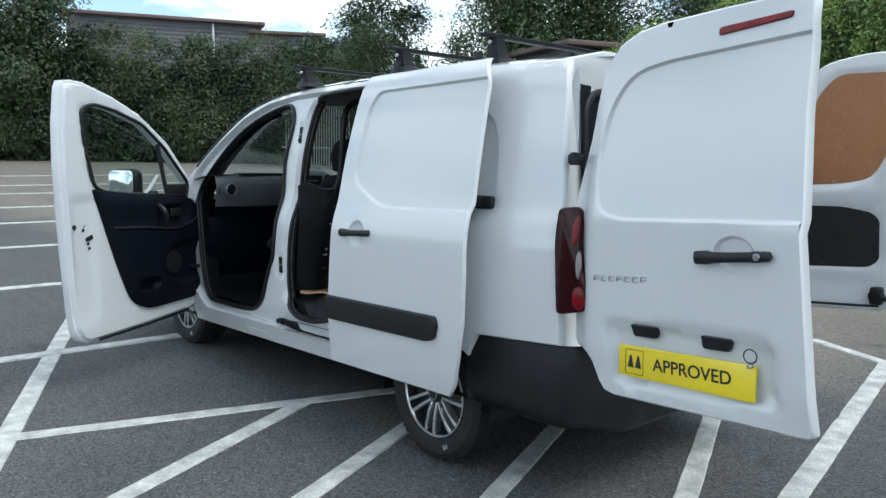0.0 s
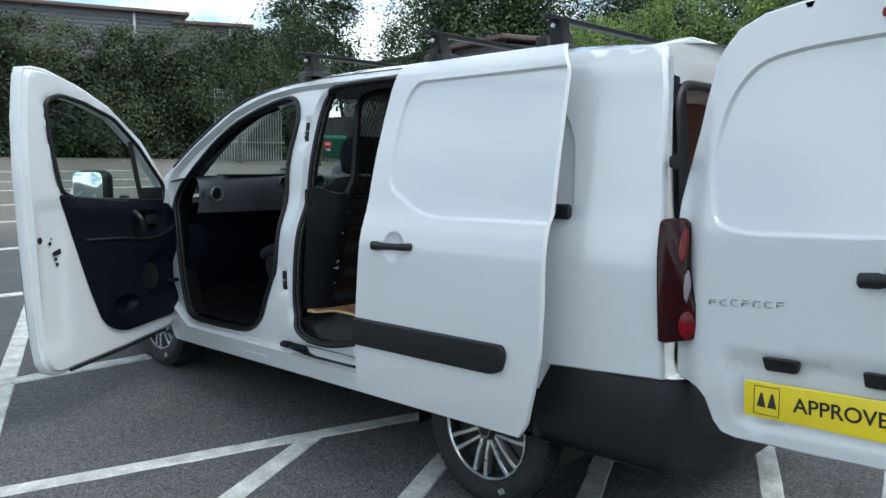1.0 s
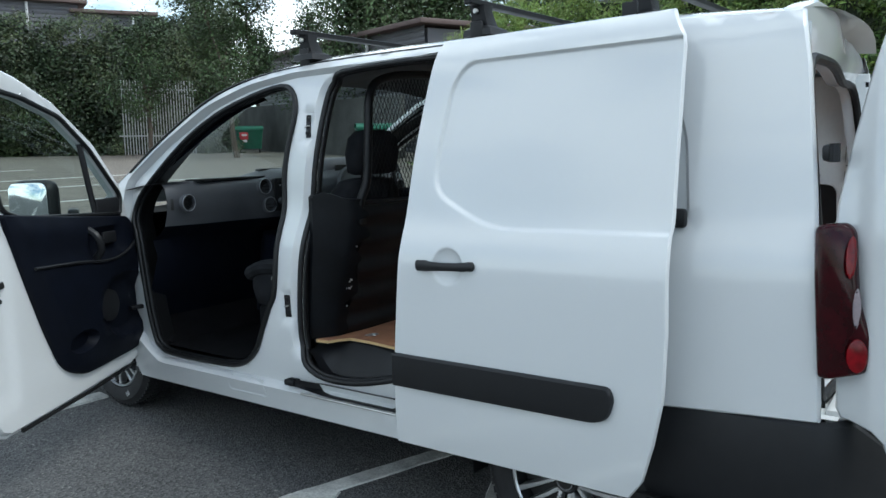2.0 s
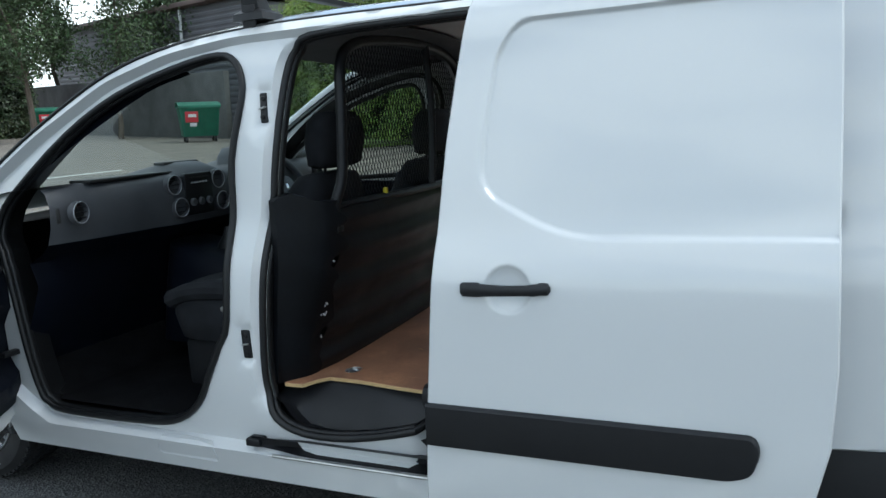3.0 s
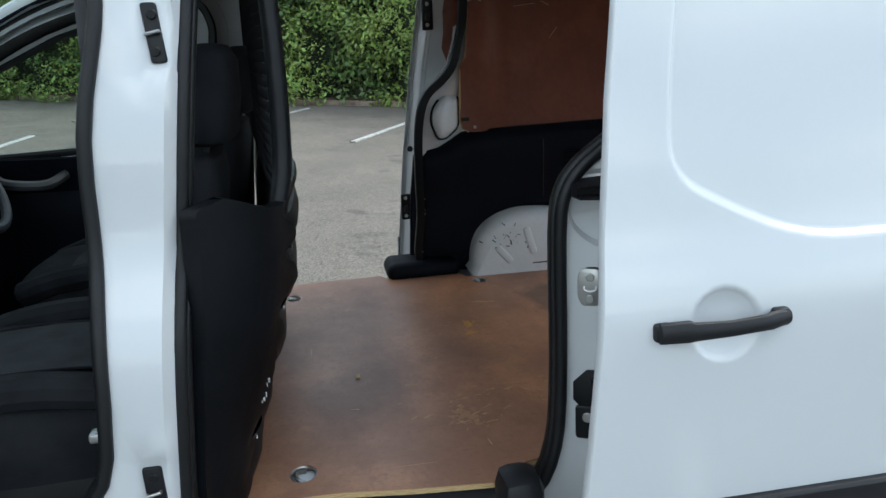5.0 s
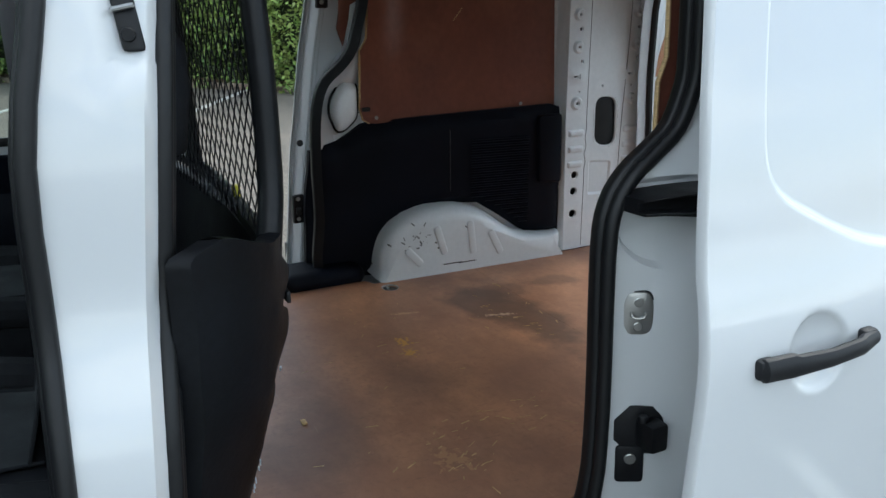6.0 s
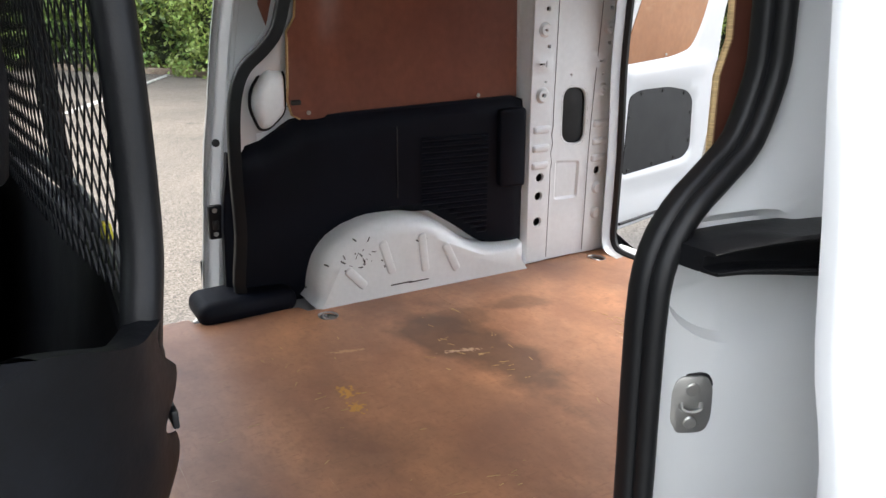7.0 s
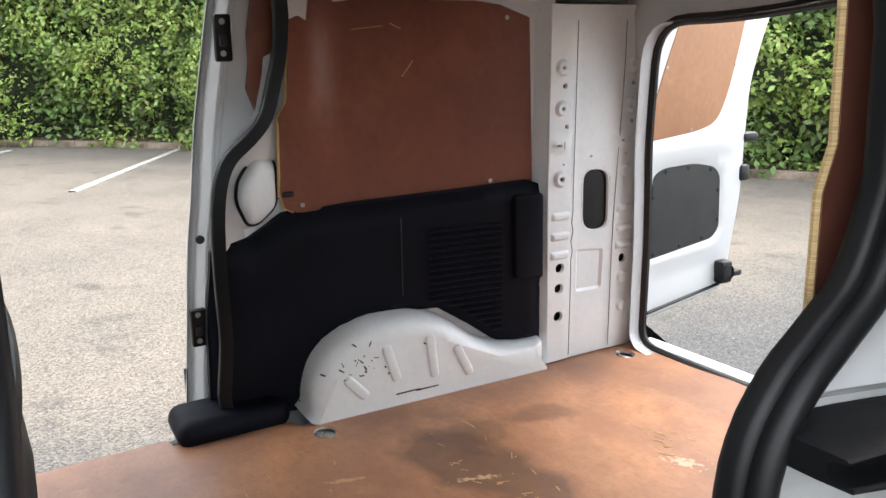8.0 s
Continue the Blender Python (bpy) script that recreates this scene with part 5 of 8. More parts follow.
prism(bm, rounded([(0.885, 0.968), (0.835, 0.985), (0.83, 0.958), (0.878, 0.950)], 0.004, 2), lambda r, z, h: cd_map(r, z, h - 0.006), 0.004, 0.001)
part("latch_slot", bm, INK, cd)
bm = bmesh.new()
tube(bm, [cd_map(r, z - 0.004, -0.012) for r, z in ((0.02, 0.43), (0.40, 0.398), (0.80, 0.375))], 0.009, n=6)
part("bottom_seal", bm, RUBBER, cd)
part("check_strap", block((-0.90, 2.31, 0.72), (0.08, 0.03, 0.02), 0.004), BLACK_METAL, cd)
# its mirror, seen through the glass
bm = bmesh.new()
mc = cd_map(0.36, 1.262, -0.21)
turn = Matrix.Translation(mc) @ Matrix.Rotation(radians(-62), 4, "Z")
box(bm, (0, 0.03, 0), (0.215, 0.10, 0.205), 0.05, turn, 3)
box(bm, (0, 0, 0), (0.05, 0.14, 0.05), 0.015, Matrix.Translation(cd_map(0.20, 1.20, -0.12)) @ Matrix.Rotation(radians(-28), 4, "Z"))
mir = part("door_mirror", bm, PLASTIC, cd, "black door mirror")
bm = bmesh.new()
prism(bm, rounded([(-0.095, -0.09), (0.095, -0.09), (0.095, 0.09), (-0.095, 0.09)], 0.04, 4), lambda a, b, h: turn @ Vector((a, -0.020 - h, b)), 0.004, 0.001)
part("mirror_glass", bm, MIRROR, mir, "silvered mirror glass")

# ---- right cab door, shut ----
rcd = thing("cab_door", "white driver's door, shut, dark trim inside", "van door")
del rcd["category"]
rcd.parent = van
rcd.matrix_local = RIGHT
RC_OUT = shrink(CAB_LOOP, -0.045)
RC_WIN = rounded([(2.27, 1.19), (2.29, 1.25), (2.18, 1.35), (1.95, 1.50), (1.73, 1.60), (1.50, 1.665), (1.36, 1.68), (1.325, 1.62), (1.335, 1.40), (1.35, 1.22)], 0.03, 3)
bm = bmesh.new()
sheet(bm, RC_OUT, [RC_WIN], lambda y, z: Vector((half(z, y), y, z)), 0.06, flange=0.05, inward=lambda u, v: Vector((-1, 0, 0)))
part("door_skin", bm, PAINT, rcd)
bm = bmesh.new()
sheet(bm, RC_WIN, [], lambda y, z: Vector((half(z, y) - 0.03, y, z)), 0.15)
part("window_glass", bm, GLASS, rcd, "clear door window glass", shadow=False)
bm = bmesh.new()
tube(bm, [(half(p[1]) - 0.045, p[0], p[1]) for p in resample(RC_WIN, 0.06)], 0.014, True, 8)
part("window_seal", bm, RUBBER, rcd)
bm = bmesh.new()
sheet(bm, shrink(CAB_LOOP, 0.01), [shrink(RC_WIN, -0.008)], lambda y, z: Vector((half(z, y) - 0.062, y, z)), 0.05, flange=0.03, inward=lambda u, v: Vector((1, 0, 0)))
part("inner_frame", bm, PAINT, rcd, "white painted window frame")
LOW_TRIM = [p for p in shrink(CAB_LOOP, 0.014) if p[1] < 1.205]
bm = bmesh.new()
sheet(bm, LOW_TRIM, [], lambda y, z: Vector((half(z, y) - 0.078 - 0.025 * smooth((1.06 - z) / 0.04) * smooth((z - 0.62) / 0.1), y, z)), 0.05, flange=0.03, inward=lambda u, v: Vector((1, 0, 0)))
t2 = part("door_trim_panel", bm, TRIM, rcd, "dark grey moulded door trim")
bm = bmesh.new()
tube(bm, spline([(half(1.1) - 0.085, 2.05, 1.14), (half(1.1) - 0.135, 1.98, 1.115), (half(1.1) - 0.135, 1.86, 1.105), (half(1.1) - 0.08, 1.80, 1.13)], 5), 0.018, n=8)
part("grab_handle", bm, DASH, t2)
bm = bmesh.new()
tube(bm, [(half(1.4) - 0.05, 2.03, 1.20), (half(1.5) - 0.05, 2.06, 1.44)], 0.014, n=8)
part("quarter_light_bar", bm, PLASTIC, rcd)
bm = bmesh.new()
turn = Matrix.Translation((half(1.25) + 0.16, 2.26, 1.27)) @ Matrix.Rotation(radians(12), 4, "Z")
box(bm, (0, 0.03, 0), (0.215, 0.10, 0.205), 0.05, turn, 3)
mir = part("door_mirror", bm, PLASTIC, rcd, "black door mirror")


# ---- rear corner: lamp clusters ----
TAIL = rounded([(-0.758, 1.195), (-0.832, 1.202), (-0.852, 1.178), (-0.866, 1.00), (-0.896, 0.905), (-0.888, 0.815), (-0.800, 0.796), (-0.776, 0.800)], 0.02, 3)
for s in (-1, 1):
    tl = thing("tail_lamp", "dark red tail lamp cluster", "lamp")
    del tl["category"]
    tl.parent = van
    f = lambda y, z, h, s=s: Vector((s * (half(z, y) - 0.006 + h - 0.03 * smooth((-0.80 - y) / 0.10)), y, z))
    bm = bmesh.new()
    prism(bm, resample(TAIL, 0.05), f, 0.028, 0.010)
    part("outer_lens", bm, RED_DARK, tl, "dark red lens")
    for cy, cz, ry, rz, mat, nm in ((-0.866, 0.862, 0.024, 0.046, RED_LENS, "brake_lens"), (-0.846, 1.115, 0.012, 0.055, RED_LENS, "marker_lens"), (-0.862, 0.985, 0.009, 0.052, CLEAR_LENS, "reversing_lens")):
        bm = bmesh.new()
        prism(bm, [(cy + ry * math.cos(a), cz + rz * math.sin(a)) for a in np.linspace(0, 2 * math.pi, 17)[:-1]], lambda y, z, h: f(y, z, h + 0.020), 0.012, 0.006)
        part(nm, bm, mat, tl)

# ---- door pillar fittings on the left ----
lmap = side_map(-1)
for y, z, lean in ((1.153, 1.545, 0.10), (1.232, 0.815, 0.03)):
    root = thing("door_striker", "black striker plate with a steel loop", "striker")
    del root["category"]
    root.parent = van
    bm = bmesh.new()
    prism(bm, rounded([(y - 0.017, z - 0.046), (y + 0.017 - lean * 0.1, z - 0.046), (y + 0.017, z + 0.046), (y - 0.017 + lean * 0.1, z + 0.046)], 0.005, 2), lambda a, b, h: lmap(a, b) - Vector((h, 0, 0)), 0.006, 0.002)
    part("plate", bm, BLACK_METAL, root)
    bm = bmesh.new()
    tube(bm, [lmap(y + dy, z + dz) - Vector((dx, 0, 0)) for dy, dz, dx in ((-0.008, 0.002, 0.004), (-0.008, 0.002, 0.011), (0.012, -0.002, 0.011), (0.012, -0.002, 0.004))], 0.0032, n=8)
    part("loop", bm, STEEL, root)
    for dz in (-0.028, 0.028):
        part("bolt", disc_bm(lmap(y, z + dz) - Vector((0.006, 0, 0)), (-1, 0, 0), 0.008, 0.005, 10), BLACK_METAL, root)
bm = bmesh.new()
box(bm, lmap(1.335, 0.925) + Vector((0.012, -0.03, 0)), (0.03, 0.03, 0.016), 0.004)
part("belt_anchor", bm, STEEL, van)
bm = bmesh.new()
prism(bm, rounded([(1.66, 0.395), (1.40, 0.392), (1.405, 0.47), (1.64, 0.475)], 0.02, 3), lambda a, b, h: lmap(a, b) - Vector((h - 0.001, 0, 0)), 0.0025, 0.001)
part("sill_pressing", bm, PAINT, van)

# jamb of the left sliding door
root = thing("jamb_striker", "steel striker plate on a black gasket in the jamb", "striker")
del root["category"]
root.parent = van
jy, jz = 0.446, 1.060
jc = lmap(jy, jz)
jd = lmap(jy + 0.022, jz) - lmap(jy - 0.022, jz)
jn = Vector((-jd.y, jd.x, 0)).normalized()
jn = jn if jn.x < 0 else -jn
jt = Vector((jn.y, -jn.x, 0))
for w, h, d, mat, nm in ((0.0265, 0.039, 0.003, RUBBER, "gasket"), (0.0235, 0.036, 0.0055, STEEL, "plate")):
    bm = bmesh.new()
    prism(bm, rounded([(-w, -h * 0.55), (-w * 0.7, -h), (w * 0.7, -h), (w, -h * 0.55), (w, h * 0.55), (w * 0.7, h), (-w * 0.7, h), (-w, h * 0.55)], 0.010, 3), lambda a, b, k: jc + jt * a + Vector((0, 0, b)) + jn * (k - 0.002), d, 0.0015)
    part(nm, bm, mat, root)
bm = bmesh.new()
tube(bm, spline([jc + jt * a + Vector((0, 0, b)) + jn * k for a, b, k in ((-0.011, 0.003, 0.002), (-0.010, -0.004, 0.005), (0.0, -0.007, 0.006), (0.010, -0.004, 0.005), (0.011, 0.003, 0.002))], 4), 0.0030, n=8)
part("loop", bm, STEEL, root)
for dz in (-0.022, 0.020):
    part("bolt", disc_bm(jc + Vector((0, 0, dz)) + jn * 0.0035, jn, 0.0080, 0.0025, 14), STEEL, root)
root = thing("jamb_contact", "black plastic hinge block in the jamb", "catch")
del root["category"]
root.parent = van
kc = lmap(0.436, 0.852)
bm = bmesh.new()
prism(bm, [(0.048 * math.cos(a), 0.048 * math.sin(a)) for a in np.linspace(math.pi / 8, 2 * math.pi + math.pi / 8, 9)[:-1]], lambda a, b, k: kc + jt * a + Vector((0, 0, b)) + jn * (k - 0.003), 0.008, 0.002)
part("plate", bm, BLACK_METAL, root)
part("knuckle", block(kc + jn * 0.016 - jt * 0.016, (0.045, 0.035, 0.05), 0.006, None), BLACK_METAL, root)
part("pin", disc_bm(kc + jn * 0.02 + Vector((0, 0, 0.026)), (0, 0, 1), 0.009, 0.010), BLACK_METAL, root)
kc2 = lmap(0.450, 0.788)
bm = bmesh.new()
prism(bm, rounded([(-0.024, -0.035), (0.024, -0.035), (0.024, 0.035), (-0.024, 0.035)], 0.008, 3), lambda a, b, k: kc2 + jt * a + Vector((0, 0, b)) + jn * (k - 0.003), 0.010, 0.003)
sw = part("jamb_switch", bm, BLACK_METAL, van, "black contact switch in the jamb")
part("bolt", disc_bm(kc2 + Vector((0, 0, 0.012)) + jn * 0.007, jn, 0.010, 0.004), STEEL, sw)
# leading edge of the right sliding door: two latches, a raised flange
for x, y, z, h in ((0.732, 0.480, 1.607, 0.052), (0.812, 0.586, 0.915, 0.050)):
    c = Vector((x, y, z))
    bm = bmesh.new()
    prism(bm, rounded([(-0.019, -h), (0.019, -h), (0.019, h), (-0.019, h)], 0.006, 3), lambda a, b, k: c + Vector((-k - 0.12 * b, a, b)), 0.014, 0.004)
    lt = part("door_latch", bm, BLACK_METAL, van, "black latch on the sliding door's edge")
    part("latch_tongue", block(c + Vector((-0.016, 0.002, -0.006)), (0.010, 0.016, 0.026), 0.003), INK, lt)
    for dz in (-0.034, 0.036):
        part("bolt", disc_bm(c + Vector((-0.013 - 0.12 * dz, 0.002, dz)), (-1, 0, 0), 0.007, 0.003, 10), STEEL, lt)
part("rubber_plug", disc_bm((0.846, 0.553, 1.128), (-1, 0.2, 0), 0.011, 0.008), RUBBER, van)
edge_in = lambda z: float(np.interp(z, [0.40, 0.62, 0.86, 1.11, 1.41, 1.69, 1.79], [0.578, 0.551, 0.526, 0.502, 0.472, 0.432, 0.415]))
bm = bmesh.new()
grid(bm, [[Vector((half(z) + SD_GAP - 0.050 - h, edge_in(z) - dy, z)) for dy, h in ((0.002, -0.044), (0.008, -0.036), (0.014, -0.034), (0.020, -0.018), (0.036, 0.002), (0.052, 0.004), (0.060, -0.002))] for z in np.linspace(0.45, 1.76, 30)])
part("door_edge_flange", bm, PAINT, van, local=Matrix.Translation((-0.015, 0.060, 0)) @ RIGHT)

# ---- load space, right side ----
wallx = lambda y: 0.755 + 0.144 * y
wallr = lambda y, z=1.25: wallx(y) + 0.014 - 0.055 * smooth((y - 0.36) / 0.20) * smooth((z - 1.08) / 0.05)
bm = bmesh.new()
sheet(bm, [(0.550, 0.66), (0.550, 1.18), (0.535, 1.285), (0.503, 1.350), (0.452, 1.396), (0.408, 1.448), (0.385, 1.53), (0.372, 1.61), (0.374, 1.72), (-0.42, 1.74), (-0.42, 0.66)], [],
      lambda y, z: Vector((wallr(y, z), y, z)), 0.05)
part("right_inner_wall", bm, PAINT_IN, van, local=RIGHT)
ARCH = [(0.352, 0.640), (0.332, 0.725), (0.278, 0.804), (0.180, 0.866), (0.053, 0.886), (-0.054, 0.880), (-0.155, 0.813), (-0.225, 0.760), (-0.277, 0.736), (-0.381, 0.730)]
LOWTRIM = [(0.578, 0.655), (0.566, 0.90), (0.548, 1.105), (0.500, 1.122), (0.452, 1.128), (0.400, 1.155), (0.360, 1.180), (0.306, 1.189), (0.028, 1.200), (-0.330, 1.215), (-0.362, 1.205), (-0.376, 1.170)] + ARCH[::-1]


def trim_map(y, z):
    e = near((y, z), LOWTRIM)
    x = wallx(y) - 0.045 + 0.030 * (1 - smooth(e / 0.028)) - 0.024 * smooth((y - 0.43) / 0.08) * smooth((z - 0.95) / 0.12)
    if y > 0.40 and z < 0.86:
        x -= 0.004 * smooth((0.86 - z) / 0.02)
    return Vector((x, y, z))


bm = bmesh.new()
sheet(bm, LOWTRIM, [], trim_map, 0.030, [], flange=0.03, inward=lambda u, v: Vector((1, 0, 0)))
low = part("load_trim_panel", bm, TRIM, van, "black moulded lower trim panel with louvres", sharp=45, local=RIGHT)
for k in range(18):
    z = 1.108 - 0.0182 * k
    y0, y1 = -0.012, -0.232
    if z < 0.90:
        y0 = min(-0.012, float(np.interp(z, [0.76, 0.813, 0.884, 0.90], [-0.225, -0.170, -0.075, -0.012])) - 0.012)
        if y0 - y1 < 0.03:
            continue
    bm = bmesh.new()
    grid(bm, [[Vector((wallx(y) - 0.044 - d, y, z + dz)) for y in np.linspace(y0, y1, 4)] for d, dz in ((0.0, 0.006), (0.009, 0.004), (0.010, -0.001), (0.002, -0.006))])
    part("louvre", bm, TRIM, low)
bm = bmesh.new()
prism(bm, rounded([(-0.262, 1.188), (-0.354, 1.190), (-0.358, 0.936), (-0.268, 0.940)], 0.014, 3), lambda y, z, h: Vector((wallx(y) - 0.043 - h, y, z)), 0.020, 0.008)
part("raised_cover", bm, TRIM, low)
bm = bmesh.new()
tube(bm, [trim_map(0.064, z) + Vector((-0.0006, 0, 0)) for z in np.linspace(0.895, 1.192, 8)], 0.0016, n=5)
part("panel_seam", bm, INK, low)
# wheel arch, white, scuffed
AIN = [(0.374, 0.655), (0.372, 0.745), (0.342, 0.822), (0.280, 0.878), (0.200, 0.908), (0.095, 0.914), (0.004, 0.900), (-0.070, 0.868), (-0.138, 0.815), (-0.198, 0.775), (-0.260, 0.755), (-0.350, 0.752), (-0.385, 0.750), (-0.385, 0.655)]
ain = spline(AIN, 3)
arch_out = lambda y: 0.034 - 0.036 * (0.37 - y)
bm = bmesh.new()
rows = []
for grow, x, z_in in ((-0.022, 0.765, 0), (-0.022, 0.72, 0), (-0.022, 0.675, 0), (-0.026, 0.650, 0), (-0.034, 0.632, 0), (-0.048, 0.619, 0), (-0.070, 0.613, 0)):
    q = []
    for p in ain:
        c = np.array((0.08, 0.62))
        d = p - c
        q.append(Vector((x + arch_out(p[0]), *(p + d / np.linalg.norm(d) * grow * (1.0 if p[1] > 0.66 else 0.3)))))
    rows.append(q)
vv = grid(bm, rows)
bm.faces.new(vv[-1])
bmesh.ops.triangulate(bm, faces=[f for f in bm.faces if len(f.verts) > 4])
arch = part("wheel_arch", bm, PAINT_IN, van, "white painted wheel arch with black scuffs", sharp=75, local=RIGHT)
for a, b in (((0.158, 0.835), (0.126, 0.728)), ((0.028, 0.840), (0.014, 0.715)), ((-0.052, 0.795), (-0.098, 0.700)), ((0.272, 0.765), (0.215, 0.700))):
    a, b = np.array(a), np.array(b)
    t_ = (b - a) / np.linalg.norm(b - a) * 0.014
    n_ = np.array((-t_[1], t_[0]))
    bm = bmesh.new()
    prism(bm, rounded([a + n_, a - n_, b - n_, b + n_], 0.0135, 5), lambda y, z, h: Vector((0.6145 + arch_out(y) - h, y, z)), 0.0065, 0.005)
    part("pressed_rib", bm, PAINT_IN, arch, sharp=75)
rs = random.Random(4)
for k in range(34):
    y, z = rs.gauss(0.20, 0.09), rs.gauss(0.775, 0.035)
    if k < 2:
        y, z = 0.035 + 0.06 * k, 0.688 + 0.002 * k
    ln = 0.075 if k < 2 else rs.uniform(0.003, 0.018)
    part("scuff", block((0, 0, 0), (0.0012, ln, 0.0035 if k < 2 else rs.uniform(0.001, 0.0045)), 0, Matrix.Translation((0.6125 + arch_out(y), y, z)) @ Matrix.Rotation(0.0 if k < 2 else rs.uniform(-1.2, 1.2), 4, "X")), INK, arch)

# right rear pillar with its holes
DP_X = 0.648
circ = lambda cy, cz, r, n=12: [(cy + r * math.cos(a), cz + r * math.sin(a)) for a in np.linspace(0, 2 * math.pi, n + 1)[:-1]]
PILL = rounded([(-0.501, 1.243), (-0.599, 1.236), (-0.604, 1.048), (-0.504, 1.058)], 0.045, 5)
DP_HOLES = [circ(-0.421, 0.954, 0.0165), circ(-0.419, 0.891, 0.0165), circ(-0.419, 0.803, 0.0175), circ(-0.665, 0.951, 0.0165), circ(-0.414, 1.222, 0.009), circ(-0.423, 1.483, 0.009), circ(-0.411, 1.533, 0.007),
            circ(-0.412, 1.421, 0.007), circ(-0.677, 1.483, 0.008), circ(-0.670, 1.535, 0.006), circ(-0.668, 1.421, 0.006), circ(-0.529, 1.278, 0.0055), circ(-0.660, 1.225, 0.006), circ(-0.659, 1.275, 0.005),
            circ(-0.424, 1.262, 0.005), [(-0.439, 1.364), (-0.426, 1.364), (-0.426, 1.376), (-0.439, 1.376)], [(-0.684, 1.367), (-0.671, 1.367), (-0.671, 1.379), (-0.684, 1.379)],
            rounded([(-0.412, 1.313), (-0.392, 1.313), (-0.392, 1.323), (-0.412, 1.323)], 0.004, 2), [(-0.421, 1.308), (-0.416, 1.308), (-0.416, 1.328), (-0.421, 1.328)],
            rounded([(-0.650, 1.314), (-0.632, 1.314), (-0.632, 1.323), (-0.650, 1.323)], 0.004, 2), [(-0.662, 1.310), (-0.657, 1.310), (-0.657, 1.329), (-0.662, 1.329)],
            [(-0.715, 1.645), (-0.700, 1.645), (-0.700, 1.668), (-0.715, 1.668)], PILL]
BOSS = [(-0.412, 1.421, 0.024), (-0.411, 1.533, 0.024), (-0.414, 1.222, 0.026), (-0.668, 1.421, 0.022), (-0.670, 1.535, 0.022), (-0.660, 1.225, 0.022), (-0.665, 0.890, 0.021), (-0.668, 0.798, 0.021)]
PLATE_REC = rounded([(-0.484, 1.003), (-0.588, 0.993), (-0.586, 0.865), (-0.486, 0.868)], 0.012, 3)
EMB = [rounded([(yc + 0.034, zc + 0.013), (yc - 0.034, zc + 0.013), (yc - 0.034, zc - 0.013), (yc + 0.034, zc - 0.013)], 0.008, 2) for yc in (-0.418, -0.665) for zc in (1.112, 1.052, 0.995)]
BIGB = [rounded([(yc + 0.036, 1.345), (yc - 0.036, 1.345), (yc - 0.036, 1.292), (yc + 0.036, 1.292)], 0.02, 3) for yc in (-0.412, -0.648)]


def dp_map(y, z):
    x = DP_X
    for c, zz, r in BOSS:
        d = math.hypot(y - c, z - zz) / r
        if d < 1:
            x -= 0.010 * smooth((1 - d) / 0.30)
    for q in EMB + BIGB:
        if inside((y, z), q):
            x -= 0.009 * smooth(near((y, z), q) / 0.008)
    if inside((y, z), PLATE_REC):
        x += 0.007 * smooth(near((y, z), PLATE_REC) / 0.008)
    e1_ = -0.463 - 0.004 * (math.sin(z * 90) if 0.95 < z < 1.18 else 0)
    e2_ = -0.620 - 0.02 * smooth((z - 1.0) / 0.6)
    for e in (e1_, e2_):
        x += 0.0035 * (1 - smooth(abs(y - e) / 0.0035))
    x += 0.004 * (e2_ < y < e1_)
    return Vector((x + 0.018 * smooth((-0.70 - y) / 0.04), y, z))


bm = bmesh.new()
sheet(bm, [(-0.382, 0.662), (-0.745, 0.662), (-0.735, 1.20), (-0.728, 1.45), (-0.715, 1.70), (-0.372, 1.70), (-0.372, 1.20)], DP_HOLES, dp_map, 0.020,
      [circ(c, zz, r * q, 14) for c, zz, r in BOSS for q in (1.0, 0.70)] + EMB + [shrink(q, 0.007) for q in EMB] + BIGB + [PLATE_REC, shrink(PLATE_REC, 0.008)], flange=0.010, lip=0.002, inward=lambda u, v: Vector((1, 0, 0)))
dp = part("right_rear_pillar", bm, PAINT_IN, van, "white pressed-steel rear pillar with holes", sharp=35, local=RIGHT)
bm = bmesh.new()
grid(bm, [[Vector((x, y, z)) for z in (0.66, 1.2, 1.72)] for x, y in ((0.648, -0.380), (0.655, -0.374), (0.70, -0.366), (0.74, -0.362))])
grid(bm, [[Vector((x, y, z)) for z in (0.66, 1.2, 1.70)] for x, y in ((0.666, -0.744), (0.690, -0.758), (0.74, -0.765))])
part("pillar_return", bm, PAINT_IN, dp)
for y0, y1 in ((-0.463, -0.463), (-0.620, -0.640)):
    bm = bmesh.new()
    tube(bm, [Vector((DP_X + 0.0005, q, z)) for z in np.linspace(0.672, 1.66, 34) for q in (y0 + (y1 - y0) * smooth((z - 1.0) / 0.6) - (0.004 * math.sin(z * 90) if y0 > -0.5 and 0.95 < z < 1.18 else 0),)], 0.0010, n=5)
    part("panel_seam", bm, DASH, dp, "thin dark seam between pressed panels")
# flat black sheet behind the holes, painting in the darkness inside the pillar
bm = bmesh.new()
grid(bm, [[Vector((0.690, y, z)) for z in (0.70, 1.70)] for y in (-0.385, -0.735)])
part("dark_hole_backing", bm, INK, dp)
bm = bmesh.new()
sheet(bm, shrink(PILL, 0.001), [], lambda y, z: Vector((0.664 - 0.004 * smooth(near((y, z), PILL) / 0.02), y, z)), 0.03, flange=-0.012, inward=lambda u, v: Vector((1, 0, 0)))
part("grommet", bm, RUBBER, dp, "black oval rubber grommet")
# right upper body rail above the panel
bm = bmesh.new()
tube(bm, [(0.70, y, 1.745) for y in (0.42, 0.0, -0.40, -0.66)], 0.035, n=8)
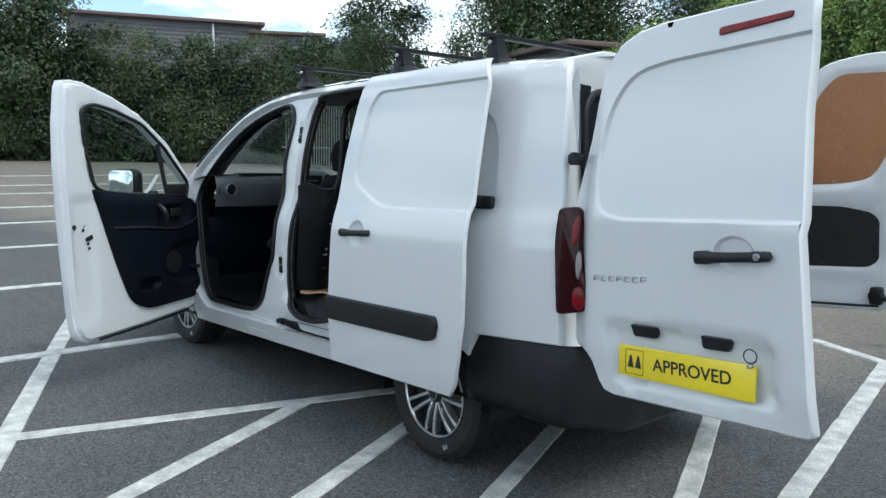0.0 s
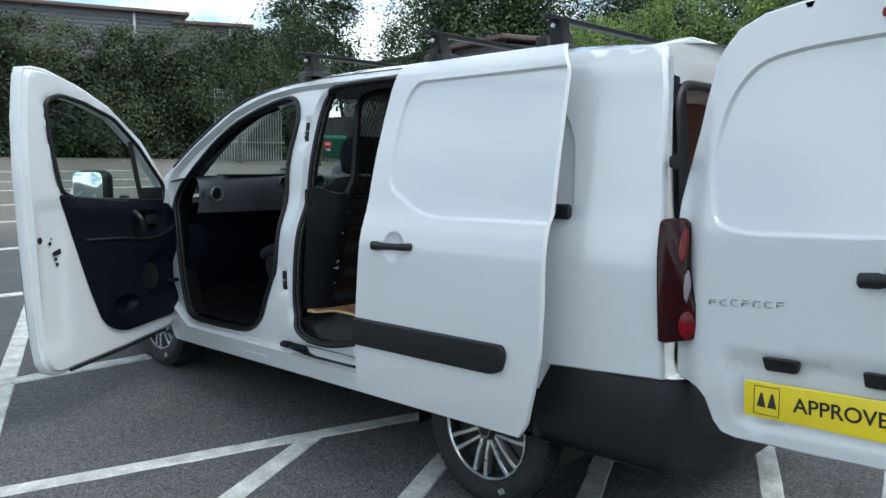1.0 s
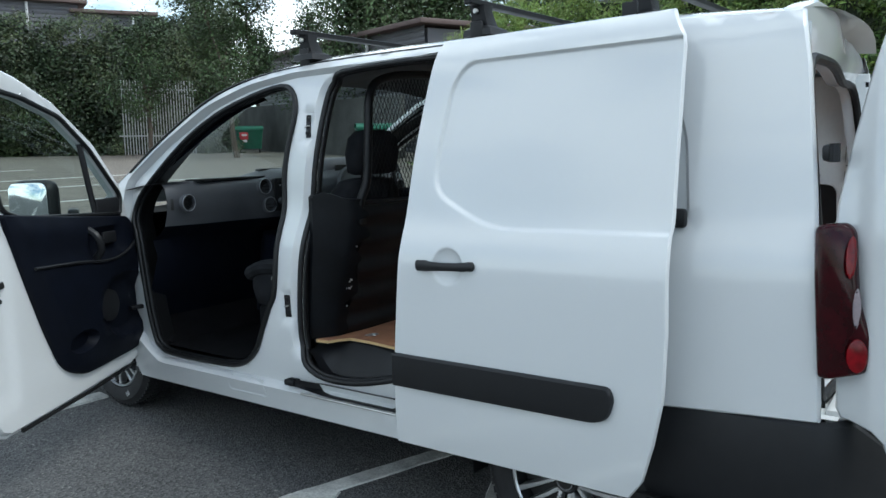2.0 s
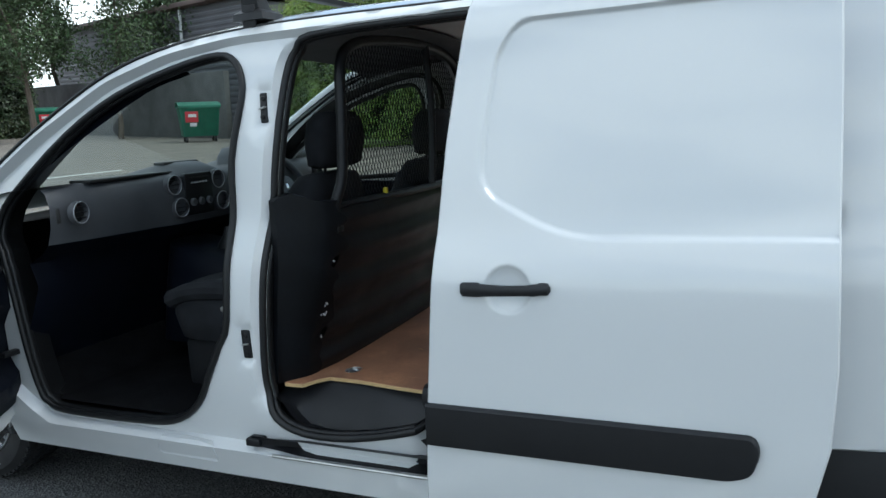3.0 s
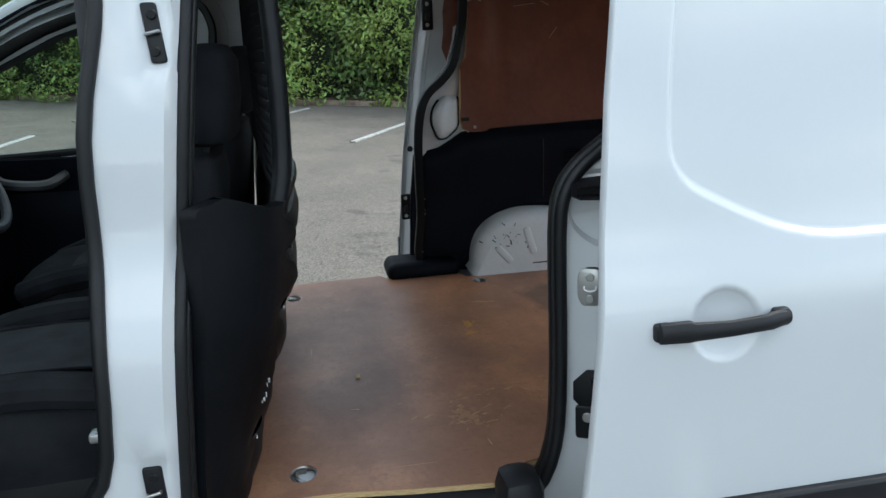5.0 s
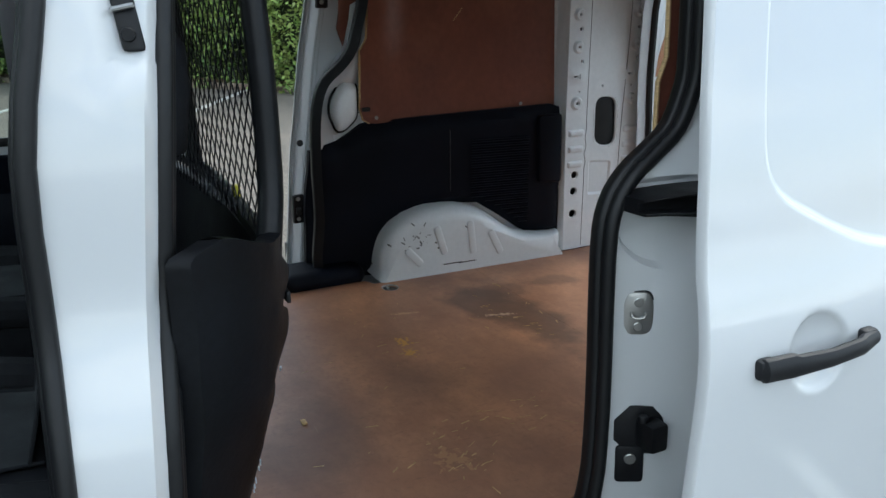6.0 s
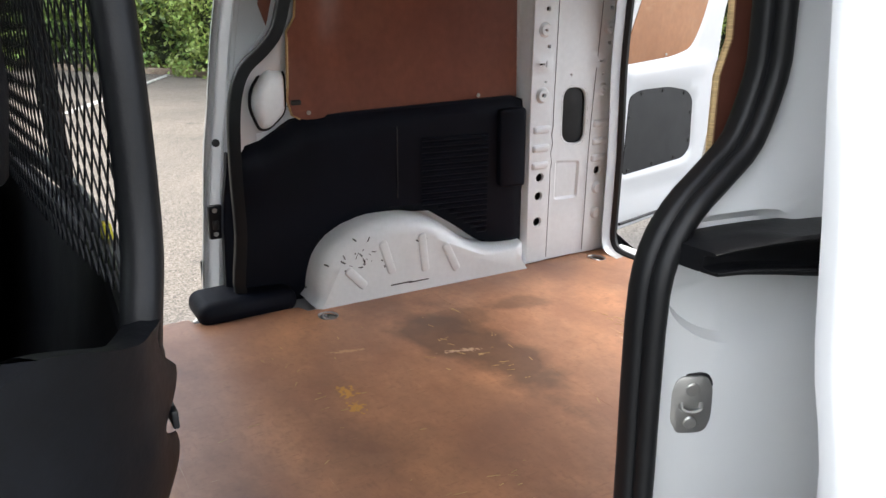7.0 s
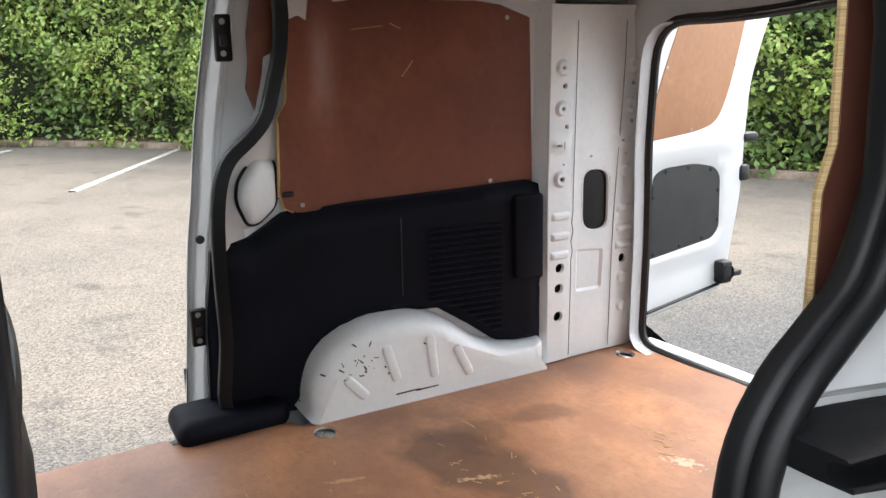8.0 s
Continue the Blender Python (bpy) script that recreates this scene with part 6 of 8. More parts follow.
part("cant_rail", bm, PAINT_IN, van, local=RIGHT)
# plywood panel on the upper right side
UP_PLY = [(0.338, 1.722), (0.333, 1.63), (0.345, 1.470), (0.366, 1.430), (0.368, 1.240), (0.358, 1.203), (0.335, 1.190), (0.313, 1.188), (-0.354, 1.212), (-0.346, 1.45), (-0.338, 1.668), (-0.25, 1.700), (-0.10, 1.722)]
bm = bmesh.new()
plyx = lambda y, z=1.3: wallx(y) - (0.022 + 0.024 * smooth((z - 1.36) / 0.12)) * smooth((y - 0.18) / 0.14)
slab(bm, UP_PLY, lambda y, z: Vector((plyx(y, z), y, z)), 0.012, (1, 0, 0), 0.035)
up = part("ply_side_panel", bm, PLY_WALL, van, "dark reddish-brown plywood side panel", local=RIGHT)
bm = bmesh.new()
tube(bm, [(plyx(y, z) + 0.006, y + 0.002, z) for y, z in UP_PLY[:7]], 0.0045, n=6)
part("raw_edge", bm, PLY_EDGE, up, "pale raw plywood edge")
for y, z in ((0.315, 1.207), (-0.222, 1.226), (-0.27, 1.668), (0.30, 1.69)):
    part("screw", disc_bm((plyx(y, z), y, z), (-1, 0, 0), 0.0065, 0.004, 10), STEEL, up)
part("clip", block((plyx(0.345) - 0.006, 0.352, 1.238), (0.012, 0.030, 0.014), 0.004), INK, up)
for (y0, z0), (y1, z1) in (((0.16, 1.64), (0.08, 1.648)), ((0.06, 1.655), (0.03, 1.64)), ((0.03, 1.52), (0.0, 1.56))):
    bm = bmesh.new()
    tube(bm, [(wallx(y0) - 0.0008, y0, z0), (wallx(y1) - 0.0008, y1, z1)], 0.0012, n=4)
    part("scratch", bm, PLY_EDGE, up)
bm = bmesh.new()
LEFT_PLY = [(0.378, 1.722), (0.376, 1.60), (0.374, 1.470), (0.389, 1.430), (0.392, 1.24)] + UP_PLY[5:]
slab(bm, LEFT_PLY, lambda y, z: Vector((-0.709, y - 0.02, z - 0.015)), 0.009, (-1, 0, 0), 0.10)
upl = part("ply_side_panel", bm, PLY_WALL, van, "dark reddish-brown plywood side panel")
bm = bmesh.new()
tube(bm, [(-0.7135, y - 0.019, z - 0.015) for y, z in LEFT_PLY[:7]], 0.0042, n=6)
part("raw_edge", bm, PLY_EDGE, upl, "pale raw plywood edge")
part("screw", disc_bm((-0.706, 0.315, 1.60), (1, 0, 0), 0.0065, 0.004, 10), STEEL, upl)
# white blister beside the panel
DOME = rounded([(0.420, 1.345), (0.372, 1.325), (0.374, 1.205), (0.425, 1.168), (0.458, 1.172), (0.484, 1.235), (0.476, 1.285)], 0.025, 4)
bm = bmesh.new()
dc = sum(DOME) / len(DOME)
on_jamb = lambda y: wallr(y) - 0.005 - 0.020 * smooth((y - 0.40) / 0.07)
rows = [[Vector((on_jamb(q[0]) - h, q[0], q[1])) for q in [dc + (p - dc) * k for p in DOME]] for k, h in ((1, 0), (0.985, 0.010), (0.93, 0.022), (0.82, 0.032), (0.62, 0.039), (0.35, 0.043), (0.12, 0.044))]
vv = grid(bm, rows, closed=True)
bm.faces.new(vv[-1])
part("white_blister", bm, PAINT_IN, van, "white bulged cover beside the plywood", sharp=60, local=RIGHT)
bm = bmesh.new()
tube(bm, [(on_jamb(p[0]) - 0.001, p[0], p[1]) for p in shrink(DOME, -0.003)], 0.0045, True, 6)
part("blister_gasket", bm, RUBBER, van, local=RIGHT)
# strip of plywood seen through the jamb opening
bm = bmesh.new()
prism(bm, rounded([(0.392, 1.43), (0.335, 1.43), (0.335, 1.74), (0.405, 1.74), (0.410, 1.68), (0.416, 1.63), (0.413, 1.56), (0.420, 1.50)], 0.006, 2), lambda y, z, h: Vector((half(z) + 0.030 - h, y, z)), 0.008, 0.002)
part("quarter_ply_strip", bm, PLY_WALL, van, local=RIGHT)

# ---- the plywood load floor, a loose board in two pieces ----
floor_root = thing("plywood_floor", "worn brown plywood load floor, stained and scratched", "van floor", VAN @ BOARD)
F_RIGHT = [(0.760, 1.130), (0.772, 0.95), (0.778, 0.70), (0.740, 0.690), (0.715, 0.47), (0.705, 0.40), (0.665, 0.385), (0.655, 0.30), (0.648, 0.0085)]
F_LEFT = [(-0.640, 0.0085), (-0.650, 0.40), (-0.700, 0.56), (-0.752, 0.625), (-0.735, 0.785), (-0.712, 0.93), (-0.706, 1.050), (-0.735, 1.078), (-0.795, 1.105), (-0.797, 1.172), (-0.60, 1.178)]
FRONT = F_RIGHT + F_LEFT
REARP = [(0.648, 0.008), (0.650, -0.20), (0.664, -0.375), (0.668, -0.64), (0.650, -0.738), (0.0, -0.742), (-0.636, -0.735), (-0.650, -0.60), (-0.640, 0.008)]
RINGS = [(-0.619, 1.010), (0.600, 1.035), (0.604, 0.348), (0.596, -0.634)]
oval = lambda c: [(c[0] + 0.036 * math.cos(a), c[1] + 0.030 * math.sin(a)) for a in np.linspace(0, 2 * math.pi, 21)[:-1]]
TOP = 0.664
for poly, hs in ((FRONT, RINGS[:3]), (REARP, RINGS[3:])):
    bm = bmesh.new()
    sheet(bm, poly, [oval(c) for c in hs], lambda x, y: Vector((x, y, TOP)), 0.25, flange=0.0105, lip=0.0005, inward=lambda u, v: Vector((0, 0, -1)))
    b_ = part("board", bm, PLY_FLOOR, floor_root)
    bm = bmesh.new()
    loop = resample(poly, 0.08)
    grid(bm, [[Vector((*p, TOP - z)) for p in shrink(loop, -0.0016)] for z in (0.0012, 0.0125)], closed=True)
    part("raw_edge", bm, PLY_EDGE, b_, "pale layered plywood edge")
    for c in hs:
        root = part("tie_down_cup", disc_bm((c[0], c[1], TOP - 0.020), (0, 0, 1), 0.040, 0.004, 20), PAINT_IN, b_)
        bm = bmesh.new()
        tube(bm, [(p[0], p[1], TOP - 0.004) for p in shrink(oval(c), 0.002)], 0.003, True, 6)
        tube(bm, spline([(c[0] - 0.022, c[1] - 0.004, TOP - 0.010), (c[0] - 0.010, c[1] + 0.014, TOP - 0.004), (c[0] + 0.012, c[1] + 0.013, TOP - 0.004), (c[0] + 0.024, c[1] - 0.004, TOP - 0.010)], 4), 0.0045, n=6)
        part("tie_down_ring", bm, STEEL, b_, "steel lashing ring")
rs = random.Random(9)
scr = bmesh.new()
spots = [(0.12, 0.50, 6, 0.09, 0.05), (0.25, 0.16, 12, 0.10, 0.04), (0.08, 0.085, 9, 0.05, 0.03), (-0.45, 0.62, 26, 0.06, 0.05), (-0.35, 0.45, 22, 0.05, 0.07), (0.10, -0.33, 20, 0.05, 0.03), (0.40, 0.55, 10, 0.10, 0.12), (-0.1, 0.75, 12, 0.3, 0.2),
         (0.35, 0.02, 10, 0.2, 0.004)]
for cx, cy, k, sx, sy in spots:
    base_a = rs.uniform(0, 3.1)
    for _ in range(k):
        x, y = cx + rs.gauss(0, sx), cy + rs.gauss(0, sy)
        a = base_a + rs.gauss(0, 0.35)
        ln = rs.uniform(0.004, 0.03)
        if not (-0.62 < x < 0.58 and -0.70 < y < 1.1):
            continue
        box(scr, (0, 0, 0), (ln, rs.uniform(0.0008, 0.0028), 0.0006), 0, Matrix.Translation((x, y, TOP + 0.0008)) @ Matrix.Rotation(a, 4, "Z"))
ob = part("scratches", scr, PLY_EDGE, floor_root, "pale chips and scratches")
tagged(ob, kind="stuff")
bm = bmesh.new()
box(bm, (-0.16, 0.86, TOP + 0.004), (0.022, 0.012, 0.004), 0.001, None)
part("splinter", bm, PLY_EDGE, floor_root)

# ---- bulkhead: padded lower wall, tube frame, steel mesh ----
bulk = thing("bulkhead", "black bulkhead with padded lower wall and steel mesh", "bulkhead")
del bulk["category"]
bulk.parent = van


def bulk_y(x, z):
    top = float(np.interp(x, [-0.82, -0.79, -0.76, -0.72, -0.68, -0.63, -0.57, -0.35, 0.0, 0.45, 0.80], [1.130, 1.080, 1.045, 1.010, 0.990, 0.980, 0.974, 0.970, 0.990, 1.050, 1.095]))
    low = float(np.interp(x, [-0.80, -0.72, -0.57, 0.0, 0.80], [1.172, 1.125, 1.100, 1.112, 1.160]))
    return low + (top - low) * smooth((z - 0.62) / 0.58)


bm = bmesh.new()
rows = []
for z in np.linspace(0.655, 1.215, 60):
    r = []
    for x in np.linspace(-0.665, 0.80, 28):
        rib = 0.011 * math.sin((z - 0.66) * 50) * smooth((z - 0.66) / 0.05) * smooth((1.21 - z) / 0.04)
        wob = 0.006 * noise.noise((x * 4, z * 5, 1))
        r.append(Vector((x, bulk_y(x, z) - rib - wob, z)))
    rows.append(r)
grid(bm, rows)
grid(bm, [[v + Vector((0, 0.03, 0)) for v in r] for r in (rows[0], rows[30], rows[-1])])
grid(bm, [rows[-1], [v + Vector((0, 0.012, 0.006)) for v in rows[-1]], [v + Vector((0, 0.03, 0)) for v in rows[-1]]])
part("padded_wall", bm, material("black_vinyl", (0.006, 0.0066, 0.0085), 0.46, spec=0.30, vary=0.15, scale=8.0, bump=0.3, bump_scale=130, dist=0.002), bulk, "black quilted vinyl padding", sharp=60)
bm = bmesh.new()
rows = []
bulge_z = (0.66, 0.74, 0.80, 0.85, 0.90, 0.95, 1.00, 1.045, 1.07, 1.10, 1.14, 1.160, 1.170, 1.185, 1.20, 1.225, 1.25, 1.28)
bulge_x = (0.0, 0.004, -0.008, 0.010, 0.014, -0.004, 0.010, -0.010, -0.004, 0.016, 0.012, -0.006, -0.008, 0.008, 0.012, 0.004, -0.002, 0.006)
for z in np.linspace(0.668, 1.262, 80):
    inset = 0.025 * smooth((z - 1.236) / 0.026) ** 2
    wave = float(np.interp(z, bulge_z, bulge_x)) + 0.004 * math.sin(z * 75)
    row = []
    for x in np.linspace(-0.814 + inset, -0.672, 14):
        edge = smooth((x + 0.74) / 0.07)
        row.append(Vector((x + 1.9 * wave * edge, bulk_y(x, z) - 0.005 * math.sin((x + 0.8) * 13) - 0.9 * wave * edge + 0.004 * noise.noise((x * 9, z * 9, 2.0)), 0.668 + (z - 0.668) * (1.035 - 0.065 * smooth((x + 0.81) / 0.10)))))
    rows.append(row)
grid(bm, rows)
grid(bm, [[v + Vector((0.008, 0.028, 0)) for v in r] for r in rows])
grid(bm, [[a, (a + b) / 2 + Vector((0, 0, 0.004)), b] for a, b in zip(rows[-1], [v + Vector((0.008, 0.028, 0)) for v in rows[-1]])])
grid(bm, [[r[0] for r in rows], [r[0] + Vector((0.008, 0.028, 0)) for r in rows]])
part("side_flap", bm, FLAP, bulk, "black plastic panel behind the passenger seat", sharp=60)
bm = bmesh.new()
box(bm, (-0.668, 0.982, 1.152), (0.034, 0.006, 0.018), 0.002, None)
part("strap_end", bm, RUBBER, bulk)
rs = random.Random(31)
for z, k in ((1.045, 2), (0.905, 3), (0.875, 4), (0.80, 1)):
    for _ in range(k):
        zz, xx = z + rs.gauss(0, 0.010), -0.690 + rs.gauss(0, 0.006)
        part("scuff", block((0, 0, 0), (rs.uniform(0.002, 0.006), 0.0016, rs.uniform(0.003, 0.010)), 0, Matrix.Translation((xx, bulk_y(xx, zz) - 0.011, zz)) @ Matrix.Rotation(rs.uniform(-0.8, 0.8), 4, "Y")), GREY_INK, bulk, "pale scuff")
FR = [(-0.672, 1.012, 1.14), (-0.660, 0.996, 1.24), (-0.634, 0.982, 1.32), (-0.618, 0.978, 1.50), (-0.590, 0.984, 1.67), (-0.50, 0.992, 1.735), (-0.30, 1.0, 1.765), (0.0, 1.005, 1.775), (0.30, 1.035, 1.765), (0.52, 1.065, 1.715), (0.64, 1.082, 1.60), (0.68, 1.09, 1.45),
      (0.665, 1.09, 1.30), (0.655, 1.09, 1.20)]
bm = bmesh.new()
tube(bm, spline(FR, 4), 0.0180, n=12)
part("frame_tube", bm, BLACK_METAL, bulk, "black steel tube frame")
for k in range(15):
    p = spline(FR, 4)[2 + k]
    bm = bmesh.new()
    lathe(bm, [(-0.004, 0.003), (0.0, 0.006), (0.004, 0.003)], 8, Matrix.Translation((p[0] + 0.016, p[1] - 0.006, p[2] + 0.004 * math.sin(k * 2.1))))
    part("weld_bead", bm, BLACK_METAL, bulk)
bm = bmesh.new()
tube(bm, spline([(-0.655, 1.0, 1.225), (-0.2, 0.980, 1.222), (0.2, 1.0, 1.222), (0.66, 1.075, 1.222)], 5), 0.014, n=8)
tube(bm, spline([(0.06, 0.992, 1.23), (0.10, 0.995, 1.50), (0.10, 1.005, 1.77)], 4), 0.015, n=8)
part("frame_rail", bm, BLACK_METAL, bulk)
fo = [(p[0], p[2]) for p in spline(FR, 4)]
MESH = [(-0.655, 1.235)] + [p for p in fo if p[1] > 1.24] + [(0.65, 1.235)]
bm = bmesh.new()
cw, ch = 0.0265, 0.046
mesh_y = lambda x: float(np.interp(x, [-0.65, -0.35, 0.0, 0.35, 0.68], [0.990, 1.028, 1.058, 1.085, 1.115]))
for sgn in (-1, 1):
    for k in range(-70, 110):
        run, pts = [], []
        for j in range(0, 48):
            z = 1.236 + j * ch / 4
            x = -0.68 + k * cw + sgn * (z - 1.236) * cw / ch
            if inside((x, z), MESH):
                run.append((x, z))
            else:
                if len(run) > 1:
                    pts.append(run)
                run = []
        if len(run) > 1:
            pts.append(run)
        for r in pts:
            r = [r[0]] + ([r[len(r) // 2]] if len(r) > 12 else []) + [r[-1]]
            rows = [[Vector((x + dx, mesh_y(x) + dy, z)) for dx, dy in ((-0.0013, 0.0009), (0.0013, 0.0009), (0.0013, -0.0010), (-0.0013, -0.0010))] for x, z in r]
            grid(bm, rows, closed=True)
part("steel_mesh", bm, BLACK_METAL, bulk, "black expanded steel mesh")
tag_ = part("yellow_tag", block((-0.352, 0.982, 1.224), (0.020, 0.012, 0.060), 0.003), YELLOW_TAG, bulk, "small yellow plastic tag")


# ---- cab ----
def cushion(bm, rings, n=20, p=3.2):
    """A padded form: rings of (centre, half width, half depth, tilt), each a rounded rectangle."""
    rows = []
    for (x, y, z), w, d, t in rings:
        row = []
        for a in np.linspace(0, 2 * math.pi, n + 1)[:-1]:
            ca, sa = math.cos(a), math.sin(a)
            u = w * math.copysign(abs(ca) ** (2 / p), ca)
            v = d * math.copysign(abs(sa) ** (2 / p), sa)
            row.append(Vector((x + u, y + v * math.cos(t), z + v * math.sin(t))))
        rows.append(row)
    grid(bm, rows, closed=True, cap=True)


def seat(cx):
    root = thing("seat", "dark grey cloth cab seat with a headrest", "seat")
    del root["category"]
    root.parent = van
    bm = bmesh.new()
    cushion(bm, [((cx, 1.50, 0.735), 0.20, 0.24, 0), ((cx, 1.50, 0.75), 0.24, 0.275, 0), ((cx, 1.51, 0.82), 0.25, 0.285, 0.03), ((cx, 1.51, 0.895), 0.245, 0.275, 0.05), ((cx, 1.51, 0.925), 0.20, 0.23, 0.05), ((cx, 1.51, 0.930), 0.12, 0.15, 0.05)])
    part("seat_cushion", bm, FABRIC, root, sharp=60)
    for s in (-1, 1):
        bm = bmesh.new()
        tube(bm, spline([(cx + s * 0.215, 1.28, 0.90), (cx + s * 0.23, 1.45, 0.935), (cx + s * 0.225, 1.62, 0.925), (cx + s * 0.19, 1.755, 0.885)], 5), 0.035, n=10)
        part("side_bolster", bm, FABRIC, root)
    bm = bmesh.new()
    cushion(bm, [((cx, 1.28, 0.82), 0.20, 0.06, 0), ((cx, 1.265, 0.86), 0.235, 0.075, 0), ((cx, 1.235, 1.0), 0.245, 0.085, 0), ((cx, 1.20, 1.15), 0.235, 0.080, 0), ((cx, 1.17, 1.26), 0.20, 0.068, 0), ((cx, 1.155, 1.315), 0.150, 0.05, 0), ((cx, 1.15, 1.325), 0.09, 0.02, 0)])
    part("backrest", bm, FABRIC, root, sharp=60)
    # lighter woven middle panels, edged with piping
    for nm, rows in (("cushion_insert", [[Vector((cx + u * w, y, z + 0.004 * (1 - u * u))) for u in (-1, -0.8, -0.4, 0, 0.4, 0.8, 1)] for y, z, w in ((1.33, 0.9275, 0.128), (1.42, 0.9375, 0.140), (1.52, 0.9400, 0.146), (1.64, 0.9340, 0.146), (1.72, 0.9200, 0.140), (1.765, 0.8950, 0.134))]),
                     ("back_insert", [[Vector((cx + u * w, y + 0.004 * u * u, z)) for u in (-1, -0.5, 0, 0.5, 1)] for y, z, w in ((1.3450, 0.93, 0.13), (1.3250, 1.00, 0.14), (1.3050, 1.08, 0.14), (1.2850, 1.15, 0.135), (1.2440, 1.25, 0.11))])):
        bm = bmesh.new()
        grid(bm, rows)
        ins = part(nm, bm, FABRIC_MID, root, "lighter grey woven cloth", sharp=60)
        bm = bmesh.new()
        tube(bm, spline([r[0] for r in rows] + rows[-1][1:-1] + [r[-1] for r in rows[::-1]], 3), 0.0032, n=6)
        part("piping", bm, FABRIC, ins)
    bm = bmesh.new()
    cushion(bm, [((cx, 1.125, 1.338), 0.10, 0.03, 0), ((cx, 1.122, 1.350), 0.135, 0.050, 0), ((cx, 1.115, 1.43), 0.150, 0.056, 0), ((cx, 1.110, 1.495), 0.135, 0.052, 0), ((cx, 1.108, 1.525), 0.10, 0.035, 0), ((cx, 1.108, 1.530), 0.06, 0.015, 0)])
    hr = part("headrest", bm, FABRIC, root, sharp=60)
    bm = bmesh.new()
    for s in (-1, 1):
        tube(bm, [(cx + s * 0.06, 1.14, 1.28), (cx + s * 0.06, 1.122, 1.36)], 0.006)
    part("headrest_post", bm, PLASTIC, hr)
    bm = bmesh.new()
    box(bm, (cx, 1.50, 0.65), (0.40, 0.42, 0.18), 0.02)
    part("seat_base", bm, PLASTIC, root)
    return root


seat(-0.445)
seat(0.365)

dash = thing("dashboard", "dark grey plastic dashboard with round air vents", "dashboard")
del dash["category"]
dash.parent = van
bm = bmesh.new()
rows = []
for x in np.linspace(-0.865, 0.865, 36):
    hood = 0.045 * smooth((0.17 - abs(x + 0.17)) / 0.10) + 0.05 * smooth((0.22 - abs(x - 0.36)) / 0.10)
    cen = smooth((0.24 - abs(x + 0.20)) / 0.10)
    yf = 1.985 - 0.03 * cen + 0.06 * (abs(x) / 0.82) ** 4
    rows.append([Vector((x, y, z)) for y, z in ((2.66, 1.21), (2.45, 1.285), (2.25, 1.315 + hood * 0.7), (2.12, 1.325 + hood), (2.05, 1.330 + hood * 0.9), (yf + 0.022, 1.318 + hood * 0.5), (yf + 0.002, 1.300 + hood * 0.25), (yf - 0.010, 1.25), (yf - 0.004, 1.18),
                                               (yf + 0.02, 1.12), (yf + 0.06, 1.085), (yf + 0.13, 1.05), (2.16, 0.97), (2.24, 0.80), (2.34, 0.62))])
grid(bm, [r[:10] for r in rows])
part("moulding", bm, DASH, dash, sharp=60)
# lower dashboard in near-black: the footwell's shade put into its colour
bm = bmesh.new()
grid(bm, [r[9:] for r in rows])
part("shaded_lower_dash", bm, TRIM, dash, "lower dashboard, coloured black for the shade under it", sharp=60)
bm = bmesh.new()
box(bm, (-0.50, 2.065, 1.332), (0.42, 0.11, 0.012), 0.004, None)
part("shelf_tray", bm, INK, dash, "dark open shelf")
bm = bmesh.new()
prism(bm, rounded([(-0.11, -0.05), (0.11, -0.05), (0.08, 0.05), (-0.08, 0.05)], 0.03, 4), lambda a, b, h: Vector((-0.17 + a, 2.11 + b, 1.362 + h)), 0.012, 0.004)
part("top_tray", bm, INK, dash)
for x, z in ((-0.795, 1.229), (-0.357, 1.284), (-0.330, 1.190), (-0.093, 1.288), (-0.075, 1.193), (0.75, 1.232)):
    y = 1.955 if abs(x) < 0.6 else 1.99
    m = Matrix.Translation((x, y, z)) @ Matrix.Rotation(radians(-90 + (8 if x < -0.6 else 0)), 4, "Z")
    bm = bmesh.new()
    lathe(bm, [(-0.02, 0.034), (0.008, 0.034), (0.012, 0.0365), (0.010, 0.0405), (-0.01, 0.042)], 26, m)
    v = part("air_vent", bm, DASH, dash, "round air vent with a satin ring")
    bm = bmesh.new()
    tube(bm, [m @ Vector((0.0125, 0.0385 * math.cos(q), 0.0385 * math.sin(q))) for q in np.linspace(0, 2 * math.pi, 29)[:-1]], 0.0020, True, 6)
    part("vent_ring", bm, SATIN, v, "thin satin silver ring")
    part("vent_core", disc_bm(m @ Vector((-0.012, 0, 0)), m.to_3x3() @ Vector((1, 0, 0)), 0.0345, 0.006, 22), INK, v)
    for k in (-1, 0, 1):
        part("vane", block(m @ Vector((-0.002, 0, k * 0.018)), (0.064, 0.012, 0.003)), PLASTIC, v)
bm = bmesh.new()
prism(bm, rounded([(-0.30, 1.325), (-0.135, 1.325), (-0.135, 1.15), (-0.30, 1.15)], 0.015, 3), lambda x, z, h: Vector((x, 1.963 - h, z)), 0.022, 0.006)
st = part("radio_panel", bm, PLASTIC, dash, "black radio and heater panel")
for k in range(6):
    part("button", block((-0.262 + 0.017 * k, 1.939, 1.285), (0.010, 0.004, 0.007), 0.001), GREY_INK, st)
part("slot", block((-0.217, 1.940, 1.305), (0.12, 0.004, 0.006), 0.001), INK, st)
for k in range(3):
    part("knob", disc_bm((-0.265 + 0.048 * k, 1.942, 1.205), (0, -1, 0), 0.016, 0.014, 18), DASH, st)
bm = bmesh.new()
box(bm, (-0.775, 1.985, 1.235), (0.012, 0.012, 0.055), 0.004, Matrix.Translation((-0.085, 0.03, -0.01)))
part("demist_vent", bm, INK, dash)
bm = bmesh.new()
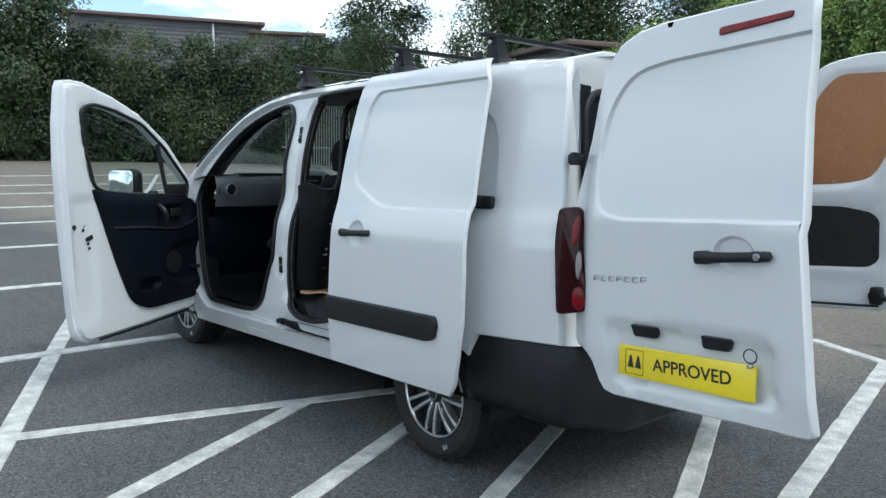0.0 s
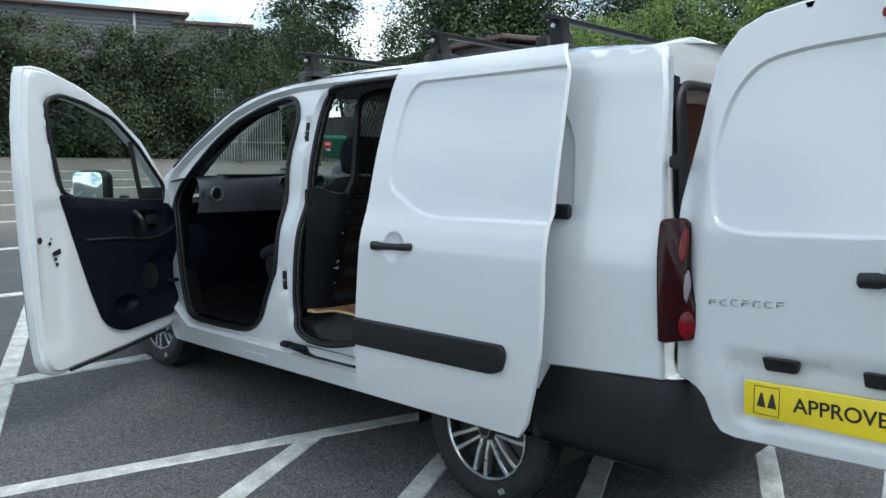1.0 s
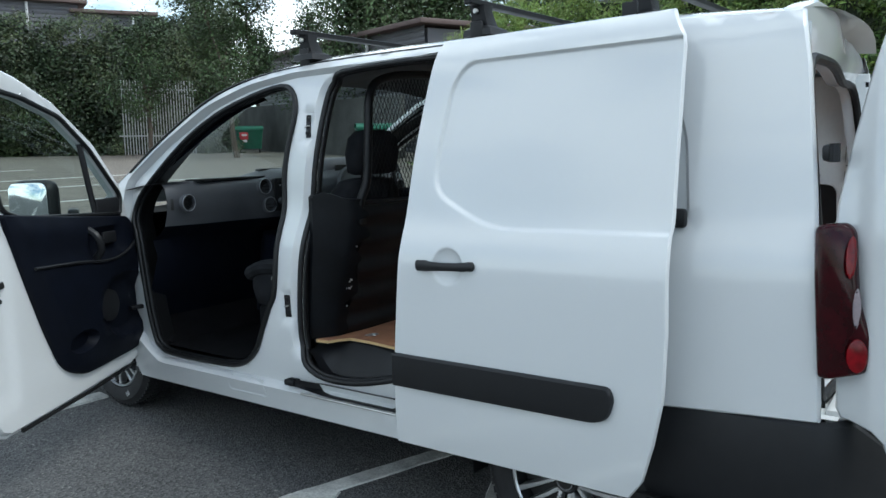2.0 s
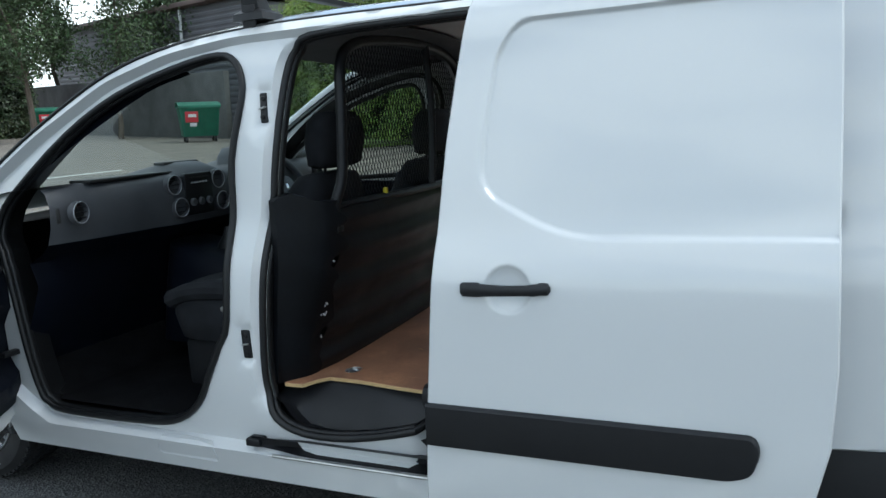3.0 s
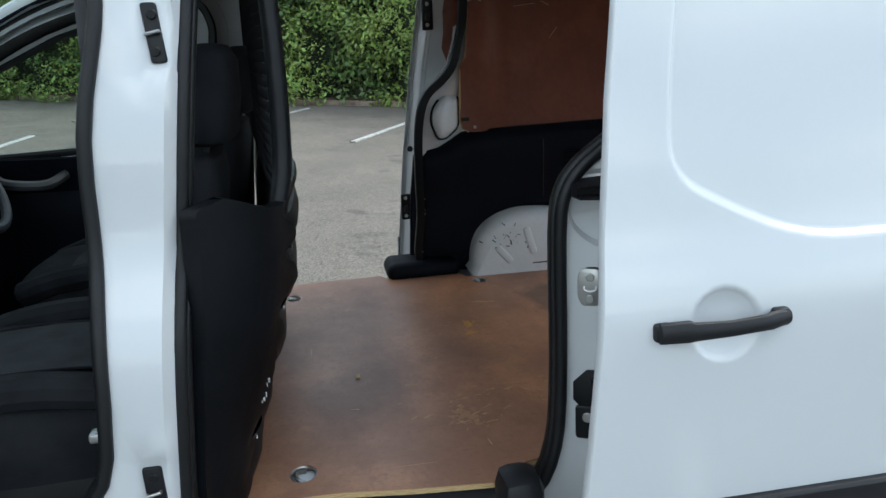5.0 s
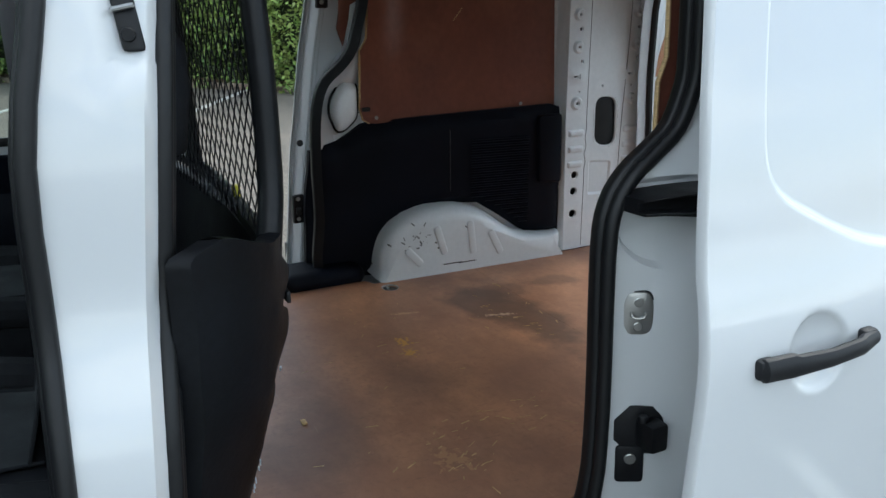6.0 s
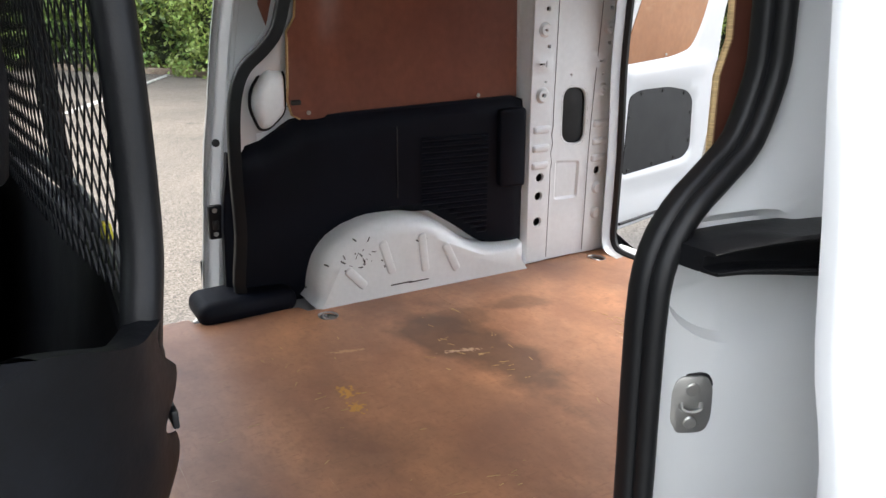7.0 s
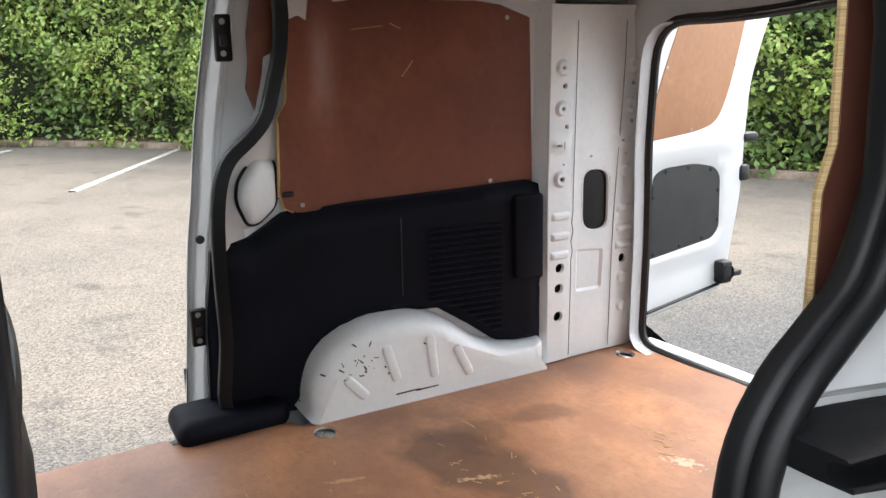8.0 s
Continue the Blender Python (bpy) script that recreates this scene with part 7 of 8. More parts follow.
cushion(bm, [((-0.17, 1.98, 0.62), 0.17, 0.20, 0), ((-0.17, 1.95, 0.80), 0.17, 0.20, 0), ((-0.17, 1.92, 0.93), 0.165, 0.20, 0.1), ((-0.17, 1.93, 1.0), 0.145, 0.18, 0.25), ((-0.17, 1.93, 1.015), 0.11, 0.14, 0.25)])
con = part("centre_console", bm, TRIM, dash, sharp=60)
bm = bmesh.new()
lathe(bm, [(0, 0.055), (0.02, 0.050), (0.05, 0.030), (0.09, 0.018)], 16, Matrix.Translation((-0.17, 1.85, 1.0)) @ Matrix.Rotation(radians(-90), 4, "Y"))
part("gear_gaiter", bm, RUBBER, con)
bm = bmesh.new()
tube(bm, [(-0.17, 1.85, 1.03), (-0.175, 1.80, 1.12)], 0.010)
cushion(bm, [((-0.176, 1.795, 1.115), 0.014, 0.014, 0), ((-0.176, 1.790, 1.13), 0.024, 0.026, 0), ((-0.176, 1.786, 1.15), 0.025, 0.028, 0), ((-0.176, 1.784, 1.162), 0.016, 0.018, 0)], 14, 2)
gl = part("gear_lever", bm, PLASTIC, con)
part("knob_ring", disc_bm((-0.176, 1.784, 1.160), (0, -0.2, 1), 0.017, 0.004, 16), CHROME, gl)
# steering wheel
sw_m = Matrix.Translation((0.36, 1.93, 1.20)) @ Matrix.Rotation(radians(62), 4, "X")
stw = thing("steering_wheel", "black steering wheel", "steering wheel")
del stw["category"]
stw.parent = van
stw.matrix_local = sw_m
bm = bmesh.new()
tube(bm, [(0.182 * math.cos(a), 0.176 * math.sin(a), 0) for a in np.linspace(0, 2 * math.pi, 41)[:-1]], 0.0155, True, 10)
part("wheel_rim", bm, DASH, stw)
bm = bmesh.new()
cushion(bm, [((0, 0, -0.05), 0.06, 0.05, 0), ((0, 0, -0.02), 0.085, 0.065, 0), ((0, 0, 0.01), 0.082, 0.062, 0), ((0, 0, 0.02), 0.055, 0.04, 0)])
box(bm, (-0.12, 0.01, -0.012), (0.10, 0.045, 0.022), 0.008)
box(bm, (0.12, 0.01, -0.012), (0.10, 0.045, 0.022), 0.008)
box(bm, (0, -0.11, -0.015), (0.07, 0.11, 0.02), 0.008)
hub = part("hub", bm, DASH, stw)
part("badge", block((0, 0, 0.0215), (0.020, 0.026, 0.003), 0.004), CHROME, hub)
bm = bmesh.new()
lathe(bm, [(-0.28, 0.05), (-0.10, 0.055), (-0.03, 0.045)], 16, Matrix.Rotation(radians(-90), 4, "Y"))
part("column_shroud", bm, PLASTIC, stw)
bm = bmesh.new()
tube(bm, [(-0.05, 0.01, -0.06), (-0.20, 0.03, -0.055)], 0.009)
tube(bm, [(0.05, 0.01, -0.06), (0.20, 0.03, -0.055)], 0.009)
part("indicator_stalk", bm, PLASTIC, stw)
bm = bmesh.new()
cushion(bm, [((0.36, 2.12, 1.30), 0.20, 0.10, 0), ((0.36, 2.11, 1.37), 0.19, 0.10, 0), ((0.36, 2.12, 1.41), 0.15, 0.08, 0), ((0.36, 2.12, 1.42), 0.08, 0.04, 0)])
part("instrument_hood", bm, DASH, dash, sharp=60)
part("instrument_glass", block((0.36, 2.015, 1.335), (0.28, 0.01, 0.085), 0.004), INK, dash)
bm = bmesh.new()
grid(bm, [[Vector((x, y, z)) for x in (-0.83, -0.3, 0.3, 0.83)] for y, z in ((1.12, 0.53), (1.7, 0.525), (2.2, 0.53), (2.45, 0.75))])
part("cab_floor", bm, CARPET, van, "black cab carpet")
bm = bmesh.new()
grid(bm, [[Vector((x, y, z)) for y in (1.12, 1.26)] for x, z in ((-0.86, 0.52), (-0.80, 0.55), (-0.72, 0.53))])
part("cab_sill_trim", bm, TRIM, van)
# right-hand inner pillar, white, beside the pedals; a flattened tube stands in for it
bm = bmesh.new()
tube(bm, spline([(0.30, 2.25, 1.05), (0.42, 2.12, 0.85), (0.52, 2.0, 0.60)], 4), 0.035, n=6, flat=0.5)
part("lower_hinge_pillar", bm, PLASTIC_GREY, van)
for s in (-1, 1):
    bm = bmesh.new()
    grid(bm, [[Vector((s * x, y, z)) for x, y in ((half(z) - 0.075, 1.275), (half(z) - 0.125, 1.26), (half(z) - 0.125, 1.20), (half(z) - 0.10, 1.18))] for z in (1.27, 1.45, 1.60, 1.72)])
    part("pillar_trim", bm, PLASTIC_GREY, van, "pale grey inner pillar trim")
    bm = bmesh.new()
    grid(bm, [[Vector((s * x, y, z)) for x, y in ((half(z) - 0.075, 1.285), (half(z) - 0.135, 1.27), (half(z) - 0.135, 1.21), (half(z) - 0.11, 1.19))] for z in (0.55, 0.80, 1.0, 1.27)])
    part("lower_pillar_trim", bm, TRIM, van)


# ---- roof bars, clamped on ----
def roof_bar(y, reach):
    root = thing("roof_bar", "black steel roof bar on two clamped feet", "roof bar", VAN, "roof bars")
    bm = bmesh.new()
    rows = []
    for x in (-reach - 0.085, -reach - 0.080, reach + 0.080, reach + 0.085):
        k = 0.6 if abs(x) > reach + 0.082 else 1.0
        rows.append([Vector((x, y + 0.017 * k * a, 1.928 + 0.010 * k * b)) for a, b in ((-1, -0.8), (-0.8, -1), (0.8, -1), (1, -0.8), (1, 0.8), (0.8, 1), (-0.8, 1), (-1, 0.8))])
    grid(bm, rows, closed=True, cap=True)
    part("crossbar", bm, BLACK_METAL, root)
    for s in (-1, 1):
        bm = bmesh.new()
        z0 = roof_z(y, 0.86)
        rows = []
        for z, x, w, d in ((z0 - 0.012, reach - 0.025, 0.062, 0.062), (z0 + 0.010, reach - 0.023, 0.058, 0.058), (z0 + 0.022, reach - 0.018, 0.036, 0.036), (1.90, reach - 0.002, 0.028, 0.030), (1.920, reach, 0.030, 0.034)):
            rows.append([Vector((s * x + p[0], y + p[1], z)) for p in rounded([(-w, -d), (w, -d), (w, d), (-w, d)], 0.012, 2)])
        grid(bm, rows, closed=True, cap=True)
        ft = part("foot", bm, PLASTIC, root, "black clamp foot")
        bm = bmesh.new()
        box(bm, (s * 0.712, y, (z0 + gut(y)) / 2 + 0.005), (0.014, 0.05, 0.09), 0.004, None)
        part("clamp", bm, BLACK_METAL, ft)
        part("lock", disc_bm((s * (reach + 0.03), y, 1.900), (s, 0, 0), 0.009, 0.012, 12), STEEL, ft)
    return root


for y, reach in ((1.225, 0.69), (0.36, 0.68), (-0.205, 0.605)):
    roof_bar(y, reach)


# ---- the car park ----
bm = bmesh.new()
grid(bm, [[Vector((x, y, 0)) for x in (-700, -60, -20, 20, 60, 700)] for y in (-700, -60, -20, 20, 60, 700)])
ground = part("ground", bm, ASPHALT)
tagged(ground, "dark worn asphalt car park with pale chips", "ground", kind="structure")


import itertools
_lines = itertools.count()


def line(a, b, w=0.10, name="bay_line"):
    """A painted line on the tarmac, a few millimetres proud, with a slightly ragged rim."""
    a, b = Vector((*a, 0)), Vector((*b, 0))
    d = (b - a).normalized()
    n_ = Vector((-d.y, d.x, 0))
    length = (b - a).length
    top = 0.004 + 0.0007 * next(_lines)
    k = max(2, min(60, int(length / 0.12)))
    rows = [[], [], [], []]
    for i in range(k + 1):
        c = a + d * (length * i / k)
        wob = [0.006 * noise.noise((c.x * 9 + 3 * j, c.y * 9, j)) for j in (0, 1)]
        for r, off, z in ((0, w / 2 + wob[0], 0.0), (1, w / 2 - 0.006 + wob[0], top), (2, -w / 2 + 0.006 + wob[1], top), (3, -w / 2 + wob[1], 0.0)):
            rows[r].append(c + n_ * off + Vector((0, 0, z)))
    bm = bmesh.new()
    grid(bm, rows)
    ob = part(name, bm, LINE_PAINT)
    return tagged(ob, "worn white painted line on the tarmac", "road marking", "bay markings", "structure")


line((-2.75, 0.30), (-0.35, 6.10), 0.11)
line((-2.60, 1.62), (-0.82, 1.105), 0.10)
line((-0.86, 1.115), (0.30, 0.78), 0.10)
line((-3.10, 0.02), (-0.84, 1.085), 0.10)
line((-2.60, -0.475), (0.35, 0.86), 0.10)
line((-2.10, -1.00), (1.10, 0.42), 0.10)
line((-1.60, -1.59), (2.00, 0.035), 0.10)
line((-1.50, -1.60), (2.82, -0.70), 0.11)
line((2.81, -0.70), (3.10, -0.06), 0.10)
line((3.10, -0.06), (2.20, 0.38), 0.10)
line((2.95, 2.15), (3.90, 1.64), 0.10)
for y in (2.99, 5.68, 8.85, 12.2, 15.6, 20.1, 24.1, 30.8):
    line((-9.0, y + 0.30), (12.0 if y > 4 else -0.75, y - 0.25 if y > 4 else y), 0.11)
line((-0.35, 6.10), (9.9, 30.4), 0.12)
for a, b in (((9.95, 0.25), (15.4, -2.15)), ((11.2, 2.76), (16.5, 0.83)), ((14.4, 5.4), (18.5, 3.6)), ((13.0, 3.9), (18.2, 3.2)), ((8.6, -2.2), (13.3, -4.3))):
    line(a, b, 0.10)


def leaves(bm_out, centres, normals, size, rng, spread=0.5):
    """Four-cornered folded leaves at the given places, as vertex and face lists."""
    n = len(centres)
    d = normals + spread * rng.normal(size=(n, 3))
    d /= np.linalg.norm(d, axis=1)[:, None]
    a = np.cross(d, rng.normal(size=(n, 3)))
    a /= np.linalg.norm(a, axis=1)[:, None]
    b = np.cross(d, a)
    s = (size * rng.uniform(0.6, 1.35, n))[:, None]
    v = np.stack([centres - a * s, centres - b * s * 0.55 + d * s * 0.15, centres + a * s * 1.1 - d * s * 0.2, centres + b * s * 0.55 + d * s * 0.15], 1).reshape(-1, 3)
    k = len(bm_out[0])
    bm_out[0].extend(v.tolist())
    base = k
    bm_out[1].extend((np.arange(n * 4).reshape(-1, 4) + base).tolist())


def leaf_object(name, data, mat, parent=None):
    me = bpy.data.meshes.new(name)
    me.from_pydata(data[0], [], data[1])
    me.materials.append(mat)
    me.shade_smooth()
    ob = new(name, me)
    if parent is not None:
        ob.parent = parent
    return ob


def hedge(path, height, depth, tufts, per_tuft, tuft_r, leaf, mats, seed, label, lump=2.0):
    """A wild hedge along a path: an uneven core coloured dark for the shade inside, and rounded tufts of leaves, each
    in one of a few greens that paint shade into the hollows, with shoots over the top.
    """
    rng = np.random.default_rng(seed)
    root = thing("hedge", label, "hedge", kind="stuff")
    p = np.array(resample([np.array(q, float) for q in path], 1.0, False))
    seg = np.diff(p, axis=0)
    nrm = np.stack([seg[:, 1], -seg[:, 0]], 1) / np.linalg.norm(seg, axis=1)[:, None]
    nrm = np.vstack([nrm, nrm[-1:]])
    i = rng.integers(0, len(p) - 1, tufts)
    base = p[i] + (p[i + 1] - p[i]) * rng.uniform(0, 1, tufts)[:, None]
    nn = nrm[i]
    h = rng.uniform(0, 1, tufts) ** 0.85
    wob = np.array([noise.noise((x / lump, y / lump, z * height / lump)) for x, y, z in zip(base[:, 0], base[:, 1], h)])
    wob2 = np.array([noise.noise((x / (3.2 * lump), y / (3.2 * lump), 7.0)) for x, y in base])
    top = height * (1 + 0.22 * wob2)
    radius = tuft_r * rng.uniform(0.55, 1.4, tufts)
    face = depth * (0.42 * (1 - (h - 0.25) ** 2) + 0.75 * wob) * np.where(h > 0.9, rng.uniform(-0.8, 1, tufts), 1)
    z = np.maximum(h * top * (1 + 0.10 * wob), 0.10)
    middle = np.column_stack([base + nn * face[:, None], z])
    # recessed tufts take darker greens, proud ones paler: shading put into leaf colour
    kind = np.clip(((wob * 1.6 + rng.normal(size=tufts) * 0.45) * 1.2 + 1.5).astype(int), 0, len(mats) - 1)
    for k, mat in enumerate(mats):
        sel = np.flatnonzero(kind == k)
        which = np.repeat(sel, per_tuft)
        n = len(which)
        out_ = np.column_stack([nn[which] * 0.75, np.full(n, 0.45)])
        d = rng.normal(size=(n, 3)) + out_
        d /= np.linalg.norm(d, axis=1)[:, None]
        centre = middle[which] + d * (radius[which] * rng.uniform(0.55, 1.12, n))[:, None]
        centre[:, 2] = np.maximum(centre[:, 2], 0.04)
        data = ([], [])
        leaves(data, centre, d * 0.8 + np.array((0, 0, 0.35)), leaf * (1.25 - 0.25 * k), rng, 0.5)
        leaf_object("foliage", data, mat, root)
    # dark sheet behind the leaves, its colour standing for the shade within
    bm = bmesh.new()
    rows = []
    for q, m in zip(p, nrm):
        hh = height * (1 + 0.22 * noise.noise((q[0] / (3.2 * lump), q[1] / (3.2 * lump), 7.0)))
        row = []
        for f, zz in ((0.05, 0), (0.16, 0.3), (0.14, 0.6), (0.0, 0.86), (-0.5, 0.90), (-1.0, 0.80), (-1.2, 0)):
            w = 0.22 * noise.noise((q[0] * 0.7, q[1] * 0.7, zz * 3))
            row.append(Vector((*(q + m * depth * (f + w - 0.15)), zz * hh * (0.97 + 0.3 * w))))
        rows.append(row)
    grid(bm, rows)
    part("shade_core", bm, HEDGE_CORE, root)
    return root


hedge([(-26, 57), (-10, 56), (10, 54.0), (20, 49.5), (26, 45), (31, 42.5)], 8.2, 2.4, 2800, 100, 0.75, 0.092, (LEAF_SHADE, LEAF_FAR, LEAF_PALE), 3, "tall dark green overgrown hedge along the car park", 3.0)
hedge([(33, 25), (27, 18), (23.5, 12), (21, 6.5), (19.3, 2.6), (17.4, -0.6), (15.9, -2.6), (11.6, -6.4), (6.6, -10.4), (2.5, -13.3)], 6.2, 1.5, 5600, 48, 0.32, 0.055, (LEAF_DEEP, LEAF_NEAR, LEAF_PROUD), 5,
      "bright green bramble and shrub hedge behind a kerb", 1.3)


def tree(name, x, y, h, crown_r, trunk_r, count, leaf, mat, seed, label, sparse=0.0):
    """A tapered trunk with forked limbs and a crown of leaf clumps with gaps."""
    rng = np.random.default_rng(seed)
    root = thing(name, label, "tree", pose(x, y, 0))
    bm = bmesh.new()
    bend = rng.normal(size=2) * 0.25

    def limb(p, d, length, r, n=6):
        rows, q = [], Vector(p)
        pts = [q]
        for k in range(n):
            d = (d + Vector(rng.normal(size=3) * 0.12) + Vector((0, 0, 0.03))).normalized()
            q = q + d * (length / n)
            pts.append(q)
        for k, c in enumerate(pts):
            rr = r * (1 - 0.75 * k / n)
            rows.append([c + Vector((rr * math.cos(a), rr * math.sin(a), 0)) for a in np.linspace(0, 2 * math.pi, 8)[:-1]])
        grid(bm, rows, closed=True, cap=True)
        return pts

    trunk = limb((0, 0, -0.05), Vector((bend[0] * 0.3, bend[1] * 0.3, 1)), h * 0.75, trunk_r, 8)
    tips = []
    for k in range(14):
        j = 3 + k % 6
        a = 2 * math.pi * (k * 0.382 + rng.uniform(0, 0.1))
        tips += limb(trunk[j], Vector((math.cos(a), math.sin(a), rng.uniform(0.3, 0.9))).normalized(), crown_r * rng.uniform(0.7, 1.1) * (1.15 - 0.09 * j), trunk_r * 0.35, 5)[2:]
    tips += trunk[5:]
    part("trunk", bm, BARK, root)
    out = ([], [])
    clump = np.array([list(q) for q in tips])
    pick = rng.integers(0, len(clump), count)
    centre = clump[pick] + rng.normal(size=(count, 3)) * crown_r * (0.20 - 0.06 * sparse)
    normal = centre - np.array((0, 0, h * 0.55))
    normal /= np.maximum(np.linalg.norm(normal, axis=1), 0.1)[:, None]
    leaves(out, centre, normal * 0.7 + np.array((0, 0, 0.5)), leaf, rng, 0.6)
    leaf_object("crown", out, mat, root)
    return root


tree("tree", 10.2, 54.0, 14.0, 3.6, 0.22, 16000, 0.12, LEAF_FAR, 14, "dense dark green tree rising out of the hedge")
tree("tree", 33.5, 49.0, 17.5, 4.2, 0.22, 9000, 0.13, LEAF_TREE, 11, "slender tree with sparse feathery foliage", 0.8)
tree("tree", 37.5, 47.0, 15.5, 3.6, 0.2, 7000, 0.13, LEAF_TREE, 12, "slender tree with sparse feathery foliage", 0.8)
for k, (x, y, h, r) in enumerate(((41, 38, 17, 6.5), (47, 34, 18.5, 7.0), (52, 28, 18, 7.0), (53, 20, 18, 7.0), (52, 12, 17, 7.0), (50, 4, 17, 7.0), (46, -4, 16, 6.5), (38, -10, 14, 6))):
    tree("tree", x, y, h, r, 0.35, 34000, 0.125, LEAF_TREE, 20 + k, "large broadleaf tree with a dense dark crown")


def shed(m, length, height, depth):
    """A long profiled-metal warehouse with a downpipe and a brown roof trim."""
    root = thing("warehouse", "grey profiled-metal warehouse with a brown roof edge", "building", m)
    bm = bmesh.new()
    k = int(height / 0.35)
    rows = []
    for j in range(k):
        z = j * 0.35
        for dz, d in ((0, 0), (0.05, 0.05), (0.20, 0.05), (0.25, 0)):
            rows.append([Vector((x, -d, z + dz)) for x in (0, length)])
    rows.append([Vector((x, 0, height)) for x in (0, length)])
    grid(bm, rows)
    box(bm, (length / 2, depth / 2 + 0.2, height / 2 - 0.1), (length, depth, height - 0.2))
    part("wall", bm, CLADDING, root)
    bm = bmesh.new()
    box(bm, (length / 2, depth / 2 - 0.1, height + 0.12), (length + 1.4, depth + 1.2, 0.30), 0.05)
    part("roof", bm, CLAD_TOP, root)
    for x in (length * 0.757,):
        bm = bmesh.new()
        tube(bm, [(x, -0.22, 0.1), (x, -0.22, height - 0.1)], 0.11)
        part("downpipe", bm, BIN_WHITE, root, "white downpipe")
    return root


shed(pose(18.2, 70.7, 0, 0, 0, -22.0), 16.0, 12.15, 12)
shed(pose(33.0, 64.6, 0, 0, 0, -30), 5.6, 11.4, 10)


def wheeled_bin(x, y, turn):
    root = thing("wheeled_bin", "green plastic wheeled bin with a red and white sticker", "bin", pose(x, y, 0, 0, 0, turn) @ Matrix.Scale(1.3, 4), "bins by the wall")
    bm = bmesh.new()
    rows = []
    for z, w, d in ((0.20, 0.56, 0.40), (0.24, 0.58, 0.43), (1.10, 0.66, 0.52), (1.14, 0.69, 0.55), (1.18, 0.69, 0.55)):
        rows.append([Vector((p[0], p[1], z)) for p in rounded([(-w, -d), (w, -d), (w, d), (-w, d)], 0.08, 3)])
    grid(bm, rows, closed=True, cap=True)
    body = part("body", bm, BIN_GREEN, root)
    bm = bmesh.new()
    rows = []
    for y_, z in ((-0.57, 1.18), (-0.56, 1.24), (-0.2, 1.34), (0.25, 1.36), (0.57, 1.24), (0.57, 1.18)):
        rows.append([Vector((x_, y_, z)) for x_ in (-0.70, -0.66, 0.66, 0.70)])
    grid(bm, rows)
    part("lid", bm, BIN_GREEN, root)
    part("sticker", block((-0.28, -0.512, 0.86), (0.42, 0.02, 0.36), 0.004), BIN_RED, body, "red sticker")
    part("sticker", block((-0.26, -0.526, 0.90), (0.26, 0.012, 0.10), 0.003), BIN_WHITE, body, "white print bar")
    part("sticker", block((-0.24, -0.500, 0.60), (0.22, 0.02, 0.12), 0.003), BIN_WHITE, body, "white sticker")
    for sx in (-1, 1):
        for sy in (-1, 1):
            bm = bmesh.new()
            lathe(bm, [(-0.03, 0.06), (-0.03, 0.10), (0.03, 0.10), (0.03, 0.06)], 14, Matrix.Translation((sx * 0.48, sy * 0.34, 0.10)))
            box(bm, (sx * 0.48, sy * 0.34, 0.17), (0.06, 0.08, 0.10), 0.01)
            part("castor", bm, RUBBER, root)
    return root


wheeled_bin(25.2, 24.3, -42)
wheeled_bin(31.2, 40.9, -38)
bm = bmesh.new()
box(bm, (0, 0, 1.6), (31, 0.3, 3.2), 0.03, pose(33.2, 39.2, 0, 0, 0, 69.5))
w = part("boundary_wall", bm, WALL_GREY)
tagged(w, "dark grey blockwork wall behind the bins", "wall", kind="structure")
shed(pose(45.5, 57, 0, 0, 0, -110.5), 30, 7.7, 9)
tree("tree", 24.2, 33.4, 10.5, 2.8, 0.16, 7000, 0.075, LEAF_TREE, 41, "slender tree with sparse feathery foliage", 0.6)
tree("tree", 27.6, 31.6, 9.8, 2.6, 0.15, 6500, 0.075, LEAF_TREE, 42, "slender tree with sparse feathery foliage", 0.6)
tree("tree", 22.4, 38.6, 9.0, 2.6, 0.15, 7000, 0.075, LEAF_TREE, 43, "slender tree with sparse feathery foliage", 0.5)
fen = thing("palisade_fence", "pale galvanised palisade fence half hidden by shrubs", "fence")
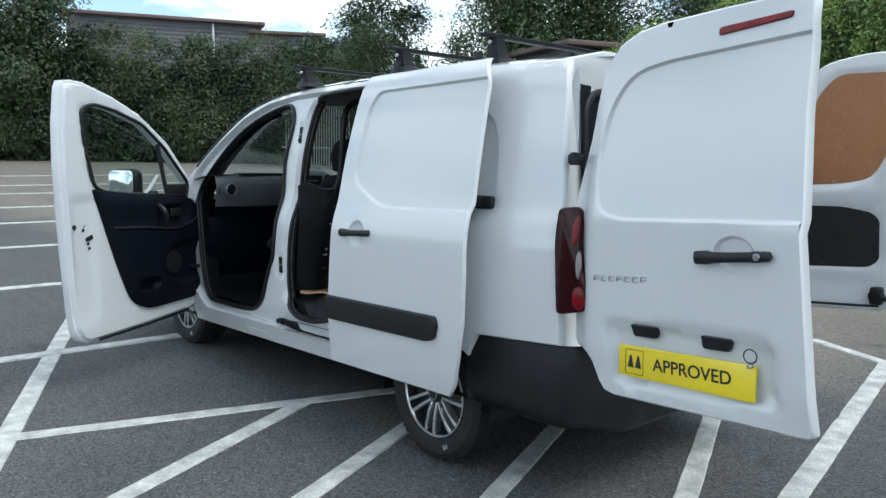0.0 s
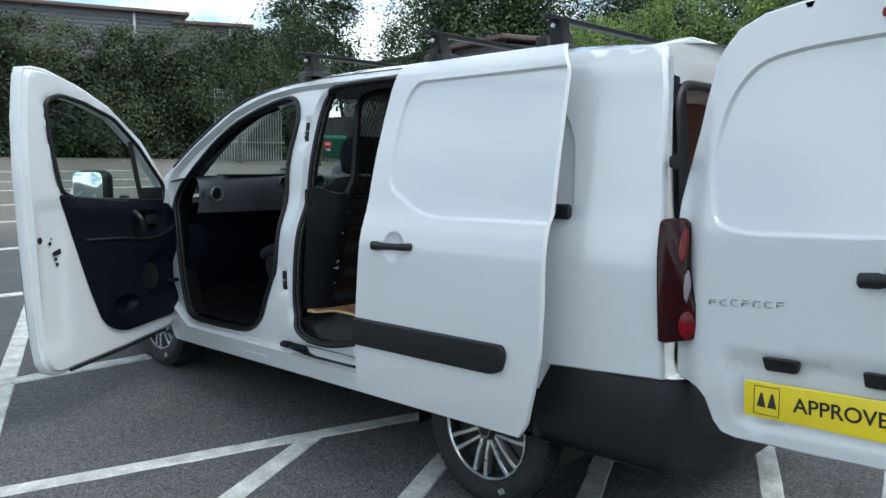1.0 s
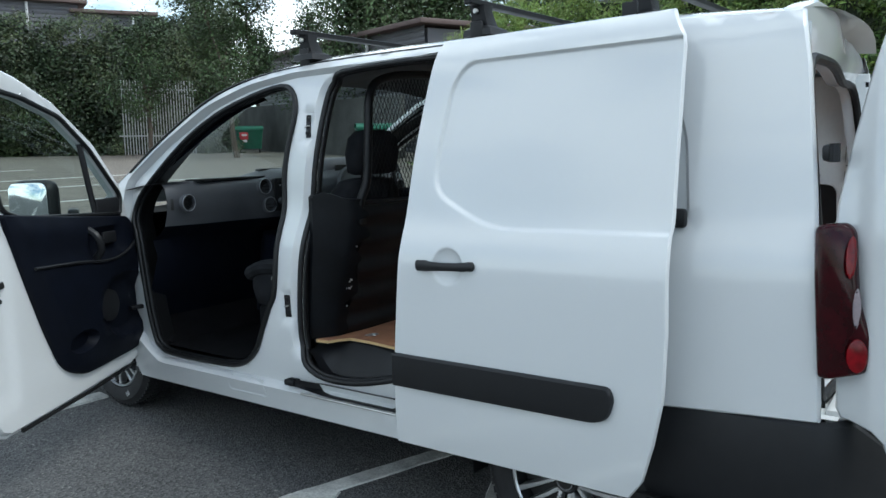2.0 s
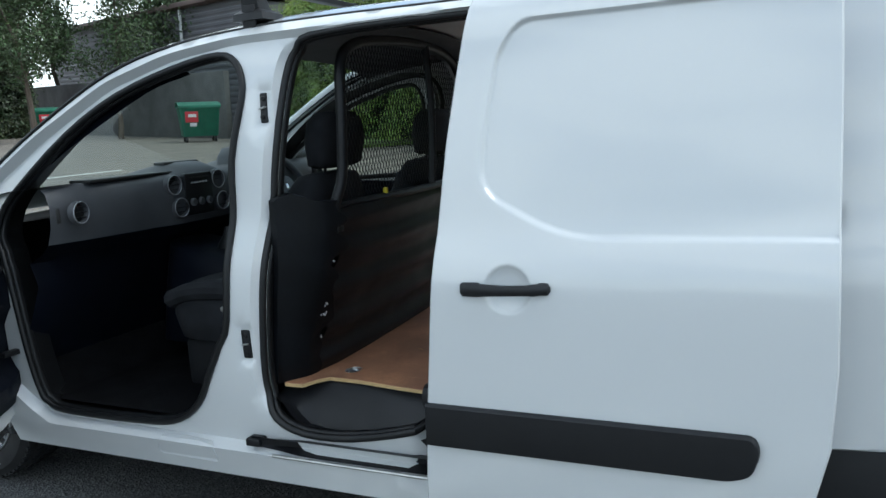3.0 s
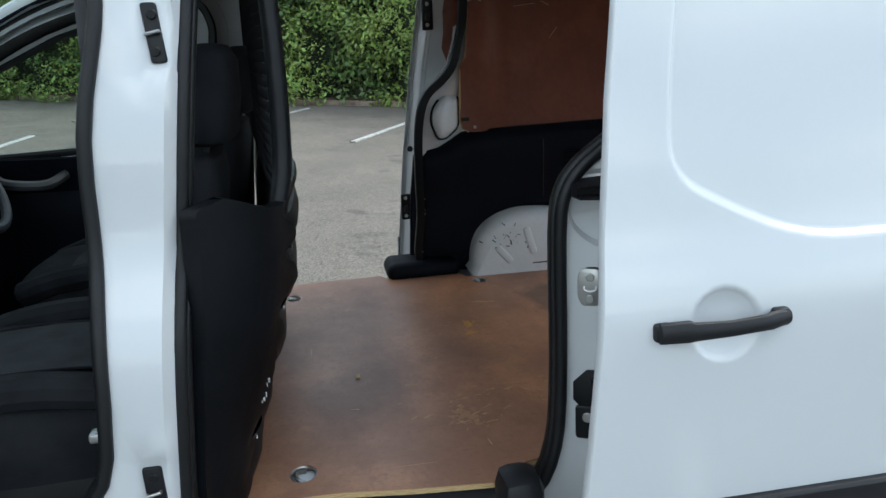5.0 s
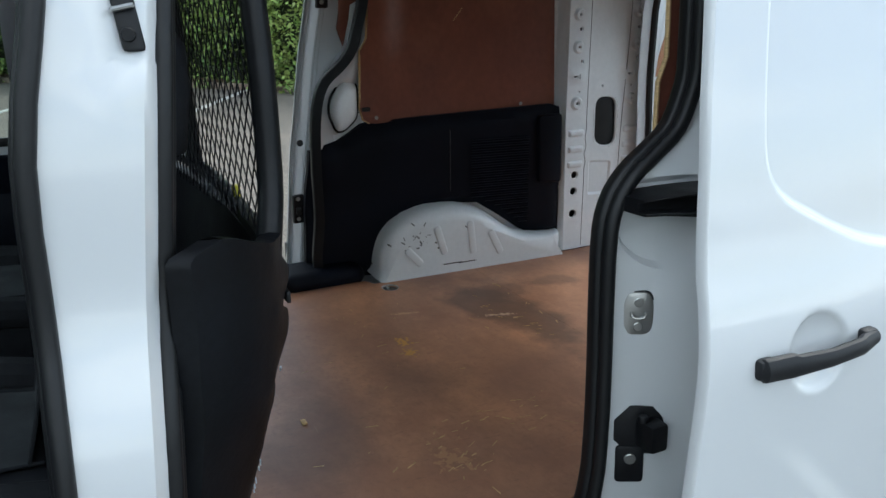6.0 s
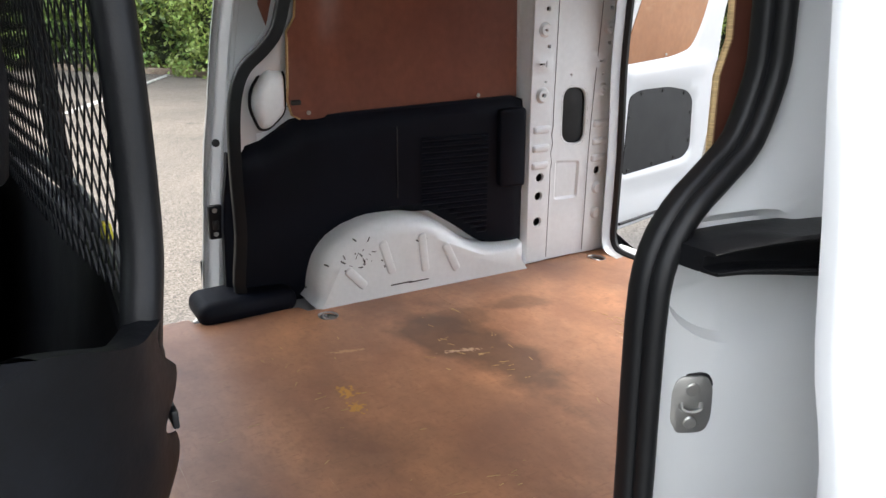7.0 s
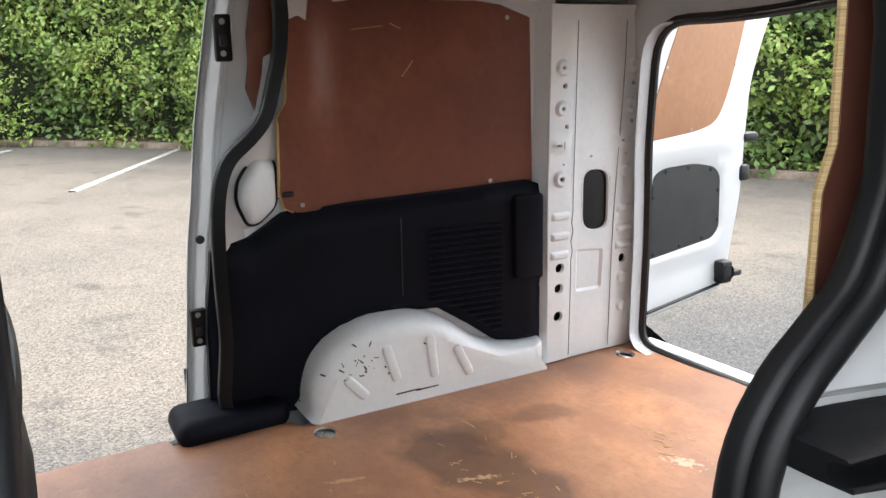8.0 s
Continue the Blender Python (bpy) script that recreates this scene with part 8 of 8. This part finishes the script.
for k in range(26):
    bm = bmesh.new()
    x, y = 22.9 + 0.135 * k, 42.1 - 0.086 * k
    grid(bm, [[Vector((x - 0.035, y - 0.035, z)), Vector((x, y, z)), Vector((x + 0.035, y - 0.035, z))] for z in (0.1, 4.45)])
    part("pale", bm, FENCE, fen)
for z in (1.2, 3.9):
    bm = bmesh.new()
    tube(bm, [(22.7, 42.27, z), (26.5, 39.87, z)], 0.04, n=6)
    part("rail", bm, FENCE, fen)

# kerb and verge before the near hedge
VERGE = [(27.6, 17.5), (23.0, 11.8), (20.4, 6.2), (18.8, 2.7), (17.0, -0.4), (15.5, -2.3), (11.2, -6.0), (6.2, -9.8), (1.2, -13.4), (-5, -17.2)]
vk = resample([np.array(p, float) for p in VERGE], 0.92, False)
kerb = thing("kerb", "low stained concrete kerb along the verge", "kerb", kind="structure")
for a, b in zip(vk[:-1], vk[1:]):
    d = b - a
    ang = math.degrees(math.atan2(d[1], d[0]))
    bm = block((0, 0, 0.045), (np.linalg.norm(d) - 0.012, 0.13, 0.17), 0.018)
    ob = part("kerbstone", bm, KERB, kerb)
    ob.matrix_local = pose((a[0] + b[0]) / 2, (a[1] + b[1]) / 2, 0, 0, 0, ang)
bm = bmesh.new()
rows = []
for off, z in ((0.05, 0.10), (0.6, 0.16), (2.2, 0.25), (4.5, 0.3)):
    row = []
    for i, p in enumerate(vk):
        d = vk[min(i + 1, len(vk) - 1)] - vk[max(i - 1, 0)]
        n_ = np.array((-d[1], d[0])) / np.linalg.norm(d)
        row.append(Vector((p[0] + n_[0] * off, p[1] + n_[1] * off, z + 0.04 * noise.noise((p[0], p[1], off)))))
    rows.append(row)
grid(bm, rows)
tagged(part("verge", bm, SOIL), "reddish leaf litter and soil under the hedge", "verge", kind="structure")
bm = bmesh.new()
grid(bm, [[Vector((x + 0.3 * z, y, z)) for x, y in ((17.0, 14.6), (20.0, 13.2), (22.5, 12.2))] for z in (0.03, 0.12)])
grid(bm, [[Vector((17.0, 14.6, 0.12)), Vector((22.7, 12.2, 0.12))], [Vector((20.5, 18.5, 0.22)), Vector((25.5, 16.0, 0.22))]])
tagged(part("grass_verge", bm, GRASS), "patch of rough sunlit grass", "grass", kind="structure")
